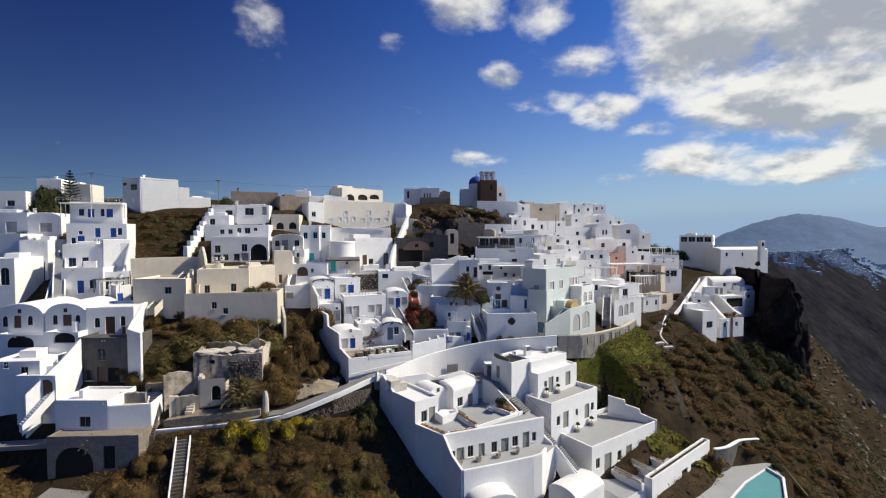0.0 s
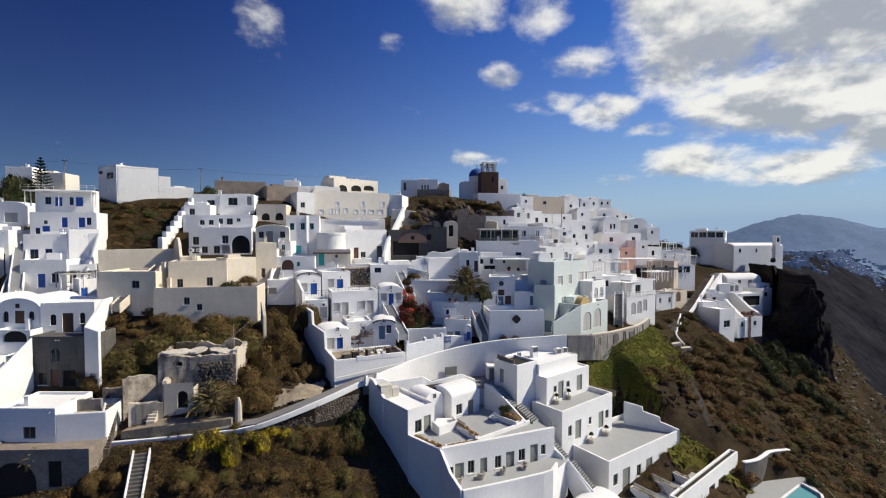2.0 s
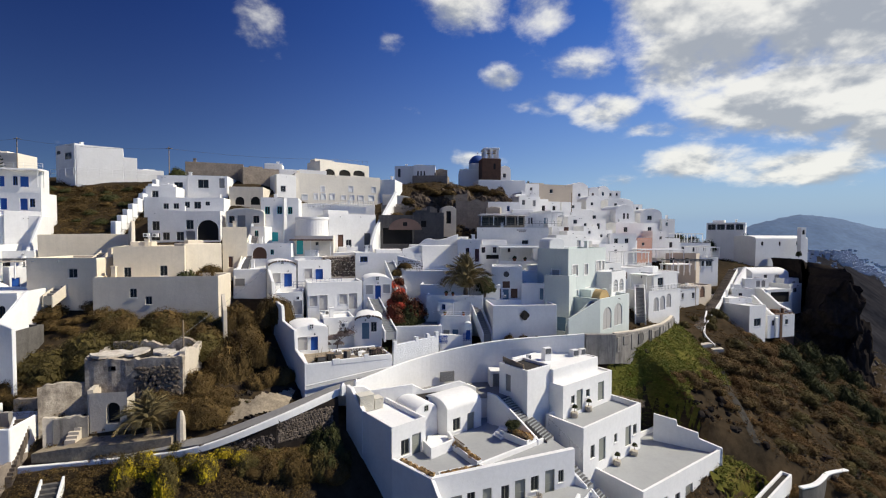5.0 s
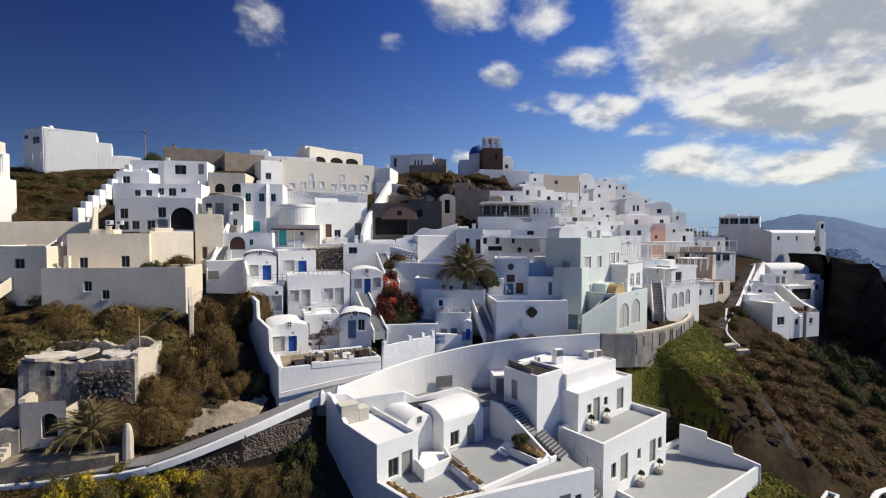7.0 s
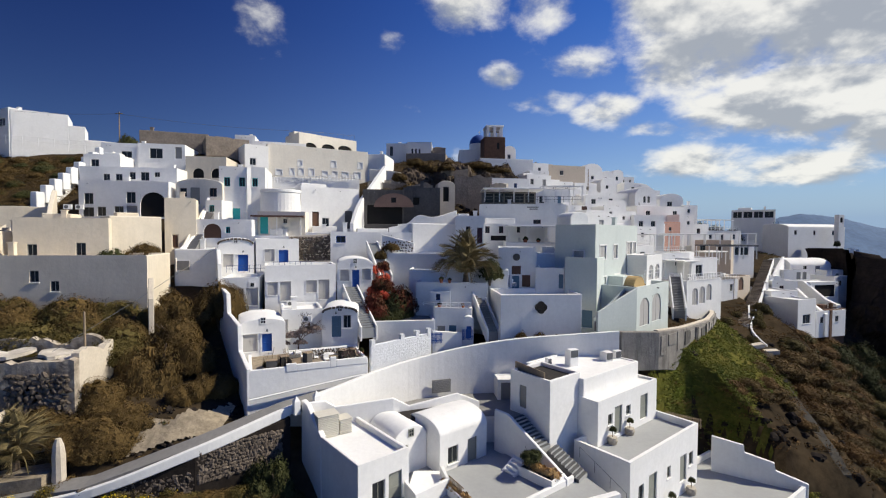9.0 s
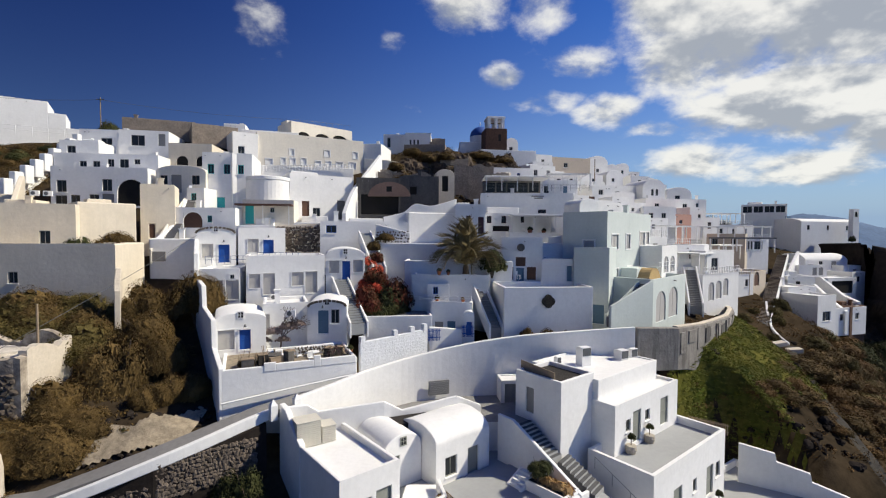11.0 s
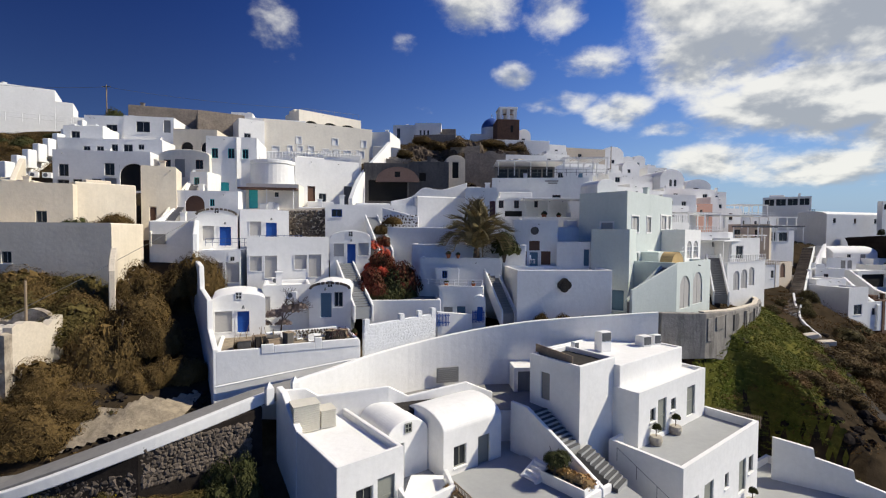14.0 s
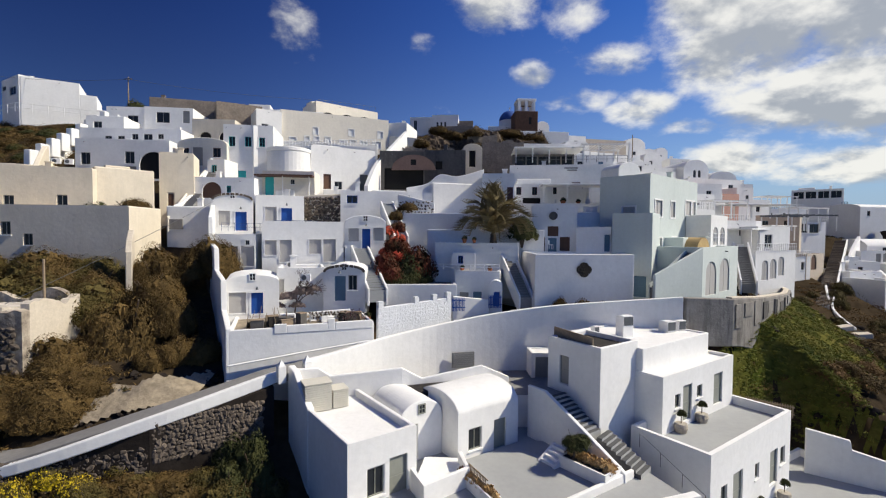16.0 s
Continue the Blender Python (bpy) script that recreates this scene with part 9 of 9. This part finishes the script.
twig(Vector((0, 0, 0)), Vector((.1, 0, 1)), 1.3, .09, 5)
part("branchwork", bm, BARK, climber)
for dx, dz, s in ((-.6, 2.2, 1.0), (.7, 2.6, 1.1), (1.7, 2.9, .8), (-1.3, 1.5, .7), (.3, 1.5, .8)):
    ob = new("dry_foliage", CROWNS["mauve"][0])
    ob.parent, ob.location, ob.scale = climber, (dx, -.1, dz - .4), (s, s * .5, s * .9)
clutter = thing("dry_plant_trellis", "clutter of dry plants and sticks on the terrace", "plants", pose(-14.4, 74.6, 29.55, 0, 0, 23))
bm = bmesh.new()
for k in range(26):
    x, y = random.uniform(0, 3.2), random.uniform(0, 1.6)
    tube(bm, (x, y, 0), (x + random.uniform(-.4, .4), y + random.uniform(-.3, .3), random.uniform(.5, 1.7)), .03, .018, 5, False)
part("trellis", bm, TIMBER, clutter)
for k in range(5):
    ob = new("dry_plant", CROWNS["tuft" if k % 2 else "dry"][k % 3])
    ob.parent, ob.location, ob.scale = clutter, (.4 + k * .65, random.uniform(.2, 1.3), 0), (.45, .45, .7)

# stair walls of the cliff hotel
low_wall("stair_wall", "white sloping wall beside the dark steps", [(80.7, 140, 33, 36.9), (76, 135.5, 30, 34.6), (71.7, 131, 28, 32.3)], .5, WHITE)
low_wall("stair_wall", "white sloping stair wall of the cliff hotel", [(73, 131, 28, 32.1), (75, 128, 26, 30.8), (76.3, 125, 24, 27.8), (77, 123, 22, 26.4)], .9, WHITE)
low_wall("stair_wall", "white sloping stair wall of the cliff terrace", [(81, 134, 27, 31.8), (82.6, 130, 25, 28.4), (82.8, 127, 24, 27.6)], .8, WHITE)
tree = bush("dark", "small dark round-headed tree beside the church", 108.6, 158, .9, 1.5, 38.9, name="small_tree", category="tree", group="")
railing("balcony_railing", "pale blue glazed balcony of the tall house", [(97.0, 166.0, 44.0), (98.0, 165.6, 44.0), (100.4, 168.8, 44.0)], 1.6, DUSTBLUE, .5, 3, .08)
railing("balcony_railing", "blue balcony railing of the terrace house", [(-72.7, 95.6, 47.9), (-69.4, 97.0, 47.9)], .9, BLUE, .35, 2, .05)
stairs("stairs", "dark narrow steps between the terrace houses", (-71, 84.4, 38.6), (-76.5, 91.5, 45.4), 1.5, 34, rail=.5)
low_wall("stair_wall", "bright white sloping stair wall in the terraces", [(-63, 88, 34, 38.6), (-63.8, 91.5, 36, 43.0), (-64.8, 95, 40, 48)], .4, WHITE)
canopy_frame = thing("pergola", "white timber pergola over a shaded terrace", "pergola", pose(-63.5, 84.4, 38.6, 0, 0, 18))
for x in (0, 1.6, 3.2):
    part("post", boxes((x, x + .12, 0, .12, 0, 2.4)), WHITE, canopy_frame)
    part("beam", boxes((x, x + .12, .12, 2.6, 2.3, 2.42)), WHITE, canopy_frame)
part("screen", boxes((-.1, 3.5, -.1, 2.6, 2.43, 2.48)), WICKER, canopy_frame)
low_wall("garden_pier", "weathered pale masonry pier below the cream wall", [(-28.9, 82.0, 29, 37.0), (-28.2, 80.8, 29, 36.0), (-27.8, 80.2, 28, 35.0)], .5, PALEMORTAR)
prism("cellar_forecourt", "grey paved forecourt in front of the cellar", [(-51.5, 59.4), (-42.6, 59.2), (-42.5, 50), (-50.5, 50)], 10, 16.65, PAVING, "paving", PAVING, "structure")
pebbled = low_wall("pebbled_wall", "whitewashed garden wall set with dark stones", [(-6.6, 96.9, 36, 41.6), (-2.2, 97.1, 36, 40.5)], .4, WHITE)
stone_facing(pebbled, (-6.6, 96.9), (-2.2, 97.1), 37.6, 40.8, 90, .13, .2, 9)
for x, y, r, h, z, k in ((-4.4, 87.6, 2.7, 3.6, 31.9, "dark"), (-6.0, 86.6, 1.7, 2.6, 32.4, "maroon"), (-3.2, 88.4, 2.0, 3.4, 32.4, "maroon"), (-5.6, 89.8, 1.5, 1.8, 34.8, "maroon"), (-5.7, 91.4, 1.0, 1.4, 35.6, "red"), (-6.0, 93.2, 1.0, 1.4, 37.0, "maroon"), (-6.4, 95.0, 1.0, 1.2, 38.4, "dry"), (-5.2, 95.6, 1.2, 1.0, 39.6, "dry")):
    bush(k, "dark bougainvillea with faded red bracts spilling over the steps", x, y, r, h, z, name="bougainvillea", group="bougainvillea")

for k, (x, z, w) in enumerate(((15.0, 45.9, 1.8), (15.4, 45.6, 1.3))):
    sign = tagged(part("sign_lettering", boxes((0, w, -.05, 0, 0, .18)), GREYPAINT, None, at=pose(x, 106.35, z, 0, 0, -3)), "dark painted bar of lettering on the restaurant wall", "sign")
railing("mansion_balustrade", "white balustrade of the mansion terrace", [(-29.3, 112.9, 50.2), (-13.6, 116.6, 51.2)], .9, WHITE, .5, 2, .06)

# clutter of the front terrace: crates, a dark table and stacked chairs
for k, (x, y, w, h, m) in enumerate(((-14.0, 74.6, .9, .7, DARKCEMENT), (-12.9, 75.3, .7, .9, TARP), (-12.0, 75.5, 1.1, .6, TIMBER), (-10.8, 76.2, .6, 1.0, DARKCEMENT), (-7.8, 78.0, .9, .8, TARP), (-6.9, 78.9, .6, .7, TIMBER))):
    crate = thing("storage_crate", "weathered dark crate among the terrace clutter", "crate", pose(x, y, 29.55, 0, 0, 20 + 13 * k), "terrace crates")
    part("crate_body", boxes((0, w, 0, .6, 0, h)), m, crate)
    part("crate_lid", boxes((-.03, w + .03, -.03, .63, h, h + .06)), TIMBER, crate)
# whitewashed bench wall set with dark stones, and the things standing on the terrace
bench_wall = low_wall("pebbled_bench", "low whitewashed bench wall set with dark stones", [(-11.2, 79.3, 28, 30.15), (-9.6, 79.8, 28, 30.25), (-8.0, 80.3, 28, 30.35)], .5, WHITE, category="bench")
stone_facing(bench_wall, (-11.2, 79.05), (-8.0, 80.05), 29.7, 30.25, 40, .1, .16, 15)
corner = low_wall("pebbled_bench", "low whitewashed corner wall set with dark stones", [(-13.1, 77.6, 28, 30.3), (-11.9, 78.0, 28, 30.3)], .45, WHITE, category="bench")
stone_facing(corner, (-13.1, 77.37), (-11.9, 77.77), 29.7, 30.2, 18, .1, .16, 16)


def bicycle(x, y, z, yaw, tilt):
    root = thing("bicycle", "dark bicycle leaning on the terrace", "bicycle", pose(x, y, z, tilt, 0, yaw), "bicycles")
    for cx in (0, 1.05):
        bm = bmesh.new()
        ring = [Vector((cx + .34 * math.cos(a), 0, .36 + .34 * math.sin(a))) for a in (q * math.tau / 18 for q in range(19))]
        loops = [[bm.verts.new((cx + math.cos(a) * (.34 + .028 * math.cos(b)), .028 * math.sin(b), .36 + math.sin(a) * (.34 + .028 * math.cos(b)))) for b in (q * math.tau / 6 for q in range(6))] for a in (q * math.tau / 18 for q in range(18))]
        for k in range(18):
            for q in range(6):
                bm.faces.new((loops[k][q], loops[(k + 1) % 18][q], loops[(k + 1) % 18][(q + 1) % 6], loops[k][(q + 1) % 6]))
        wheel = part("wheel", bm, TARP, root)
        bm = bmesh.new()
        for q in range(8):
            tube(bm, (cx, 0, .36), ring[q * 2 + 1], .008, .008, 4, False)
        part("spokes", bm, METAL, wheel)
    bm = bmesh.new()
    for p, q in (((0, 0, .36), (.3, 0, .86)), ((0, 0, .36), (.44, 0, .34)), ((.44, 0, .34), (.28, 0, .92)), ((.3, 0, .8), (.86, 0, .84)), ((.44, 0, .34), (.88, 0, .78)), ((1.05, 0, .36), (.84, 0, .98))):
        tube(bm, p, q, .022, .022, 6)
    part("bicycle_frame", bm, MAROON, root)
    bm = bmesh.new()
    tube(bm, (.84, -.26, 1.0), (.84, .26, 1.0), .018, .018, 6)
    part("handlebar", bm, METAL, root)
    part("saddle", boxes((.16, .4, -.07, .07, .92, .98)), TARP, root)


bicycle(-7.6, 78.5, 29.6, 24, -10)
bicycle(-7.9, 77.7, 29.6, 32, -14)
table = thing("garden_table", "round dark table among the terrace clutter", "table", pose(-12.1, 76.4, 29.55))
bm = bmesh.new()
tube(bm, (0, 0, .68), (0, 0, .74), .62, .62, 20)
part("tabletop", bm, DARKCEMENT, table)
for a in (.4, 1.97, 3.54, 5.11):
    bm = bmesh.new()
    tube(bm, (.45 * math.cos(a), .45 * math.sin(a), 0), (.32 * math.cos(a), .32 * math.sin(a), .68), .025, .025, 6)
    part("leg", bm, METAL, table)
for x, y, yaw in ((-13.2, 76.0, 40), (-11.2, 77.0, 200), (-12.6, 77.3, 300)):
    chair = thing("garden_chair", "weathered wooden garden chair on the terrace", "chair", pose(x, y, 29.55, 0, 0, yaw), "terrace chairs")
    part("seat", boxes((-.23, .23, -.23, .23, .42, .47)), TIMBER, chair)
    part("backrest", boxes((-.23, .23, .19, .23, .55, .9)), TIMBER, chair)
    for a, b in ((-.21, -.21), (.17, -.21), (-.21, .19), (.17, .19)):
        part("leg", boxes((a, a + .04, b, b + .04, 0, .9 if b > 0 else .42)), TIMBER, chair)
# raised edges of the front terrace wall
for u, wide, tall in ((3.1, .9, .4), (4.0, 3.0, .28), (7.0, .55, .62), (7.55, 2.95, .32)):
    pier = tagged(soft(part("wall_crest", boxes((u, u + wide, -.02, .26, -.3, tall)), WHITE, None, at=pose(-15.1, 73.47, 29.6, 0, 0, 23.5)), .04), "raised stretch of the white terrace wall", "wall", "terrace wall crests")
low_wall("wall_ledge", "thin sloping ledge along the terrace front", [(-15.0, 73.15, 27.2, 27.32), (-10.5, 75.1, 27.75, 27.87), (-5.6, 77.2, 28.3, 28.42)], .22, WHITE, category="ledge")
